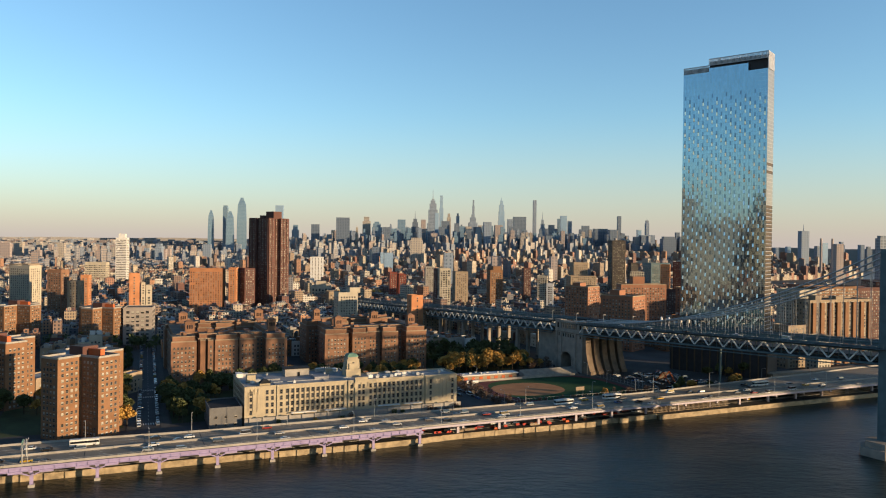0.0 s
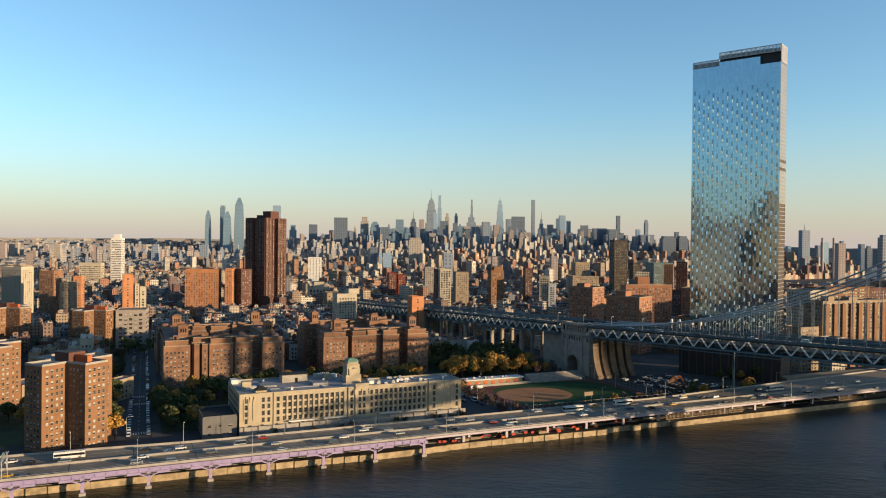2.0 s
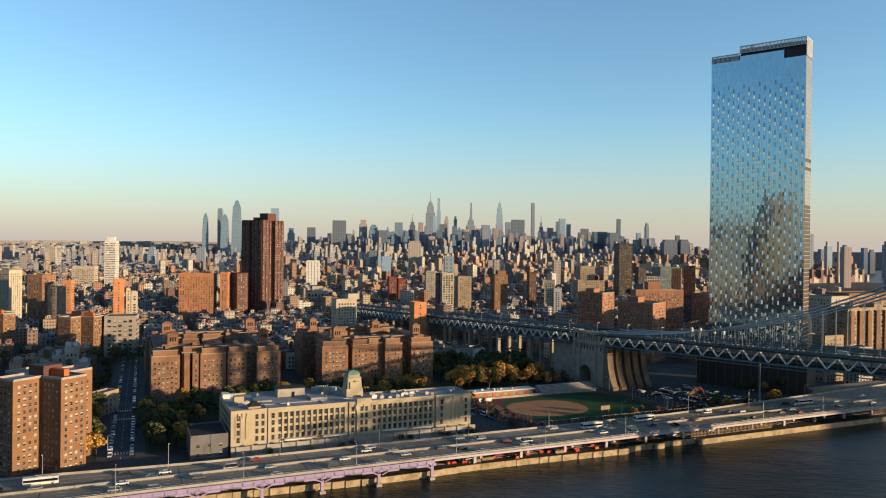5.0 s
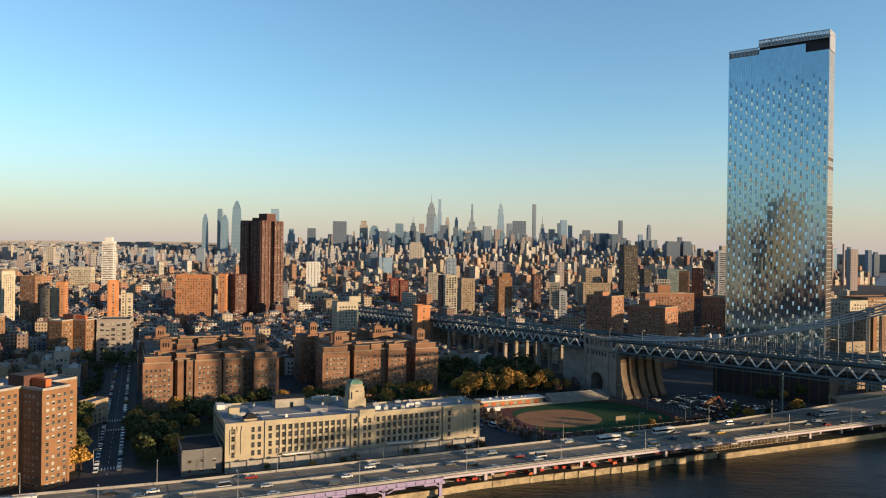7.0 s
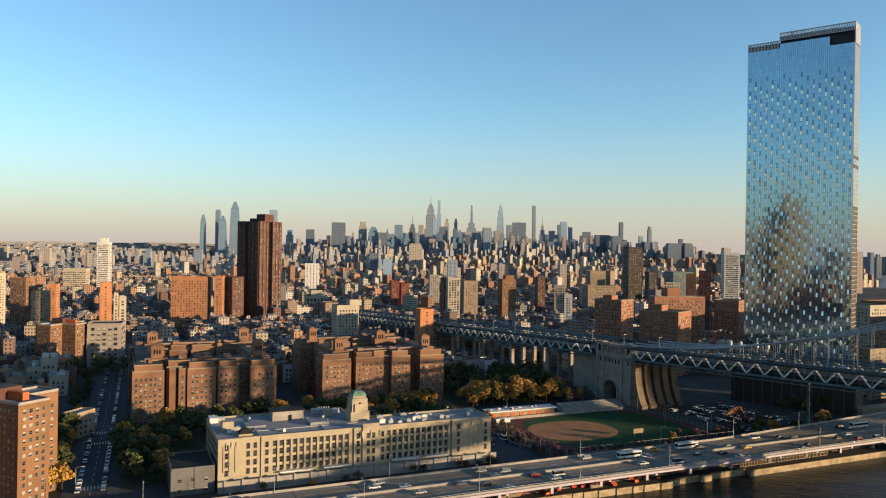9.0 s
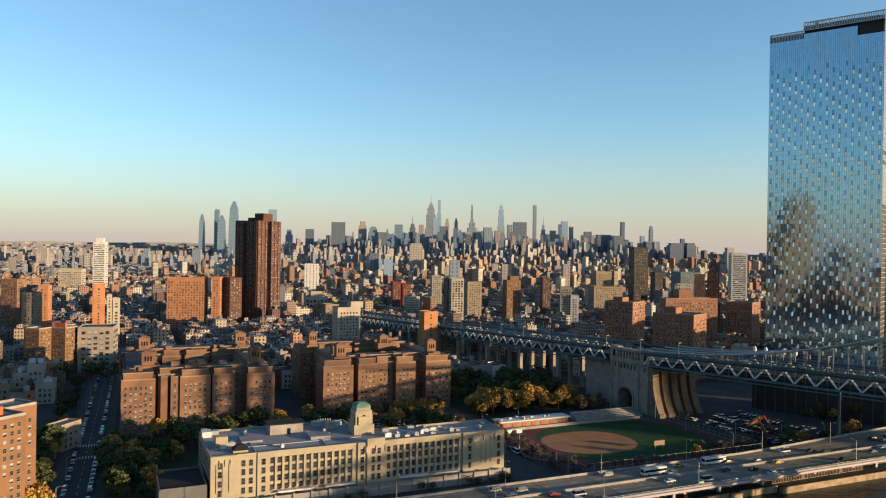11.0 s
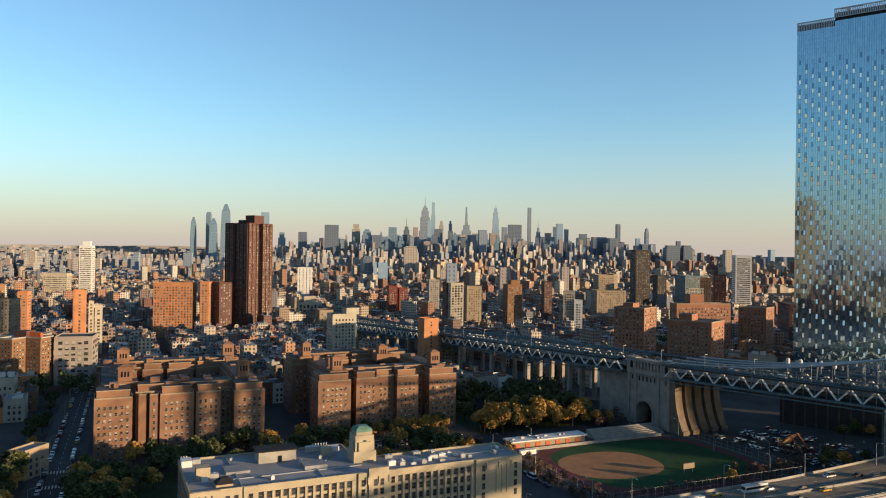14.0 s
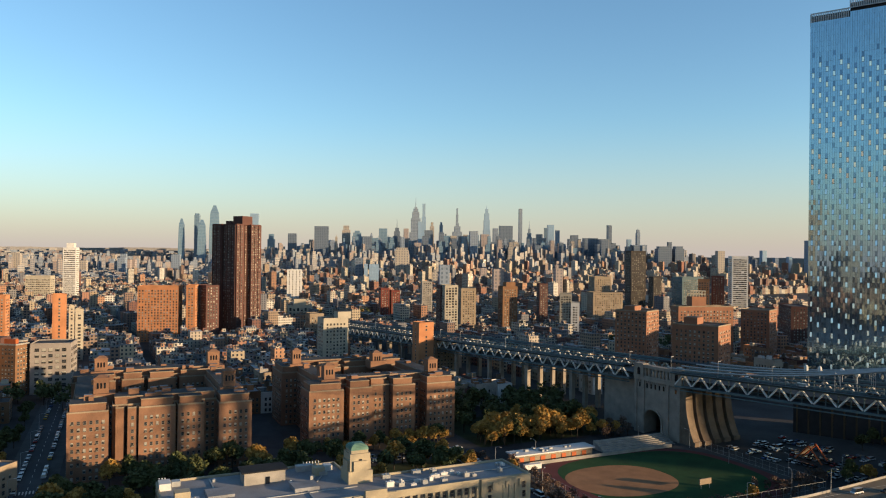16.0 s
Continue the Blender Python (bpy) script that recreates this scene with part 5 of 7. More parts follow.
block(75, 1080, 19, 17, 14, 63, BRICK2, "orange-brown apartment building with rounded top", bay=3.2, bulk=((oriented(77, 1082, 12, 11, 14), 6.0),))
block(129, 1150, 11, 14, 8, 64, BRICK3, "slim dark red apartment tower", bay=3.2)
block(-23, 1250, 15, 16, 8, 61, CONCRETE, "blue-grey concrete apartment tower", bay=3.0)
block(-255, 1500, 26, 20, 8, 70, WHITE, "white loft building with a blank wall", bay=6.0)
# brick slabs beyond the bridge
block(145.8, 781, 27, 24, -41, 58.2, SLAB_BRICK, "dark brick apartment slab with one sunlit end", bay=3.2, bulk=((oriented(143, 784, 9, 12, -41), 4.0),), coping=TAN)
block(169.8, 704.6, 33, 26, -41, 54.5, SLAB_BRICK, "dark brick apartment slab with one sunlit end", bay=3.2, bulk=((oriented(166, 710, 10, 12, -41), 5.0),), coping=TAN)
block(226, 848, 54, 14, 8, 57.5, SLAB_BRICK, "orange brick apartment slab in sunlight", bay=3.2, bulk=((oriented(222, 852, 14, 10, 8), 9.0),), coping=TAN)
block(292, 876, 26, 26, -41, 53, SLAB_BRICK, "dark brick apartment slab", bay=3.2, coping=TAN)
block(300, 1010, 40, 18, -30, 42, BRICK3, "dark brown brick apartment slab", bay=3.2)
block(380, 980, 20, 50, -12, 50, BRICK3, "dark brick apartment slab", bay=3.2)
# right bank, beyond the glass tower
block(330.3, 633, 74, 18, 23.5, 58, TAN, "pink-tan apartment slab with recessed balcony stacks", bay=3.0, w=1.5, bulk=((oriented(312, 626, 7, 7, 23.5), 4.0), (oriented(336, 637, 10, 7, 23.5), 3.0)))
rib = Mesh()
w, L = wall_frame(*oriented(330.3, 633, 74, 18, 23.5)[:2])
for x in np.arange(4, L, 9.5):
    rib.box(w @ Matrix.Translation((x, -0.7, 4)), 4.0, 1.6, 52.5)
thing("balcony_stack", rib, BRICK2, "tan projecting balcony stacks on the apartment slab", "balconies")
block(372, 722, 56, 24, 23.5, 64, BRICK2, "brown brick apartment building with pale frames", bay=3.2, w=2.2)
block(334, 704, 22, 26, 23.5, 62, CREAM, "cream end of an apartment building", bay=3.2)
block(298, 592, 14, 12, 23.5, 32, CREAM, "small cream building with square windows", bay=3.2)
block(284, 612, 20, 16, 23.5, 38, TAN, "low tan brick riverside building", bay=3.2)
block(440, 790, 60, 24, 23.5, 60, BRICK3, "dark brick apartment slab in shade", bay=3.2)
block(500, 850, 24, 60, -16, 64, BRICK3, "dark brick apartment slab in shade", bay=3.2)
block(560, 800, 60, 24, 23.5, 62, BRICK, "brown brick apartment slab", bay=3.2)
block(503, 1405, 26, 26, -10, 103, WHITE, "tall white banded apartment tower", storey=3.4, bay=4.3, w=4.0, h=1.7)
block(360, 1250, 34, 30, 10, 72, STEEL, "blue glazed low office building", "office building", bay=3)
block(333, 1420, 26, 26, 5, 110, SHADE_BRICK, "tall grey-brown apartment tower coloured as if in shade", bay=3.2)
block(354, 1380, 14, 20, 5, 68, SHADE_BRICK, "grey-brown apartment block coloured as if in shade", bay=3.2)
block(220, 1180, 42, 24, 8, 52, TAN, "broad tan-grey institutional building", "building", bay=3.2)
block(224, 1225, 24, 22, 8, 72, TAN, "grey stepped stone office tower", "office building", bay=3.2)
block(345, 1150, 14, 18, -20, 72, BRICK4, "rust brick apartment tower", bay=3.2)
block(370, 1165, 16, 18, -20, 76, BRICK3, "dark red brick apartment tower", bay=3.2)
# open rooftop frame over the orange slab
m = Mesh()
for k in range(6):
    for v in (-4, 4):
        c = oriented(222 + (k - 2.5) * 2.6, 852 + v, 1, 1, 8)[0]
        m.beam((c[0], c[1], 66.4), (c[0], c[1], 72), 0.7)
for v in (-4, 4):
    for z in (68.8, 71.6):
        m.beam((215, 851.5 + v, z), (229, 851.5 + v, z), 0.8)
for x in (215.3, 228.7):
    m.beam((x, 847.5, 71.6), (x, 855.5, 71.6), 0.8)
thing("rooftop_frame", m, CREAM, "cream open frame on the roof of the orange slab", "frame")
# waterfront warehouse
wh = Mesh()
wh.prism([tuple(G(x, y)[:2]) for x, y in ((439, 404), (540, 404), (540, 412), (439, 412))], 3, 9.0, 0, 0)
thing("waterfront_shed", wh, TAN, "long low tan waterfront shed", "shed")
keep_clear(rect(400, 398, 470, 416))

# downtown towers across the view's left edge, mirrored in the glass tower
rng = random.Random(31)
DT = [(-835, 22, 44, 50, 222, ROOF_GREY), (-792, -34, 60, 44, 158, DUSK_STONE), (-728, -118, 84, 50, 196, DUSK_STONE), (-730, -120, 48, 40, 220, TAN), (-665, -185, 60, 40, 117, ROOF_GREY), (-620, -240, 60, 40, 80, DUSK_STONE),
      (-560, 150, 60, 46, 120, DUSK_STONE), (-650, 40, 50, 50, 140, ROOF_GREY), (-760, 120, 60, 60, 175, DUSK_STONE), (-690, 210, 46, 46, 120, ROOF_GREY), (-880, 20, 66, 60, 200, DUSK_STONE), (-820, -110, 54, 60, 140, ROOF_GREY),
      (-960, 170, 60, 60, 160, DUSK_STONE), (-1040, -60, 70, 60, 225, TAN), (-720, -90, 50, 44, 140, TAN), (-610, 260, 60, 40, 80, DUSK_STONE), (-540, 300, 50, 40, 60, TAN), (-1000, -240, 60, 60, 170, DUSK_STONE)]
for x, y, w, d, hgt, mat in DT:
    tower_block("office_tower", oriented(x, y, w, d, 20), 4, hgt, mat, "pale stone downtown office tower", "skyscraper", storey=3.9, bay=4.0, w=1.7, h=1.7)

# unseen opposite bank, upstream of the view: tall blocks added to throw morning shadow on the plaza under the bridge
ob_ = Mesh()
ob_.face([(700, -500, 3.9), (1900, -500, 3.9), (1900, 620, 3.9), (900, 520, 3.9)], 0)
thing("ground", ob_, EARTH, "dark paved ground added under the unseen shading blocks", "ground", kind="structure")
for n0, n1, hgt in ((524, 561, 138), (572, 628, 156)):
    across, along = (n0 + n1) / 2, 900.0
    cx, cy = to_sun.x * along - to_sun.y * across, to_sun.y * along + to_sun.x * across
    tower_block("office_tower", oriented(cx, cy, 34, n1 - n0, math.degrees(math.atan2(to_sun.y, to_sun.x))), 4, hgt, TAN, "unseen tan stone tower block added to shade the plaza", "skyscraper", storey=3.9, bay=4.0, w=2.2, h=2.2)

dm = Mesh()
rng = random.Random(7)
for k in range(420):
    a, b = rng.uniform(-1700, -440), rng.uniform(-420, 420)
    if a > -440 - max(0, 100 - b) * 1.0:
        continue
    dm.prism(rect(a, b, a + rng.uniform(16, 34), b + rng.uniform(16, 34)), 3.8, rng.uniform(18, 60), 0, 1)
thing("downtown_blocks", dm, [CITY, ROOFS], "dense downtown blocks beside the river", "city blocks", kind="stuff")

# ---------------------------------------------------------------- filler streets of tenements and lofts


def blocked(a, b, r):
    for a0, b0, a1, b1 in BUILT:
        if a0 - r < a < a1 + r and b0 - r < b < b1 + r:
            return True
    p = G(a, b) - Vector((BA.x, BA.y, 0))
    s, v = p.dot(be), p.dot(bv)
    if -620 < s < 400 and -10 - r < v < 46 + r:
        return True
    if 0 < a < 28 + (b - 416) * 0.03 and b < 900:
        return True
    if 104 < a < 142 and b < 640 or a < 2 and b < 620:
        return True
    if 205 < a < 330 and b < 590:
        return True
    c = G(a, b)
    if 110 < c.x < 260 and 480 < c.y < 690:
        return True
    return False


def in_view(x, y, slack=60):
    return y > 120 and abs(x + 0.04 * y) < 0.66 * y + slack


def height_at(x, y, rng):
    """Roof heights: walk-ups by the river, lofts further in, office blocks towards the skyline, low quarters to the west."""
    r = rng.random()
    west = x < -0.17 * y - 150
    if y < 1100:
        return rng.uniform(21, 29) if r < 0.06 else rng.uniform(11, 19)
    if y < 1700:
        return rng.uniform(30, 46) if r < 0.02 else rng.uniform(24, 32) if r < 0.12 else rng.uniform(12, 22)
    if y < 2500:
        if west:
            return rng.uniform(34, 58) if r < 0.02 else rng.uniform(13, 26)
        return rng.uniform(44, 66) if r < 0.02 else rng.uniform(28, 44) if r < 0.14 else rng.uniform(14, 27)
    if y < 3300:
        if west:
            return rng.uniform(42, 72) if r < 0.035 else rng.uniform(14, 28)
        return rng.uniform(56, 84) if r < 0.06 else rng.uniform(36, 56) if r < 0.25 else rng.uniform(18, 36)
    if west or x > 1300:
        return rng.uniform(40, 70) if r < 0.05 else rng.uniform(16, 36)
    return rng.uniform(70, 112) if r < 0.12 else rng.uniform(46, 72) if r < 0.4 else rng.uniform(26, 46)


near_things = 0
TANK_SPOTS = []
TEN_MATS = [BRICK, BRICK2, BRICK3, BRICK4, TAN, CREAM, CONCRETE, WHITE]
TEN_NAMES = ["brown brick", "orange brick", "dark red brick", "red brick", "tan brick", "cream", "grey", "white"]
city = {"near": Mesh(), "mid": Mesh(), "far": Mesh()}


def roof_bits(mesh, rng, poly, z, wall, roof, n):
    x0, y0 = poly[0]
    ux, uy = poly[1][0] - x0, poly[1][1] - y0
    vx, vy = poly[3][0] - x0, poly[3][1] - y0
    for _ in range(n):
        s, t = rng.uniform(0.2, 0.8), rng.uniform(0.2, 0.8)
        w, d, h = rng.uniform(1.8, 4), rng.uniform(1.8, 4), rng.uniform(1.5, 3.5)
        mesh.prism(oriented(x0 + ux * s + vx * t, y0 + uy * s + vy * t, w, d, 23.5), z, z + h, wall, roof)


def filler(b_from, b_to, a_lo, a_hi, bl_a, bl_b, lot, street, zone, twist, seed):
    """Blocks of buildings wall to wall round a narrow yard, streets between them."""
    global near_things
    rng = random.Random(seed)
    tw = radians(twist)
    ct_, st_ = math.cos(tw), math.sin(tw)
    mesh = city[zone]
    clutter = random.Random(seed + 50)
    b = b_from
    while b < b_to:
        a = a_lo
        while a < a_hi:
            for row in (0, 1):
                x_run = 0.0
                while x_run < bl_a - lot * 0.5:
                    w = min(rng.uniform(0.7, 1.5) * lot, bl_a - x_run)
                    d = bl_b * rng.uniform(0.34, 0.47)
                    ca = a + x_run + w / 2
                    cb = b + (d / 2 if row == 0 else bl_b - d / 2)
                    x_run += w
                    # turn the whole zone about its middle
                    ma, mb = (a_lo + a_hi) / 2, (b_from + b_to) / 2
                    ga, gb = ma + (ca - ma) * ct_ - (cb - mb) * st_, mb + (ca - ma) * st_ + (cb - mb) * ct_
                    c = G(ga, gb)
                    if not in_view(c.x, c.y) or math.hypot(c.x, c.y) > 4700 or blocked(ga, gb, max(w, d) * 0.45):
                        continue
                    # a river bend and low parks stay open
                    if c.x > 1250 and c.y > 1900 and c.x > 0.46 * c.y + 250:
                        continue
                    if (c.x + 150) ** 2 / 110 ** 2 + (c.y - 1290) ** 2 / 70 ** 2 < 1 or (c.x - 235) ** 2 / 80 ** 2 + (c.y - 960) ** 2 / 50 ** 2 < 1:
                        continue
                    if rng.random() < 0.05:
                        continue
                    h = height_at(c.x, c.y, rng)
                    poly = oriented(c.x, c.y, w - 0.15, d, 23.5 + twist)
                    if zone == "near" and near_things < 300 and c.y < 900:
                        near_things += 1
                        k = rng.randrange(len(TEN_MATS))
                        ob = tower_block("tenement", poly, 4, h, TEN_MATS[k], TEN_NAMES[k] + " walk-up building with a cluttered flat roof", "tenement", rng.choice((ROOF_DARK, ROOF_GREY, ROOF_DARK)),
                                         3.3, 2.6, 1.1, 1.7, seed=near_things, group="walk-up buildings")
                        BUILT.pop()
                        rb_ = Mesh()
                        roof_bits(rb_, rng, poly, h, 0, 1, rng.randint(1, 3))
                        if rng.random() < 0.3 and w > 6:
                            TANK_SPOTS.append((c.x, c.y, h + 0.1))
                        part("stair_bulkhead", rb_, [TEN_MATS[(k + 2) % 8], ROOF_GREY], ob)
                        continue
                    mesh.prism(poly, 3.5, h, 0, 1)
                    if zone != "far":
                        roof_bits(mesh, rng, poly, h, 0, 1, rng.randint(1, 3))
                        roof_bits(mesh, clutter, poly, h, 0, 1, clutter.randint(0, 3))
                    elif h > 30 and rng.random() < 0.7:
                        mesh.prism(oriented(c.x, c.y, w * 0.6, d * 0.6, 23.5 + twist), h, h * rng.uniform(1.1, 1.35), 0, 1)
            a += bl_a + street
        b += bl_b + street


filler(520, 1000, -420, 900, 62, 46, 8.0, 11, "near", 0, 101)
filler(1000, 1420, -700, 1300, 66, 50, 9.0, 12, "near", 4, 102)
filler(1420, 2500, -1500, 2500, 90, 50, 10.0, 14, "mid", 8, 103)
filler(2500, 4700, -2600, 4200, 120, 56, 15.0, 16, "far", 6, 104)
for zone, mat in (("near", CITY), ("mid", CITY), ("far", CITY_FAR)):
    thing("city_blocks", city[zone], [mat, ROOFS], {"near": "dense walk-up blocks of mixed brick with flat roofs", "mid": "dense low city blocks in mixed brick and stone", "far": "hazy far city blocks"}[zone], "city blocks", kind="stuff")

# ---------------------------------------------------------------- far skyline landmarks


def sky_tower(name, x, y, w, d, z1, mat, label, deg=5, steps=((1.0, 1.0),), spire=0.0, taper=1.0):
    m = Mesh()
    z = 3.0
    for frac, sc in steps:
        z2 = 4 + (z1 - 4) * frac
        m.prism(oriented(x, y, w * sc, d * sc, deg), z, z2, 0, 0, taper=taper if frac == 1.0 else 1.0)
        z = z2
    if spire:
        m.tube((x, y, z - 1), (x, y, z + spire), 2.2, 0.5, 6)
    return thing(name, m, [mat], label, "skyscraper")


def mansard_tower(name, x, y, w, d, z1, mat, label):
    """A glass shaft that narrows upwards to a slanted, faceted top."""
    m = Mesh()
    m.prism(oriented(x, y, w, d, 12), 3, z1 * 0.62, 0, 0, taper=0.92)
    m.prism(oriented(x, y, w * 0.92, d * 0.92, 12), z1 * 0.62, z1 * 0.88, 0, 0, taper=0.84)
    m.prism(oriented(x, y, w * 0.77, d * 0.77, 12), z1 * 0.88, z1, 0, 0, taper=0.3)
    return thing(name, m, [mat], label, "skyscraper")


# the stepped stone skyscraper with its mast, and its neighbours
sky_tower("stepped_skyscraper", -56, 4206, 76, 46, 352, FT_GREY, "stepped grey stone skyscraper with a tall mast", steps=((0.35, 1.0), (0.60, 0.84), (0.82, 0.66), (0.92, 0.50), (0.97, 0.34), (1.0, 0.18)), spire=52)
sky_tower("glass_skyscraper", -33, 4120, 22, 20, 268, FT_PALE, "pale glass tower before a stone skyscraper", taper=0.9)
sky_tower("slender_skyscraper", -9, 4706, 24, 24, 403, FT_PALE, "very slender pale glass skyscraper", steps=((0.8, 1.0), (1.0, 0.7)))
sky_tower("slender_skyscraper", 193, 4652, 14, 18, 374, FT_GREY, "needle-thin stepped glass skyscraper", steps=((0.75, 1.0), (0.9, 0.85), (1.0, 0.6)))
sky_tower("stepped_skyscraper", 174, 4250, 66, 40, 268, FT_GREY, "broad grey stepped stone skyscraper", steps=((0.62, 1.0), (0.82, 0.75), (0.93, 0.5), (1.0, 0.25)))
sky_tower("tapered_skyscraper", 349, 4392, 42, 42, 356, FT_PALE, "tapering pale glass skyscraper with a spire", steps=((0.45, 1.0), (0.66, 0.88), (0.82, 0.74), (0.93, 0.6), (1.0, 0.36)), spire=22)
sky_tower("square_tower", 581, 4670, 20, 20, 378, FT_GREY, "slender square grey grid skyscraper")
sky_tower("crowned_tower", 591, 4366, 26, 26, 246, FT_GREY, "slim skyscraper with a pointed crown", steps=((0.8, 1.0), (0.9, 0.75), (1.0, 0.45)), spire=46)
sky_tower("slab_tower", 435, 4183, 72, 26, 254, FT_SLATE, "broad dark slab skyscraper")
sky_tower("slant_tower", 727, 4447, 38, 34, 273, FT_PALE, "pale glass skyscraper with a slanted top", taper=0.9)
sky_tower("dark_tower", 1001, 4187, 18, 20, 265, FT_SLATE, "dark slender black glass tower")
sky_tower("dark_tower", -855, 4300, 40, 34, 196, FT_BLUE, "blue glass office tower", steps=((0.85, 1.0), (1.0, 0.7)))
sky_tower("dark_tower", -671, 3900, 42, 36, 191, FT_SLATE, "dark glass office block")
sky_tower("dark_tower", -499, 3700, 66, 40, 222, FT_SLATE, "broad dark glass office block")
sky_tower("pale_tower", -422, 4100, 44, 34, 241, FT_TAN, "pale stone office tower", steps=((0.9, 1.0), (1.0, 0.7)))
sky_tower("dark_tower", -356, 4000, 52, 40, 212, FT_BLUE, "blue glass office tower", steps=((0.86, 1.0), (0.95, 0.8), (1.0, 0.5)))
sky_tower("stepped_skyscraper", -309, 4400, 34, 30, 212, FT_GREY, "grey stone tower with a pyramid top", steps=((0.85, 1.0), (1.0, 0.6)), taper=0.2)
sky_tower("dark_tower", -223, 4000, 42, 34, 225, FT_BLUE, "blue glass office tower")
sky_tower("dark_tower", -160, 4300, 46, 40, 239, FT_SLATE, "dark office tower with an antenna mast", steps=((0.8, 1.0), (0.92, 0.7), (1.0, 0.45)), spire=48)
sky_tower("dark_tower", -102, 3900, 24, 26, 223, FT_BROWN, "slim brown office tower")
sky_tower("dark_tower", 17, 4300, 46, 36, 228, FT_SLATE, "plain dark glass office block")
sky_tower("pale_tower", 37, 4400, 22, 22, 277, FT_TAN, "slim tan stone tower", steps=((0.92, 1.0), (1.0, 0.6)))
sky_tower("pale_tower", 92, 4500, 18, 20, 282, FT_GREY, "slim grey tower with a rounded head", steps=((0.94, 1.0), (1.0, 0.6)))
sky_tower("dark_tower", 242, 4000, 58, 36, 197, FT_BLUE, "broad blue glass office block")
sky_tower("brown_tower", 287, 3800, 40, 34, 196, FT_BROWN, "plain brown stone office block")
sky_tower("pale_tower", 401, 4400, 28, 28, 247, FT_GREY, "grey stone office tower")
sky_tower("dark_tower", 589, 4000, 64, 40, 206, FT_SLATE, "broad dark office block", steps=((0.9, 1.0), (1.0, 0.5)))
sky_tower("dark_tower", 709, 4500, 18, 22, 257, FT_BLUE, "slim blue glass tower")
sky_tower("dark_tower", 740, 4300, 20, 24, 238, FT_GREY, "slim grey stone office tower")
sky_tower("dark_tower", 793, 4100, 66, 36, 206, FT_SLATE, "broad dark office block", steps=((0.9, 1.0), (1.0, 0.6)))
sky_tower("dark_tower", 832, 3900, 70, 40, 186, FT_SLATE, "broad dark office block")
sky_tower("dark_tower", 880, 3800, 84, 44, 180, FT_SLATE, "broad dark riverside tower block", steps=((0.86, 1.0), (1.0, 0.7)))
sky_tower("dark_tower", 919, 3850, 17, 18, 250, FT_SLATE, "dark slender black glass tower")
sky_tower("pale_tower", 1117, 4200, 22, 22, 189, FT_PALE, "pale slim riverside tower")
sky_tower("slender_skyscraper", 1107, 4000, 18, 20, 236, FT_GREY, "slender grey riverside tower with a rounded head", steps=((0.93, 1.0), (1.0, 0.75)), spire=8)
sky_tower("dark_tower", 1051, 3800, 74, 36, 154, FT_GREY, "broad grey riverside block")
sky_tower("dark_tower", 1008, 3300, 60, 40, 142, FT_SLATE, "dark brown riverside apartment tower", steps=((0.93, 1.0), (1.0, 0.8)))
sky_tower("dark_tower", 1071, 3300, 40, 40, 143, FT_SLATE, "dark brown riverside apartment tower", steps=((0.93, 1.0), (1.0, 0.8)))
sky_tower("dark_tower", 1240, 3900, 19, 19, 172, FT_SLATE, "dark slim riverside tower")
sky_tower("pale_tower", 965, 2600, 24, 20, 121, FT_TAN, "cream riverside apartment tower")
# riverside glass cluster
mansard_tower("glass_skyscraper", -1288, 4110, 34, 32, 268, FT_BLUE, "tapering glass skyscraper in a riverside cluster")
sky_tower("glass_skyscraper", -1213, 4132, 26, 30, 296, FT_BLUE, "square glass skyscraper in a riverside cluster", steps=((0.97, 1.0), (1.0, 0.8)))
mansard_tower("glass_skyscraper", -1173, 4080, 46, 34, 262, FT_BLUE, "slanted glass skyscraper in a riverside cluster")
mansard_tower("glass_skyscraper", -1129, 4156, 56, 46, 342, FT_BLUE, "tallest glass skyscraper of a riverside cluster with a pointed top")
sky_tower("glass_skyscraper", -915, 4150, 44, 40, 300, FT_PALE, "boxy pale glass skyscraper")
# towers standing out of the low quarters
sky_tower("dark_tower", -190, 2100, 20, 24, 88, FT_SLATE, "black glass apartment tower")
sky_tower("pale_tower", -171, 2085, 9, 16, 73, FT_PALE, "pale glass apartment building")
sky_tower("pale_tower", -139, 1900, 22, 18, 75, FT_PALE, "white and blue glass apartment building")
sky_tower("stepped_skyscraper", -89, 2500, 42, 36, 118, FT_TAN, "cream stone loft tower with a green cornice", steps=((0.93, 1.0), (1.0, 0.85)))
sky_tower("pale_tower", 11, 1500, 18, 18, 82, FT_GREY, "grey apartment tower with wide windows")
sky_tower("brown_tower", 254, 1700, 15, 20, 74, FT_BROWN, "brown brick apartment tower")
sky_tower("brown_tower", 108, 1500, 19, 18, 76, FT_BROWN, "rust brick apartment tower")
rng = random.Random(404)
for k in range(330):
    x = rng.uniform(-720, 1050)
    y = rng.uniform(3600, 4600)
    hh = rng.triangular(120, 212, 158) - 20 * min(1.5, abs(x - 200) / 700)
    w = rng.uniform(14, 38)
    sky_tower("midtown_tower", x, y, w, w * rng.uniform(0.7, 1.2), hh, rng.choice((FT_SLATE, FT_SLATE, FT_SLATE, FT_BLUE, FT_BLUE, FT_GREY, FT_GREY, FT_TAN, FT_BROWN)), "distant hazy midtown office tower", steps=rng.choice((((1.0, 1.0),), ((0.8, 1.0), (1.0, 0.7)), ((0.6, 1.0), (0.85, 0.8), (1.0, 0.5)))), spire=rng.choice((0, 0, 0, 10)))
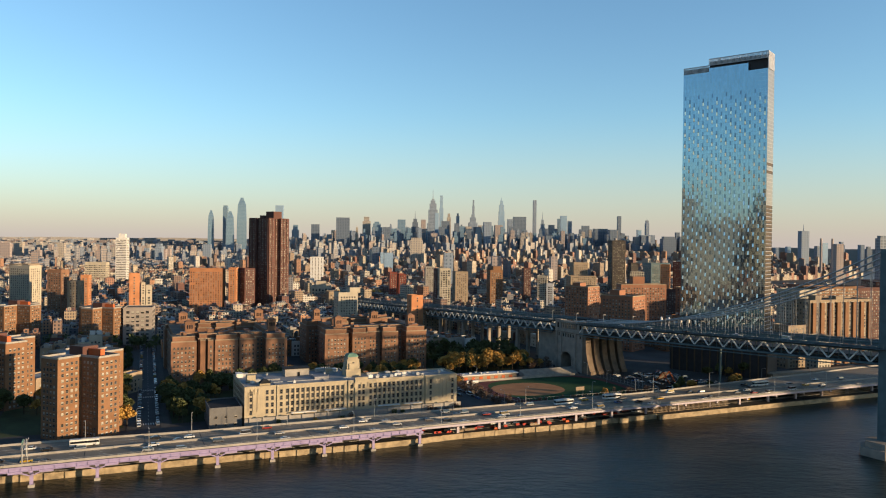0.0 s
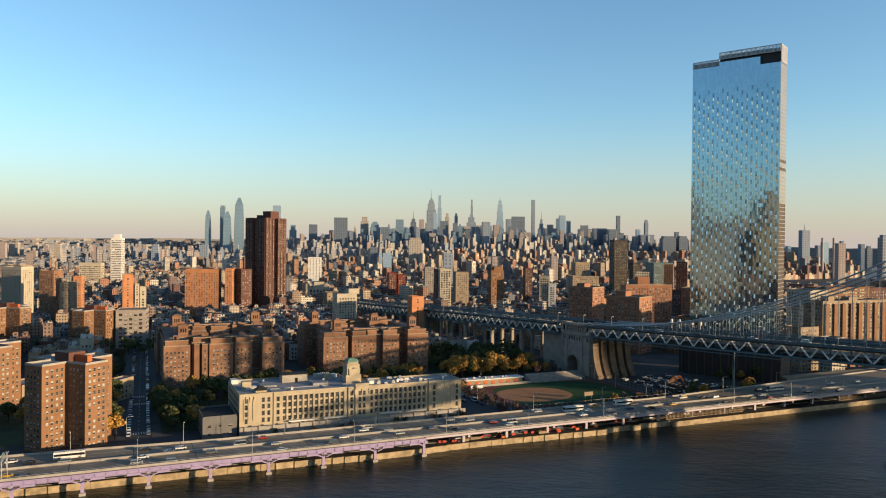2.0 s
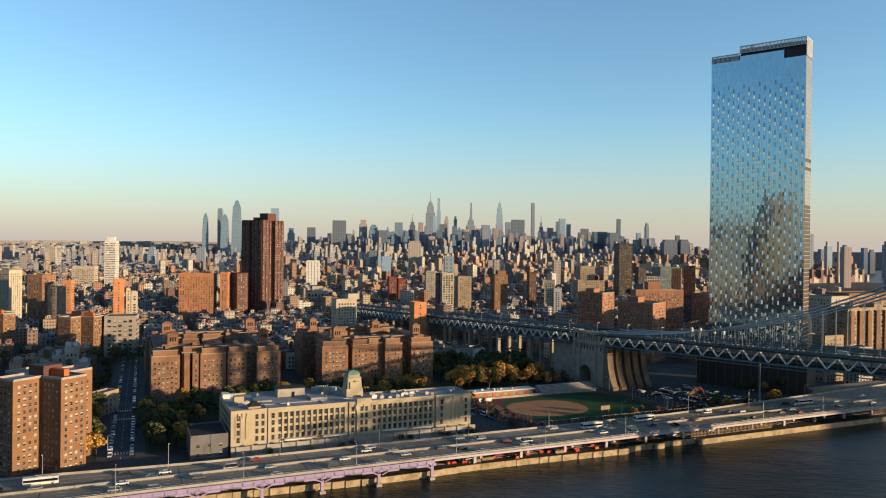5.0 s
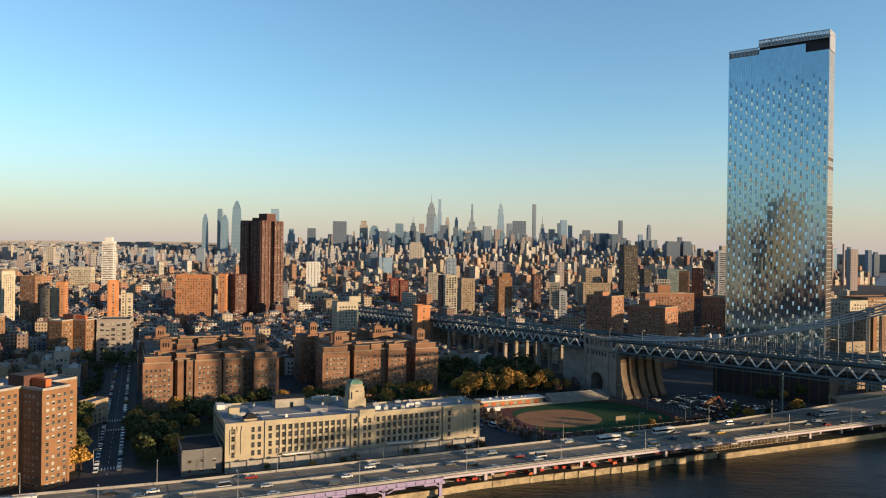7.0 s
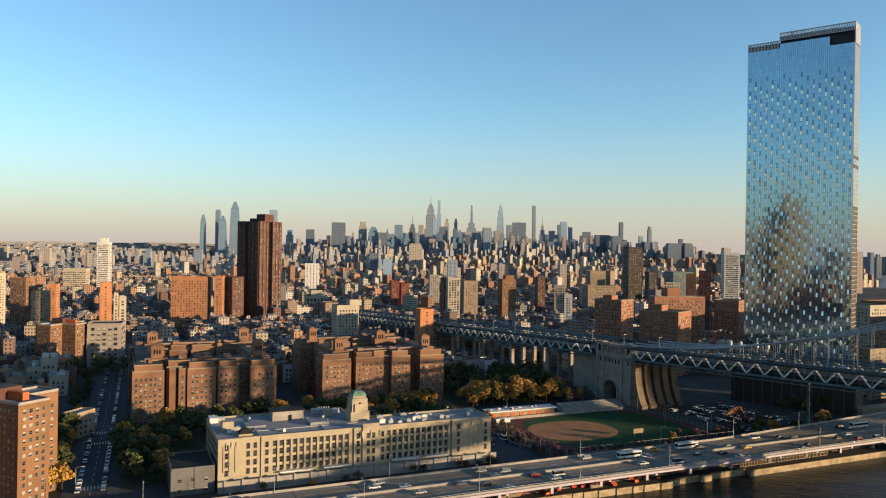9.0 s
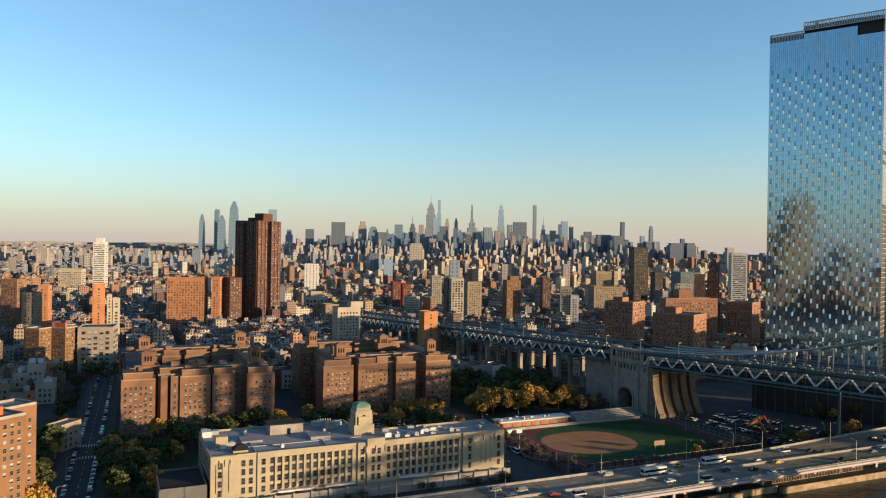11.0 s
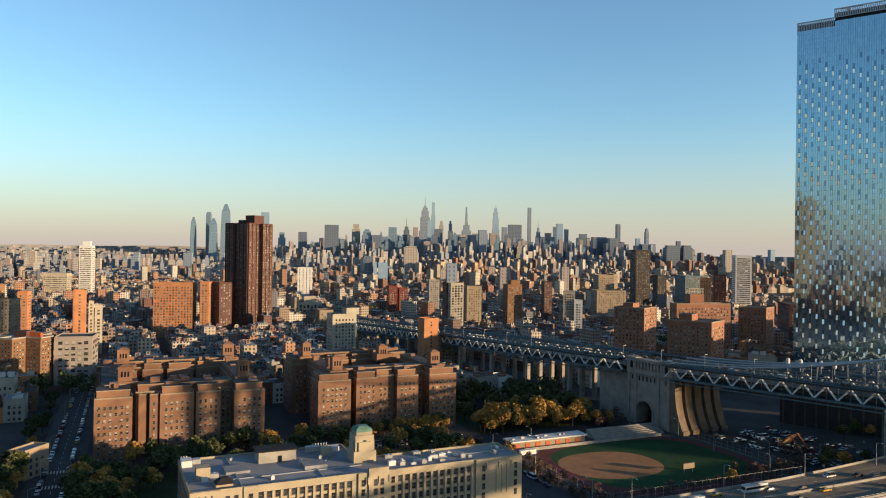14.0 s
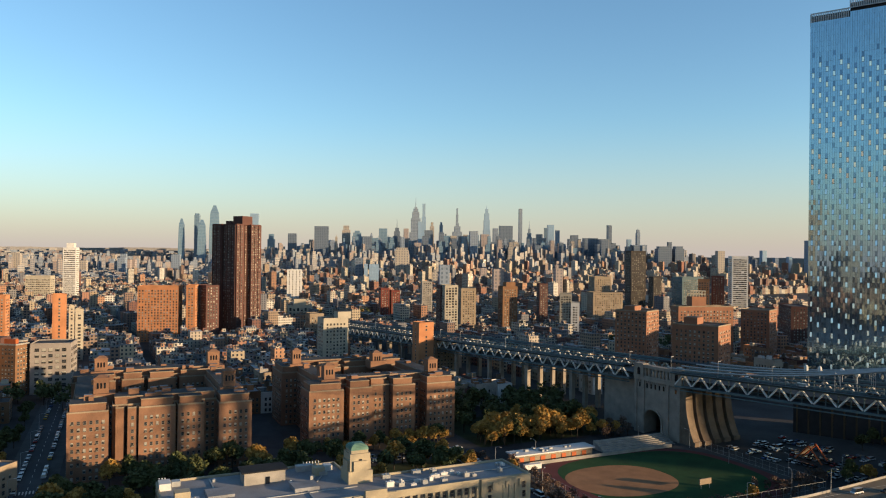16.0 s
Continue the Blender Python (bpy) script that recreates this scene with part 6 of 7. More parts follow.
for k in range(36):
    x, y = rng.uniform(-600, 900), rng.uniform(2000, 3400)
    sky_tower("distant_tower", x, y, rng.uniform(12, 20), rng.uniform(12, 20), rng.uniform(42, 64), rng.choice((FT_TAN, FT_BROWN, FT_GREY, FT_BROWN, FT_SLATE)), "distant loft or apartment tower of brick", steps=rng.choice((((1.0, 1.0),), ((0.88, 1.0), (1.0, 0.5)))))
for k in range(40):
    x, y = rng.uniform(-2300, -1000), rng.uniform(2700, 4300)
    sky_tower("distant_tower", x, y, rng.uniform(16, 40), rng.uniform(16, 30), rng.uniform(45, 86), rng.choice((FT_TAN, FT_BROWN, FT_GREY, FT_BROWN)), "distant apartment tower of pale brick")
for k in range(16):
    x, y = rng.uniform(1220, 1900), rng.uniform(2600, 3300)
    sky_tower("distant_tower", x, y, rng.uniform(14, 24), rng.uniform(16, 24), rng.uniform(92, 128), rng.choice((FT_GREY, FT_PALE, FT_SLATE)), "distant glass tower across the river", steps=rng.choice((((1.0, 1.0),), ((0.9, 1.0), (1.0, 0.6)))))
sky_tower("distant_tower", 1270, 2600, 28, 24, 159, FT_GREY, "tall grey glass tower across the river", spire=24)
sky_tower("distant_tower", 1127, 1900, 20, 20, 134, FT_SLATE, "dark glass tower across the river", steps=((0.95, 1.0), (1.0, 0.7)))
sky_tower("distant_tower", 1070, 2000, 20, 18, 112, FT_BROWN, "orange brick tower under construction")
for x in (1178, 1213):
    m = Mesh()
    m.tube((x, 2300, 3), (x, 2300, 130), 4.5, 3.2, 10)
    thing("chimney", m, FT_BROWN, "tall dark power station chimney", "chimney")
# ridge that closes the horizon, its haze put into a flat grey
hm = Mesh()
rng = random.Random(9)
prev = None
for k in range(241):
    t = radians(-44 + 88 * k / 240)
    h = 110 - 14 * max(0, min(1, (k - 120) / 60)) + 4 * math.sin(k * 0.09 + 1) * max(0, 1 - k / 150) + 2 * math.sin(k * 0.31) + rng.uniform(-0.8, 0.8)
    p = (4840 * math.sin(t), 4840 * math.cos(t), h)
    if prev:
        hm.face([(prev[0], prev[1], 2), (p[0], p[1], 2), p, prev], 0)
        hm.face([prev, p, (p[0] * 1.006, p[1] * 1.006, 2), (prev[0] * 1.006, prev[1] * 1.006, 2)], 0)
    prev = p
thing("backdrop", hm, HILLS, "hazy blue hills on the horizon", "horizon", kind="structure")
# low quarters that climb the far slope in the west, in the haze-tinted palette
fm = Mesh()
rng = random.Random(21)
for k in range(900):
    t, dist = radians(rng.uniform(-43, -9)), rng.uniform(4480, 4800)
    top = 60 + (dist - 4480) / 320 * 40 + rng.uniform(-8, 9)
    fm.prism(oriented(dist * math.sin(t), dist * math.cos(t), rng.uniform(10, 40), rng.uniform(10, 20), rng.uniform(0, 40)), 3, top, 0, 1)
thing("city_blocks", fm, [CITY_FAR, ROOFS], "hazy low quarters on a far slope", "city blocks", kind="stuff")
# glowing sheet that imitates warm morning haze low over the horizon, far behind everything, open towards the sun
HAZE = bpy.data.materials.new("haze_glow_sheet")
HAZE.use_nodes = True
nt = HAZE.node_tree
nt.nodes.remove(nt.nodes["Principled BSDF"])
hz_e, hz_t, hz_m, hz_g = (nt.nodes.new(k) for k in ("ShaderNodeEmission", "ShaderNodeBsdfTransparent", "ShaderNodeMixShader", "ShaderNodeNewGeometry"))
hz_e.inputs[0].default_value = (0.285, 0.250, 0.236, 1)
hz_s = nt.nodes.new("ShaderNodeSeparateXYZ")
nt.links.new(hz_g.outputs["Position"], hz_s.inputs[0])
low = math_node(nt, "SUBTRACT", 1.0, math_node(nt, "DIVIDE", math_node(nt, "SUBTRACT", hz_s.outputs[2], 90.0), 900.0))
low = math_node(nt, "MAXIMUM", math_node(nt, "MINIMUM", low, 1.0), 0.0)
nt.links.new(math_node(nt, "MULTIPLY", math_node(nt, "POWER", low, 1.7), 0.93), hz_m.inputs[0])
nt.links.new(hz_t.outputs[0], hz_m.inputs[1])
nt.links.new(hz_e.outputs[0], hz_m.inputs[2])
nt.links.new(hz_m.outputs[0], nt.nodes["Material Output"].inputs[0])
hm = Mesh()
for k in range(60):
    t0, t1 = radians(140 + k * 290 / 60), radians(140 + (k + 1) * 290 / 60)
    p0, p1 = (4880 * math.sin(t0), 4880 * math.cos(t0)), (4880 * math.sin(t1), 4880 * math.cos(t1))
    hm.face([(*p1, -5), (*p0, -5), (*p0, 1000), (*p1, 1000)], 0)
thing("sky_backdrop", hm, HAZE, "glowing sheet that imitates warm pale morning haze", "sky", kind="structure")
# a far reach of water towards the east
fw = Mesh()
fw.face([(1250, 2300, 4.3), (2900, 2300, 4.3), (3600, 4300, 4.3), (1300, 3400, 4.3)], 0)
thing("far_water", fw, WATER, "far reach of the river", "river", kind="structure")

# ---------------------------------------------------------------- playing field
strip("field_surround", 212, 330, 392, 486, 4.04, PAVE, "paved edge of the playing field", "pavement")


def oval(name, ca, cb, ra, rb_, z, mat, label, category, power=2.0, n=48):
    m = Mesh()
    pts = []
    for k in range(n):
        t = 2 * math.pi * k / n
        c, s = math.cos(t), math.sin(t)
        pts.append(G(ca + ra * math.copysign(abs(c) ** (2 / power), c), cb + rb_ * math.copysign(abs(s) ** (2 / power), s), z))
    m.face(pts, 0)
    return thing(name, m, mat, label, category, kind="structure")


oval("running_track", 273, 436, 51, 42.5, 4.06, TRACK, "dark red running track round the field", "running track", 3.2)
oval("playing_field", 274.5, 437.5, 45, 36.5, 4.075, GRASS, "dark green playing field turf", "playing field", 3.0)
oval("infield", 253.5, 440, 25, 21, 4.09, CLAY, "tan clay baseball infield", "infield", 2.3)
# field house, bleachers and fences
fh = base_empty("field_house", G(244, 481, 4), "low field house with orange doors and a white roof", "field house")
m = Mesh()
m.prism(rect(222, 478, 266, 485), 3.8, 8.0, 0, 0)
part("wall", m, TAN, fh)
m = Mesh()
m.prism(rect(221, 477, 267, 486), 8.0, 8.6, 0, 0)
part("roof", m, WHITE, fh)
for k in range(7):
    m = Mesh()
    m.box(pose(*G(225 + k * 6.0, 477.9, 4.0), 0, 0, 23.5), 2.6, 0.2, 3.0)
    part("door", m, ORANGE, fh, "orange door")
rng = random.Random(61)
for k in range(10):
    m = Mesh()
    m.box(pose(*G(rng.uniform(223, 265), rng.uniform(479, 484), 8.6), 0, 0, 23.5), rng.uniform(0.8, 2), rng.uniform(0.8, 2), rng.uniform(0.5, 1.3))
    part("roof_vent", m, GALV, fh)
bl = base_empty("bleachers", G(297, 483, 4), "pale concrete bleachers beside the field", "bleachers")
for k in range(7):
    m = Mesh()
    m.box(pose(*G(297, 479.0 + k * 1.4, 3.9), 0, 0, 23.5), 46, 1.4, 0.6 + k * 0.6)
    part("step", m, CONCRETE, bl)
m = Mesh()
m.box(pose(*G(268, 474.6, 4.0), 0, 0, 23.5), 92, 0.4, 1.6)
thing("low_wall", m, CONCRETE, "long pale low wall along the field", "wall")


def fence(a0, b0, a1, b1, h, z=4.0, mat=None, label="tall chain-link fence with thin steel posts", gap=4.0):
    e = base_empty("fence", G((a0 + a1) / 2, (b0 + b1) / 2, z), label, "fence", "field fences")
    L = math.hypot(a1 - a0, b1 - b0)
    n = max(2, int(L / gap))
    for k in range(n + 1):
        t = k / n
        m = Mesh()
        p = G(a0 + (a1 - a0) * t, b0 + (b1 - b0) * t, z)
        m.tube(p, p + Vector((0, 0, h)), 0.06, n=5)
        part("post", m, mat or GALV, e)
    m = Mesh()
    for zz in (0.2, h * 0.5, h):
        m.beam(G(a0, b0, z + zz), G(a1, b1, z + zz), 0.06)
    part("rail", m, mat or GALV, e)
    return e


fence(219, 393, 219, 474, 4)
fence(219, 393, 322, 391, 5)
fence(327, 396, 327, 476, 4)
# scoreboard and backstop
m = Mesh()
m.box(pose(*G(279, 416, 6.0), 0, 0, 23.5), 6.5, 0.5, 2.4)
sb = thing("scoreboard", m, TAN, "small pale scoreboard on two posts", "scoreboard")
for da in (-2.4, 2.4):
    m = Mesh()
    m.tube(G(279 + da, 416, 4), G(279 + da, 416, 6), 0.12, n=6)
    part("post", m, GALV, sb)
m = Mesh()
m.box(pose(*G(226, 470, 4.0), 0, 0, 23.5), 9, 2.0, 2.3)
thing("dugout", m, WHITE, "small white dugout beside the infield", "dugout")
# orange-framed shelter on the plaza
sh = base_empty("shelter", (160, 536, 4), "open shelter with an orange triangular frame", "shelter")
for off in (-3.0, 3.0):
    m = Mesh()
    c = Vector((160, 536, 4)) + bv * off
    apex = c + Vector((0, 0, 7.5))
    m.beam(c - be * 7, apex, 0.6)
    m.beam(c + be * 7, apex, 0.6)
    part("frame", m, ORANGE, sh)
m = Mesh()
c = Vector((160, 536, 4))
m.face([c - be * 6 - bv * 3 + Vector((0, 0, 1.4)), c + bv * 3 - be * 6 + Vector((0, 0, 1.4)), c + bv * 3 + Vector((0, 0, 7.3)), c - bv * 3 + Vector((0, 0, 7.3))], 0)
part("roof", m, TAN, sh)

# ---------------------------------------------------------------- trees


def leaf_cloud(mesh, rng, centres, per, size, mat):
    """Small tilted leaf clumps scattered through lobes, thinner inside, ragged outside."""
    for cx, cy, cz, r in centres:
        for _ in range(per):
            u, t, rad = rng.uniform(-0.75, 1), rng.uniform(0, 2 * math.pi), r * (0.55 + 0.6 * rng.random() ** 0.6)
            w = math.sqrt(max(0, 1 - u * u))
            p = Vector((cx + rad * w * math.cos(t), cy + rad * w * math.sin(t), cz + rad * u * 0.85))
            s = size * rng.uniform(0.5, 1.3)
            rot = Euler((rng.uniform(-1.1, 1.1), rng.uniform(-1.1, 1.1), rng.uniform(0, 6.28))).to_matrix()
            mesh.face([p + rot @ Vector(q) for q in ((-s, -s * 0.6, 0), (s * 0.2, -s, 0.1 * s), (s, s * 0.3, 0), (-s * 0.3, s, 0.12 * s))], mat)


KIDS = {}


def tree_kind(seed, height, leaves, per, size, lobes):
    rng = random.Random(seed)
    e = base_empty("tree", (0, 0, 0), "", "tree", "street and park trees")
    m = Mesh()
    th = height * 0.38
    m.tube((0, 0, -0.3), (rng.uniform(-0.2, 0.2), rng.uniform(-0.2, 0.2), th), 0.28, 0.17, 7)
    cs = []
    for k in range(lobes):
        t = 2 * math.pi * k / lobes + rng.uniform(-0.4, 0.4)
        d = height * rng.uniform(0.12, 0.24)
        z = height * rng.uniform(0.5, 0.8)
        c = (d * math.cos(t), d * math.sin(t), z)
        m.tube((0, 0, th * rng.uniform(0.7, 1)), c, 0.13, 0.04, 5)
        cs.append((*c, height * rng.uniform(0.15, 0.22)))
    cs.append((rng.uniform(-0.5, 0.5), rng.uniform(-0.5, 0.5), height * 0.83, height * 0.17))
    trunk = part("trunk", m, BARK, e)
    m = Mesh()
    leaf_cloud(m, rng, cs, per, size, 0)
    KIDS[e.name] = [trunk, part("crown", m, leaves, e)]
    return e


KINDS = {"green": [tree_kind(s, h, LEAF, 95, 0.62, 7) for s, h in ((1, 10), (2, 12), (3, 9))],
         "yellow": [tree_kind(s, h, LEAF_Y, 90, 0.6, 7) for s, h in ((4, 10), (5, 11), (6, 8))],
         "bare": [tree_kind(s, h, LEAF_B, 26, 0.4, 6) for s, h in ((7, 7), (8, 8))]}
TREE_LABEL = {"green": "dark green leafy tree with an uneven crown", "yellow": "yellow-brown autumn tree with a ragged crown", "bare": "nearly bare reddish-brown autumn tree"}
used = set()


def plant(kind, x, y, z, rng, sc=1.0):
    src = rng.choice(KINDS[kind])
    k = sc * rng.uniform(0.8, 1.2)
    m = Matrix.Translation((x, y, z)) @ Matrix.Rotation(rng.uniform(0, 6.28), 4, "Z") @ Matrix.Diagonal((k, k, k * rng.uniform(0.9, 1.15), 1))
    if src.name not in used:
        used.add(src.name)
        src.matrix_basis = m
        return tagged(src, label=TREE_LABEL[kind])
    return tagged(fast_copy(src, KIDS[src.name], m), label=TREE_LABEL[kind])


rng = random.Random(88)


def grove(n, a0, b0, a1, b1, mix, sc=1.0):
    spots = []
    tries = 0
    while len(spots) < n and tries < n * 30:
        tries += 1
        a, b = rng.uniform(a0, a1), rng.uniform(b0, b1)
        if all((a - p) ** 2 + (b - q) ** 2 > 12 for p, q in spots):
            spots.append((a, b))
            p = G(a, b)
            plant(rng.choices(("green", "yellow", "bare"), mix)[0], p.x, p.y, 4.0, rng, sc)


grove(50, 224, 510, 296, 532, (0.12, 0.88, 0), 1.1)
grove(28, 222, 532, 292, 572, (0.9, 0.1, 0), 1.05)
grove(12, 292, 500, 312, 516, (0, 0.1, 0.9))
grove(46, 28, 480, 136, 522, (0.9, 0.1, 0))
grove(20, 140, 476, 198, 503, (0.5, 0.5, 0))
grove(20, 25, 424, 44, 503, (0.5, 0.5, 0))
grove(10, -3, 424, 4, 470, (0.5, 0.5, 0))
grove(12, -62, 470, 2, 505, (0.8, 0.2, 0))
grove(16, 140, 524, 220, 533, (0.4, 0.6, 0), 0.8)
grove(22, 212, 402, 219, 480, (0, 0.1, 0.9), 0.7)
grove(16, 232, 391, 318, 396, (0, 0.2, 0.8), 0.6)
grove(16, 25, 424, 30, 505, (0.85, 0.15, 0), 1.0)
grove(14, -2, 470, 3, 520, (0.9, 0.1, 0), 1.0)
grove(8, 340, 392, 400, 400, (0.6, 0.3, 0.1), 0.8)
grove(8, 400, 420, 470, 440, (0.7, 0.3, 0), 0.9)
grove(14, 0, 520, 8, 700, (0.8, 0.2, 0), 0.8)
grove(12, 222, 600, 300, 640, (0.95, 0.05, 0), 1.1)
grove(10, 226, 580, 262, 600, (0.95, 0.05, 0), 1.1)


def far_wood(n, cx, cy, sx, sy, mat, label, seed):
    """A park's trees seen from far off, joined: trunks and clumps of leaves."""
    rng = random.Random(seed)
    m = Mesh()
    for _ in range(n):
        x, y, h = cx + rng.uniform(-sx, sx), cy + rng.uniform(-sy, sy), rng.uniform(9, 15)
        m.tube((x, y, 3.8), (x, y, 4 + h * 0.5), 0.3, 0.15, 5, mat=1)
        leaf_cloud(m, rng, [(x + rng.uniform(-2, 2), y + rng.uniform(-2, 2), 4 + h * rng.uniform(0.45, 0.8), h * 0.24) for _ in range(4)], 34, 0.9, 0)
    thing("park_trees", m, [mat, BARK], label, "trees", kind="stuff")


far_wood(46, -150, 1290, 100, 60, LEAF, "autumn trees of a far city park", 1)
far_wood(24, -120, 1330, 80, 30, LEAF_Y, "yellowing trees of a far city park", 2)
far_wood(30, 235, 960, 70, 40, LEAF, "dark green trees between apartment slabs", 3)
far_wood(26, -300, 655, 55, 25, LEAF, "dark green trees round apartment towers", 4)
far_wood(16, 220, 780, 36, 20, LEAF, "dark green trees behind the bridge", 5)
far_wood(44, 18, 640, 42, 34, LEAF, "dense dark trees beside the bridge approach", 6)

# ---------------------------------------------------------------- vehicles


def car_kind(paint, long, wide, tall, van):
    e = base_empty("car", (0, 0, 0), "", "car", "cars")
    m = Mesh()
    L, W = long / 2, wide / 2
    prof = [(-L, 0.35), (L, 0.35), (L, 0.75), (L * 0.93, 0.95), (-L * 0.96, 0.98), (-L, 0.8)]
    for k in range(len(prof)):
        (x0, z0), (x1, z1) = prof[k], prof[(k + 1) % len(prof)]
        m.face([(x0, -W, z0), (x1, -W, z1), (x1, W, z1), (x0, W, z0)][::-1], 0)
    m.face([(x, -W, z) for x, z in prof], 0)
    m.face([(x, W, z) for x, z in reversed(prof)], 0)
    kids = [part("body", m, paint, e)]
    m = Mesh()
    c0, c1, c2, c3 = (-L * 0.95, -L * 0.88, L * 0.62, L * 0.8) if van else (-L * 0.8, -L * 0.5, L * 0.22, L * 0.55)
    lo = [(c0, -W * 0.94, 0.95), (c3, -W * 0.94, 0.95), (c3, W * 0.94, 0.95), (c0, W * 0.94, 0.95)]
    hi = [(c1, -W * 0.78, tall), (c2, -W * 0.78, tall), (c2, W * 0.78, tall), (c1, W * 0.78, tall)]
    for k in range(4):
        j = (k + 1) % 4
        m.face([lo[k], lo[j], hi[j], hi[k]], 0)
    kids.append(part("cabin_glass", m, TINTED, e))
    m = Mesh()
    m.face([(x, y, z + 0.01) for x, y, z in hi], 0)
    m.box(Matrix.Translation(((c1 + c2) / 2, 0, tall - 0.02)), c2 - c1, wide * 0.76, 0.06)
    kids.append(part("roof", m, paint, e))
    for sx in (-0.62, 0.64):
        for sy in (-1, 1):
            m = Mesh()
            m.tube((L * sx, sy * (W - 0.18), 0.33), (L * sx, sy * (W + 0.02), 0.33), 0.33, n=10)
            kids.append(part("wheel", m, BLACK, e))
    KIDS[e.name] = kids
    return e


CARS, car_used = [], set()
CAR_NAMES = ["white", "silver", "black", "dark grey", "red", "yellow", "blue"]
for k, pnt in enumerate(CAR_PAINT):
    CARS.append((car_kind(pnt, 4.7, 1.85, 1.45, False), CAR_NAMES[k] + " sedan car with dark windows"))
CARS.append((car_kind(CAR_PAINT[0], 5.6, 2.0, 2.2, True), "white delivery van with dark windows"))
CARS.append((car_kind(CAR_PAINT[3], 4.9, 1.95, 1.75, True), "dark grey sport utility car"))
CARS.append((car_kind(CAR_PAINT[1], 4.9, 1.95, 1.75, True), "silver sport utility car"))
CAR_ODDS = (5, 3, 4, 4, 1, 1, 1, 2, 3, 3)


def put_car(p, deg, rng, which=None):
    k = which if which is not None else rng.choices(range(len(CARS)), CAR_ODDS)[0]
    src, lab = CARS[k]
    m = Matrix.Translation(p) @ Matrix.Rotation(radians(deg), 4, "Z")
    if k not in car_used:
        car_used.add(k)
        src.matrix_basis = m
        return tagged(src, label=lab)
    return tagged(fast_copy(src, KIDS[src.name], m), label=lab)


rng = random.Random(19)
for b, flip in ((351.0, 0), (354.0, 0), (358.0, 0), (361.3, 0), (366.5, 180), (370.0, 180), (374.0, 180)):
    a = -110 + rng.uniform(0, 30)
    while a < 480:
        put_car(G(a, b, HZ + 0.02), 23.5 + flip, rng)
        a += rng.uniform(26, 95)
# parked cars by the kerbs of the streets
for b in np.arange(424, 880, 6.2):
    for off in (9.3, 18.7):
        if rng.random() < 0.78:
            put_car(G(off + (b - 416) / 484 * 14, b, 4.03), 113.5 - 1.6, rng)
for b in np.arange(424, 505, 6.0):
    for off in (200.7, 207.8):
        if rng.random() < 0.85:
            put_car(G(off, b, 4.03), 113.5, rng)
for a in np.arange(140, 215, 5.8):
    if rng.random() < 0.7:
        put_car(G(a, 508, 4.04), 23.5, rng)
    if rng.random() < 0.6:
        put_car(G(a, 515, 4.04), 23.5, rng)
# car park on the plaza under the bridge
for s in np.arange(24, 130, 3.0):
    for v in (14, 20, 32, 38, 52, 58):
        if rng.random() < 0.42:
            put_car(bp(s, v, 4.02), bang + 90, rng)
# traffic on the bridge's upper roadway
for s in np.arange(-300, 200, 34):
    p = bp(s + rng.uniform(-8, 8), rng.choice((-1.8, 1.8)), chord(s) + TH - 0.25)
    put_car(p, bang, rng)
# vehicles kept below the viaduct
for a in np.arange(140, 330, 5.5):
    if rng.random() < 0.6:
        put_car(G(a, rng.choice((363.0, 367.0)), 2.62), 23.5, rng, rng.choice((0, 4, 4, 7, 3)))


def bus(p, deg):
    e = base_empty("bus", (0, 0, 0), "white city bus with a dark window band", "bus", "buses")
    m = Mesh()
    m.box(Matrix.Translation((0, 0, 0.4)), 12, 2.6, 2.8)
    part("body", m, WHITE, e)
    m = Mesh()
    m.box(Matrix.Translation((0, 0, 1.5)), 11.7, 2.64, 0.95)
    m.box(Matrix.Translation((0, 0, 1.4)), 12.04, 2.2, 1.2)
    part("window_band", m, TINTED, e)
    for x in (-3.6, 3.8):
        for y in (-1.15, 1.15):
            m = Mesh()
            m.tube((x, y - 0.15, 0.48), (x, y + 0.2, 0.48), 0.48, n=10)
            part("wheel", m, BLACK, e)
    m = Mesh()
    m.box(Matrix.Translation((1, 0, 3.2)), 5, 1.6, 0.25)
    part("roof_unit", m, GALV, e)
    e.matrix_basis = Matrix.Translation(p) @ Matrix.Rotation(radians(deg), 4, "Z")


for a, b in ((-14, 372.5), (236, 369), (272, 372), (392, 372)):
    bus(G(a, b, HZ + 0.02), 23.5)

# ---------------------------------------------------------------- lamps, gantry, fences by the river


def street_lamp(p, deg, h=10.0, label="tall thin grey street lamp with a curved arm"):
    e = base_empty("street_lamp", (0, 0, 0), label, "street lamp", "street lamps")
    m = Mesh()
    m.tube((0, 0, 0), (0, 0, h), 0.13, 0.08, 6)
    part("pole", m, GALV, e)
    m = Mesh()
    prev = Vector((0, 0, h - 0.05))
    for k in range(1, 5):
        cur = Vector((0, 2.4 * k / 4, h + 0.5 * math.sin(k / 4 * math.pi * 0.5)))
        m.tube(prev, cur, 0.06, n=5)
        prev = cur
    part("arm", m, GALV, e)
    m = Mesh()
    m.box(Matrix.Translation((0, 2.7, h + 0.38)), 0.35, 0.9, 0.16)
    part("lamp_head", m, WHITE, e)
    e.matrix_basis = Matrix.Translation(p) @ Matrix.Rotation(radians(deg), 4, "Z")


for k, a in enumerate(np.arange(-80, 470, 46)):
    street_lamp(G(a, 349.2, HZ), 23.5)
    street_lamp(G(a + 20, 378.2, HZ), 203.5)
for b in np.arange(430, 880, 42):
    street_lamp(G(8.2 + (b - 416) / 484 * 14, b, 4.1), -66.5, 8)
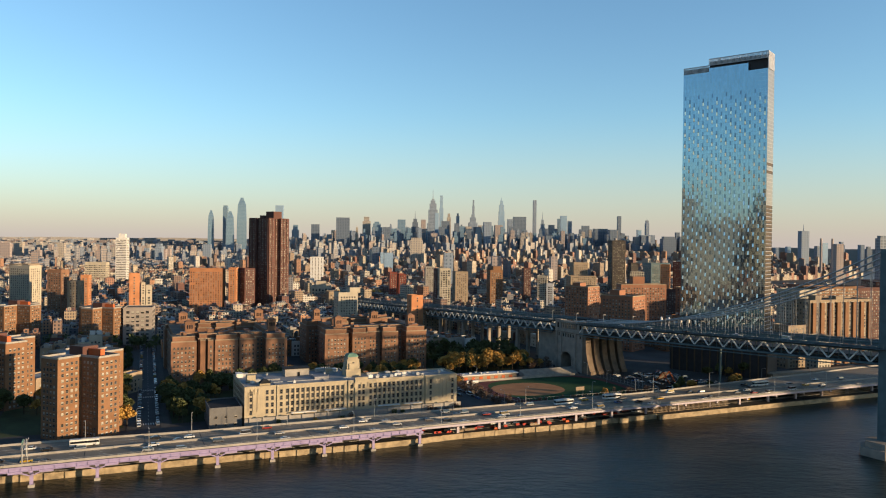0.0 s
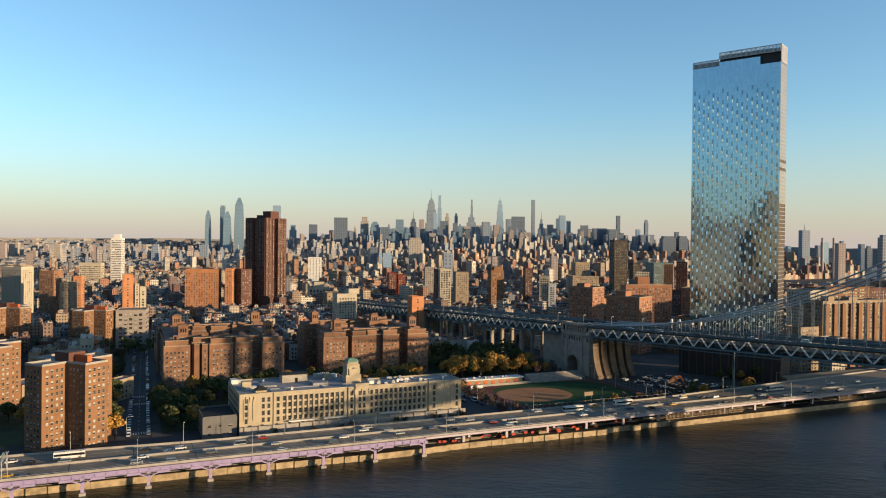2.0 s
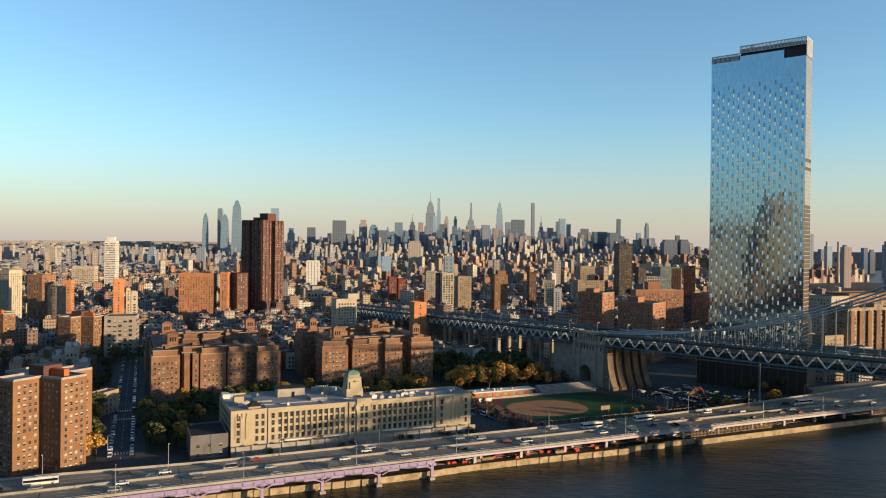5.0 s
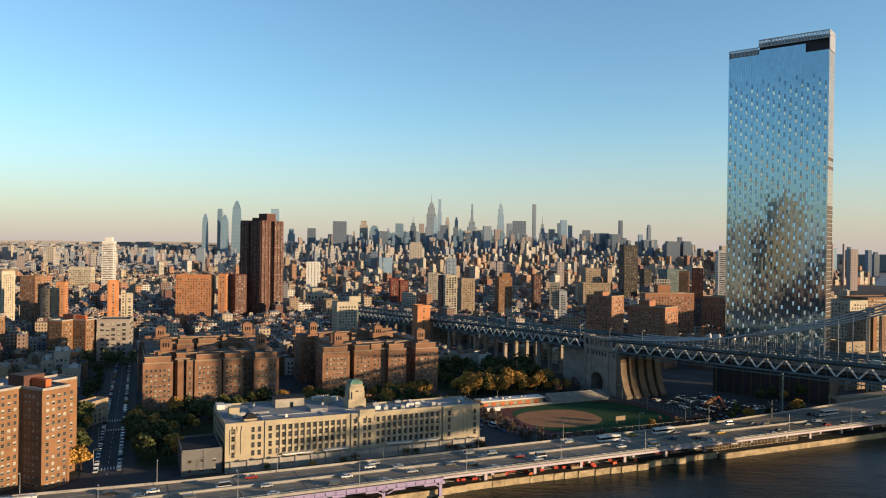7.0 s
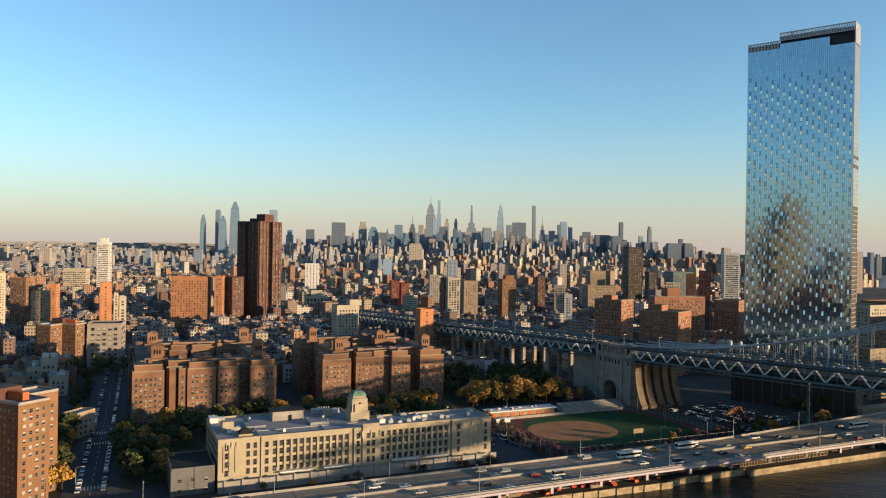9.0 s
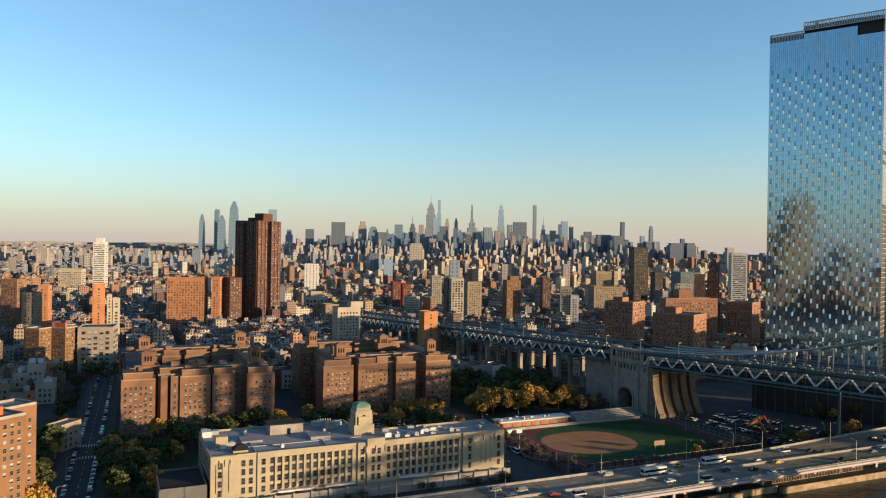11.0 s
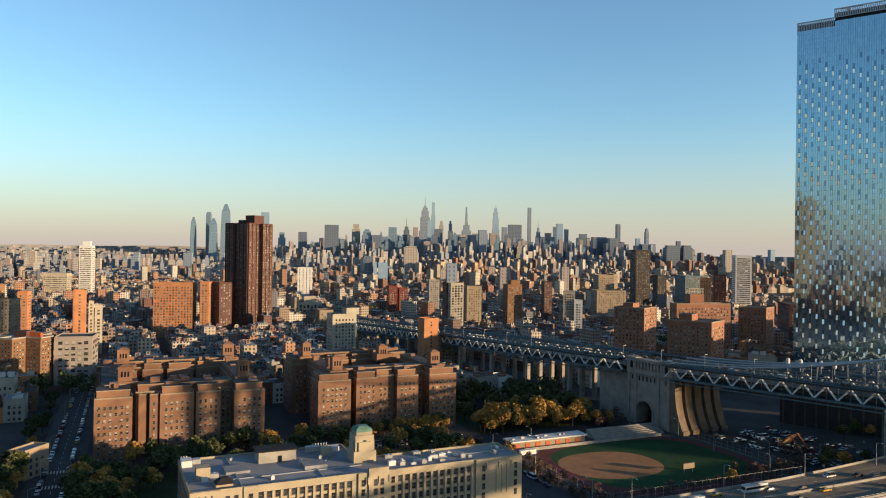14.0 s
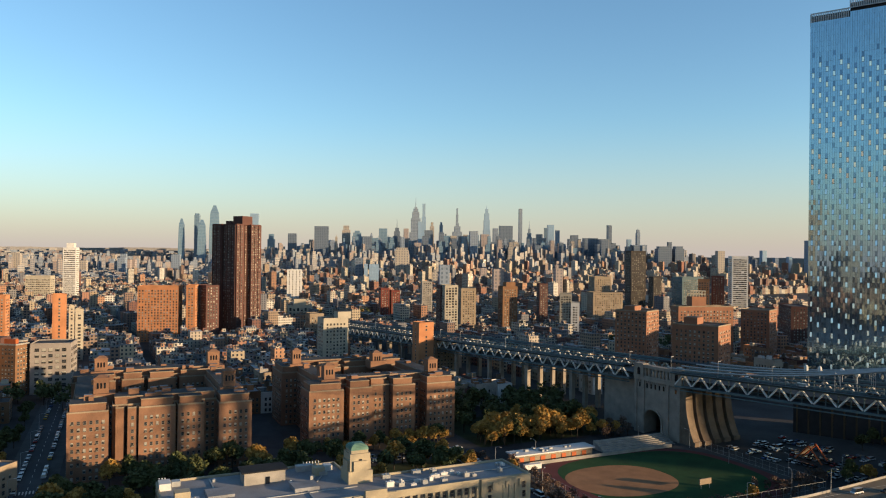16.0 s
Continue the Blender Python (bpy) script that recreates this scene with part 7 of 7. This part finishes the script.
for a, b in ((330, 416), (350, 404), (372, 396), (310, 398), (318, 440), (322, 470), (214, 400), (212, 440), (212, 480), (236, 483), (300, 484)):
    street_lamp(G(a, b, 4.0), rng.uniform(0, 360), 9)
# sign gantry over the highway
ga = base_empty("sign_gantry", G(-36, 352, HZ), "steel sign gantry with a green sign over the highway", "sign gantry")
for b in (348.9, 363.6):
    m = Mesh()
    m.tube(G(-36, b, HZ), G(-36, b, HZ + 7.5), 0.25, n=8)
    part("post", m, GALV, ga)
m = Mesh()
for z in (6.2, 7.4):
    for da in (-0.5, 0.5):
        m.beam(G(-36 + da, 348.9, HZ + z), G(-36 + da, 363.6, HZ + z), 0.14)
for k in range(8):
    b = 348.9 + k * 1.84
    m.beam(G(-36.5, b, HZ + 6.2), G(-36.5, b + 1.84, HZ + 7.4), 0.1)
part("truss", m, GALV, ga)
m = Mesh()
m.box(pose(*G(-36.8, 358, HZ + 5.2), 0, 0, 23.5), 0.15, 6, 3.0)
part("sign", m, COPPER, ga, "green road sign seen edge-on")
# tan lattice screens on the sea wall under the viaduct
for k, a in enumerate(np.arange(296, 480, 11.8)):
    if a > 345 and a < 428:
        continue
    e = base_empty("lattice_screen", G(a, 356.6, 2.7), "tan lattice screen on the sea wall", "screen", "lattice screens")
    m = Mesh()
    m.box(pose(*G(a, 356.6, 6.2), 0, 0, 23.5), 11, 0.15, 0.2)
    m.box(pose(*G(a, 356.6, 2.8), 0, 0, 23.5), 11, 0.15, 0.2)
    part("rail", m, TAN, e)
    for j in range(12):
        m = Mesh()
        m.box(pose(*G(a - 5.4 + j * 0.98, 356.6, 2.75), 0, 0, 23.5), 0.22, 0.14, 3.5)
        part("slat", m, TAN, e)

# works under the viaduct: orange barriers and stacked timber
rng = random.Random(41)
for k in range(26):
    a, bb = rng.uniform(148, 246), rng.uniform(355.5, 361.5)
    if bb < quay(a) + 2.4:
        continue
    m = Mesh()
    m.box(pose(*G(a, bb, 2.6), 0, 0, 23.5 + rng.uniform(-20, 20)), 2.2, 0.55, 0.35)
    m.box(pose(*G(a, bb, 2.9), 0, 0, 23.5 + rng.uniform(-20, 20)), 2.1, 0.28, 0.75)
    thing("traffic_barrier", m, RED if k % 3 else ORANGE, "orange-red plastic traffic barrier on the esplanade", "traffic barrier", "works barriers")
for k in range(5):
    a, bb = rng.uniform(150, 240), rng.uniform(357, 362)
    e = base_empty("timber_stack", G(a, bb, 2.6), "stack of long pale timbers on the esplanade", "timber stack", "timber stacks")
    for r in range(3):
        for c in range(4 - r):
            m = Mesh()
            m.box(pose(*G(a, bb + (c + r * 0.5) * 0.42, 2.6 + r * 0.36), 0, 0, 23.5), 6.0, 0.38, 0.34)
            part("timber", m, TAN, e)

# ---------------------------------------------------------------- water tanks on flat roofs


def water_tank(x, y, z, rng):
    e = base_empty("water_tank", (0, 0, 0), "weathered round timber water tank on steel legs", "water tank", "roof water tanks")
    for sx in (-1, 1):
        for sy in (-1, 1):
            m = Mesh()
            m.tube((sx * 1.1, sy * 1.1, 0), (sx * 1.0, sy * 1.0, 2.6), 0.12, n=5)
            part("leg", m, DARK_METAL, e)
    m = Mesh()
    m.tube((0, 0, 2.6), (0, 0, 6.2), 1.75, 1.65, 14)
    part("tank", m, TANK, e)
    m = Mesh()
    m.tube((0, 0, 6.2), (0, 0, 7.4), 1.9, 0.05, 14)
    part("cap", m, DARK_METAL, e)
    k = rng.uniform(0.8, 1.15)
    e.matrix_basis = Matrix.Translation((x, y, z)) @ Matrix.Diagonal((k, k, k, 1))


rng = random.Random(3)
for x, y, z in TANK_SPOTS[:60]:
    water_tank(x, y, z, rng)

# ---------------------------------------------------------------- shrubs along the school's garden wall and round the playing field
rng = random.Random(88)
for k in range(12):
    a = rng.uniform(80, 190)
    c = G(a - 6, rng.uniform(399.0, 400.5), 4.0)
    m = Mesh()
    m.tube((c.x, c.y, 3.9), (c.x, c.y, 6.0), 0.12, 0.05, 5, mat=1)
    h = rng.uniform(2.2, 4.2)
    leaf_cloud(m, rng, [(c.x + rng.uniform(-1, 1), c.y + rng.uniform(-0.5, 0.5), 4.0 + h * rng.uniform(0.35, 0.8), h * 0.35) for _ in range(5)], 40, 0.28, 0)
    thing("shrub", m, [rng.choice((LEAF, LEAF, LEAF_Y, LEAF_B)), BARK], "low shrub against the school garden wall", "shrub", group="garden shrubs")
m = Mesh()
for k in range(150):
    t = rng.random()
    a, b = rng.choice(((rng.uniform(214, 330), rng.uniform(397, 403)), (rng.uniform(211, 214), rng.uniform(400, 500)), (rng.uniform(300, 345), rng.uniform(402, 412))))
    c = G(a, b, 4)
    h = rng.uniform(1.2, 3.4)
    m.tube((c.x, c.y, 3.9), (c.x, c.y, 4 + h * 0.6), 0.09, 0.04, 4, mat=1)
    leaf_cloud(m, rng, [(c.x + rng.uniform(-0.9, 0.9), c.y + rng.uniform(-0.9, 0.9), 4 + h * rng.uniform(0.4, 0.9), h * 0.35) for _ in range(3)], 22, 0.3, 0)
thing("bare_scrub", m, [LEAF_B, BARK], "pale bare scrub along the playing field fence", "scrub", kind="stuff")
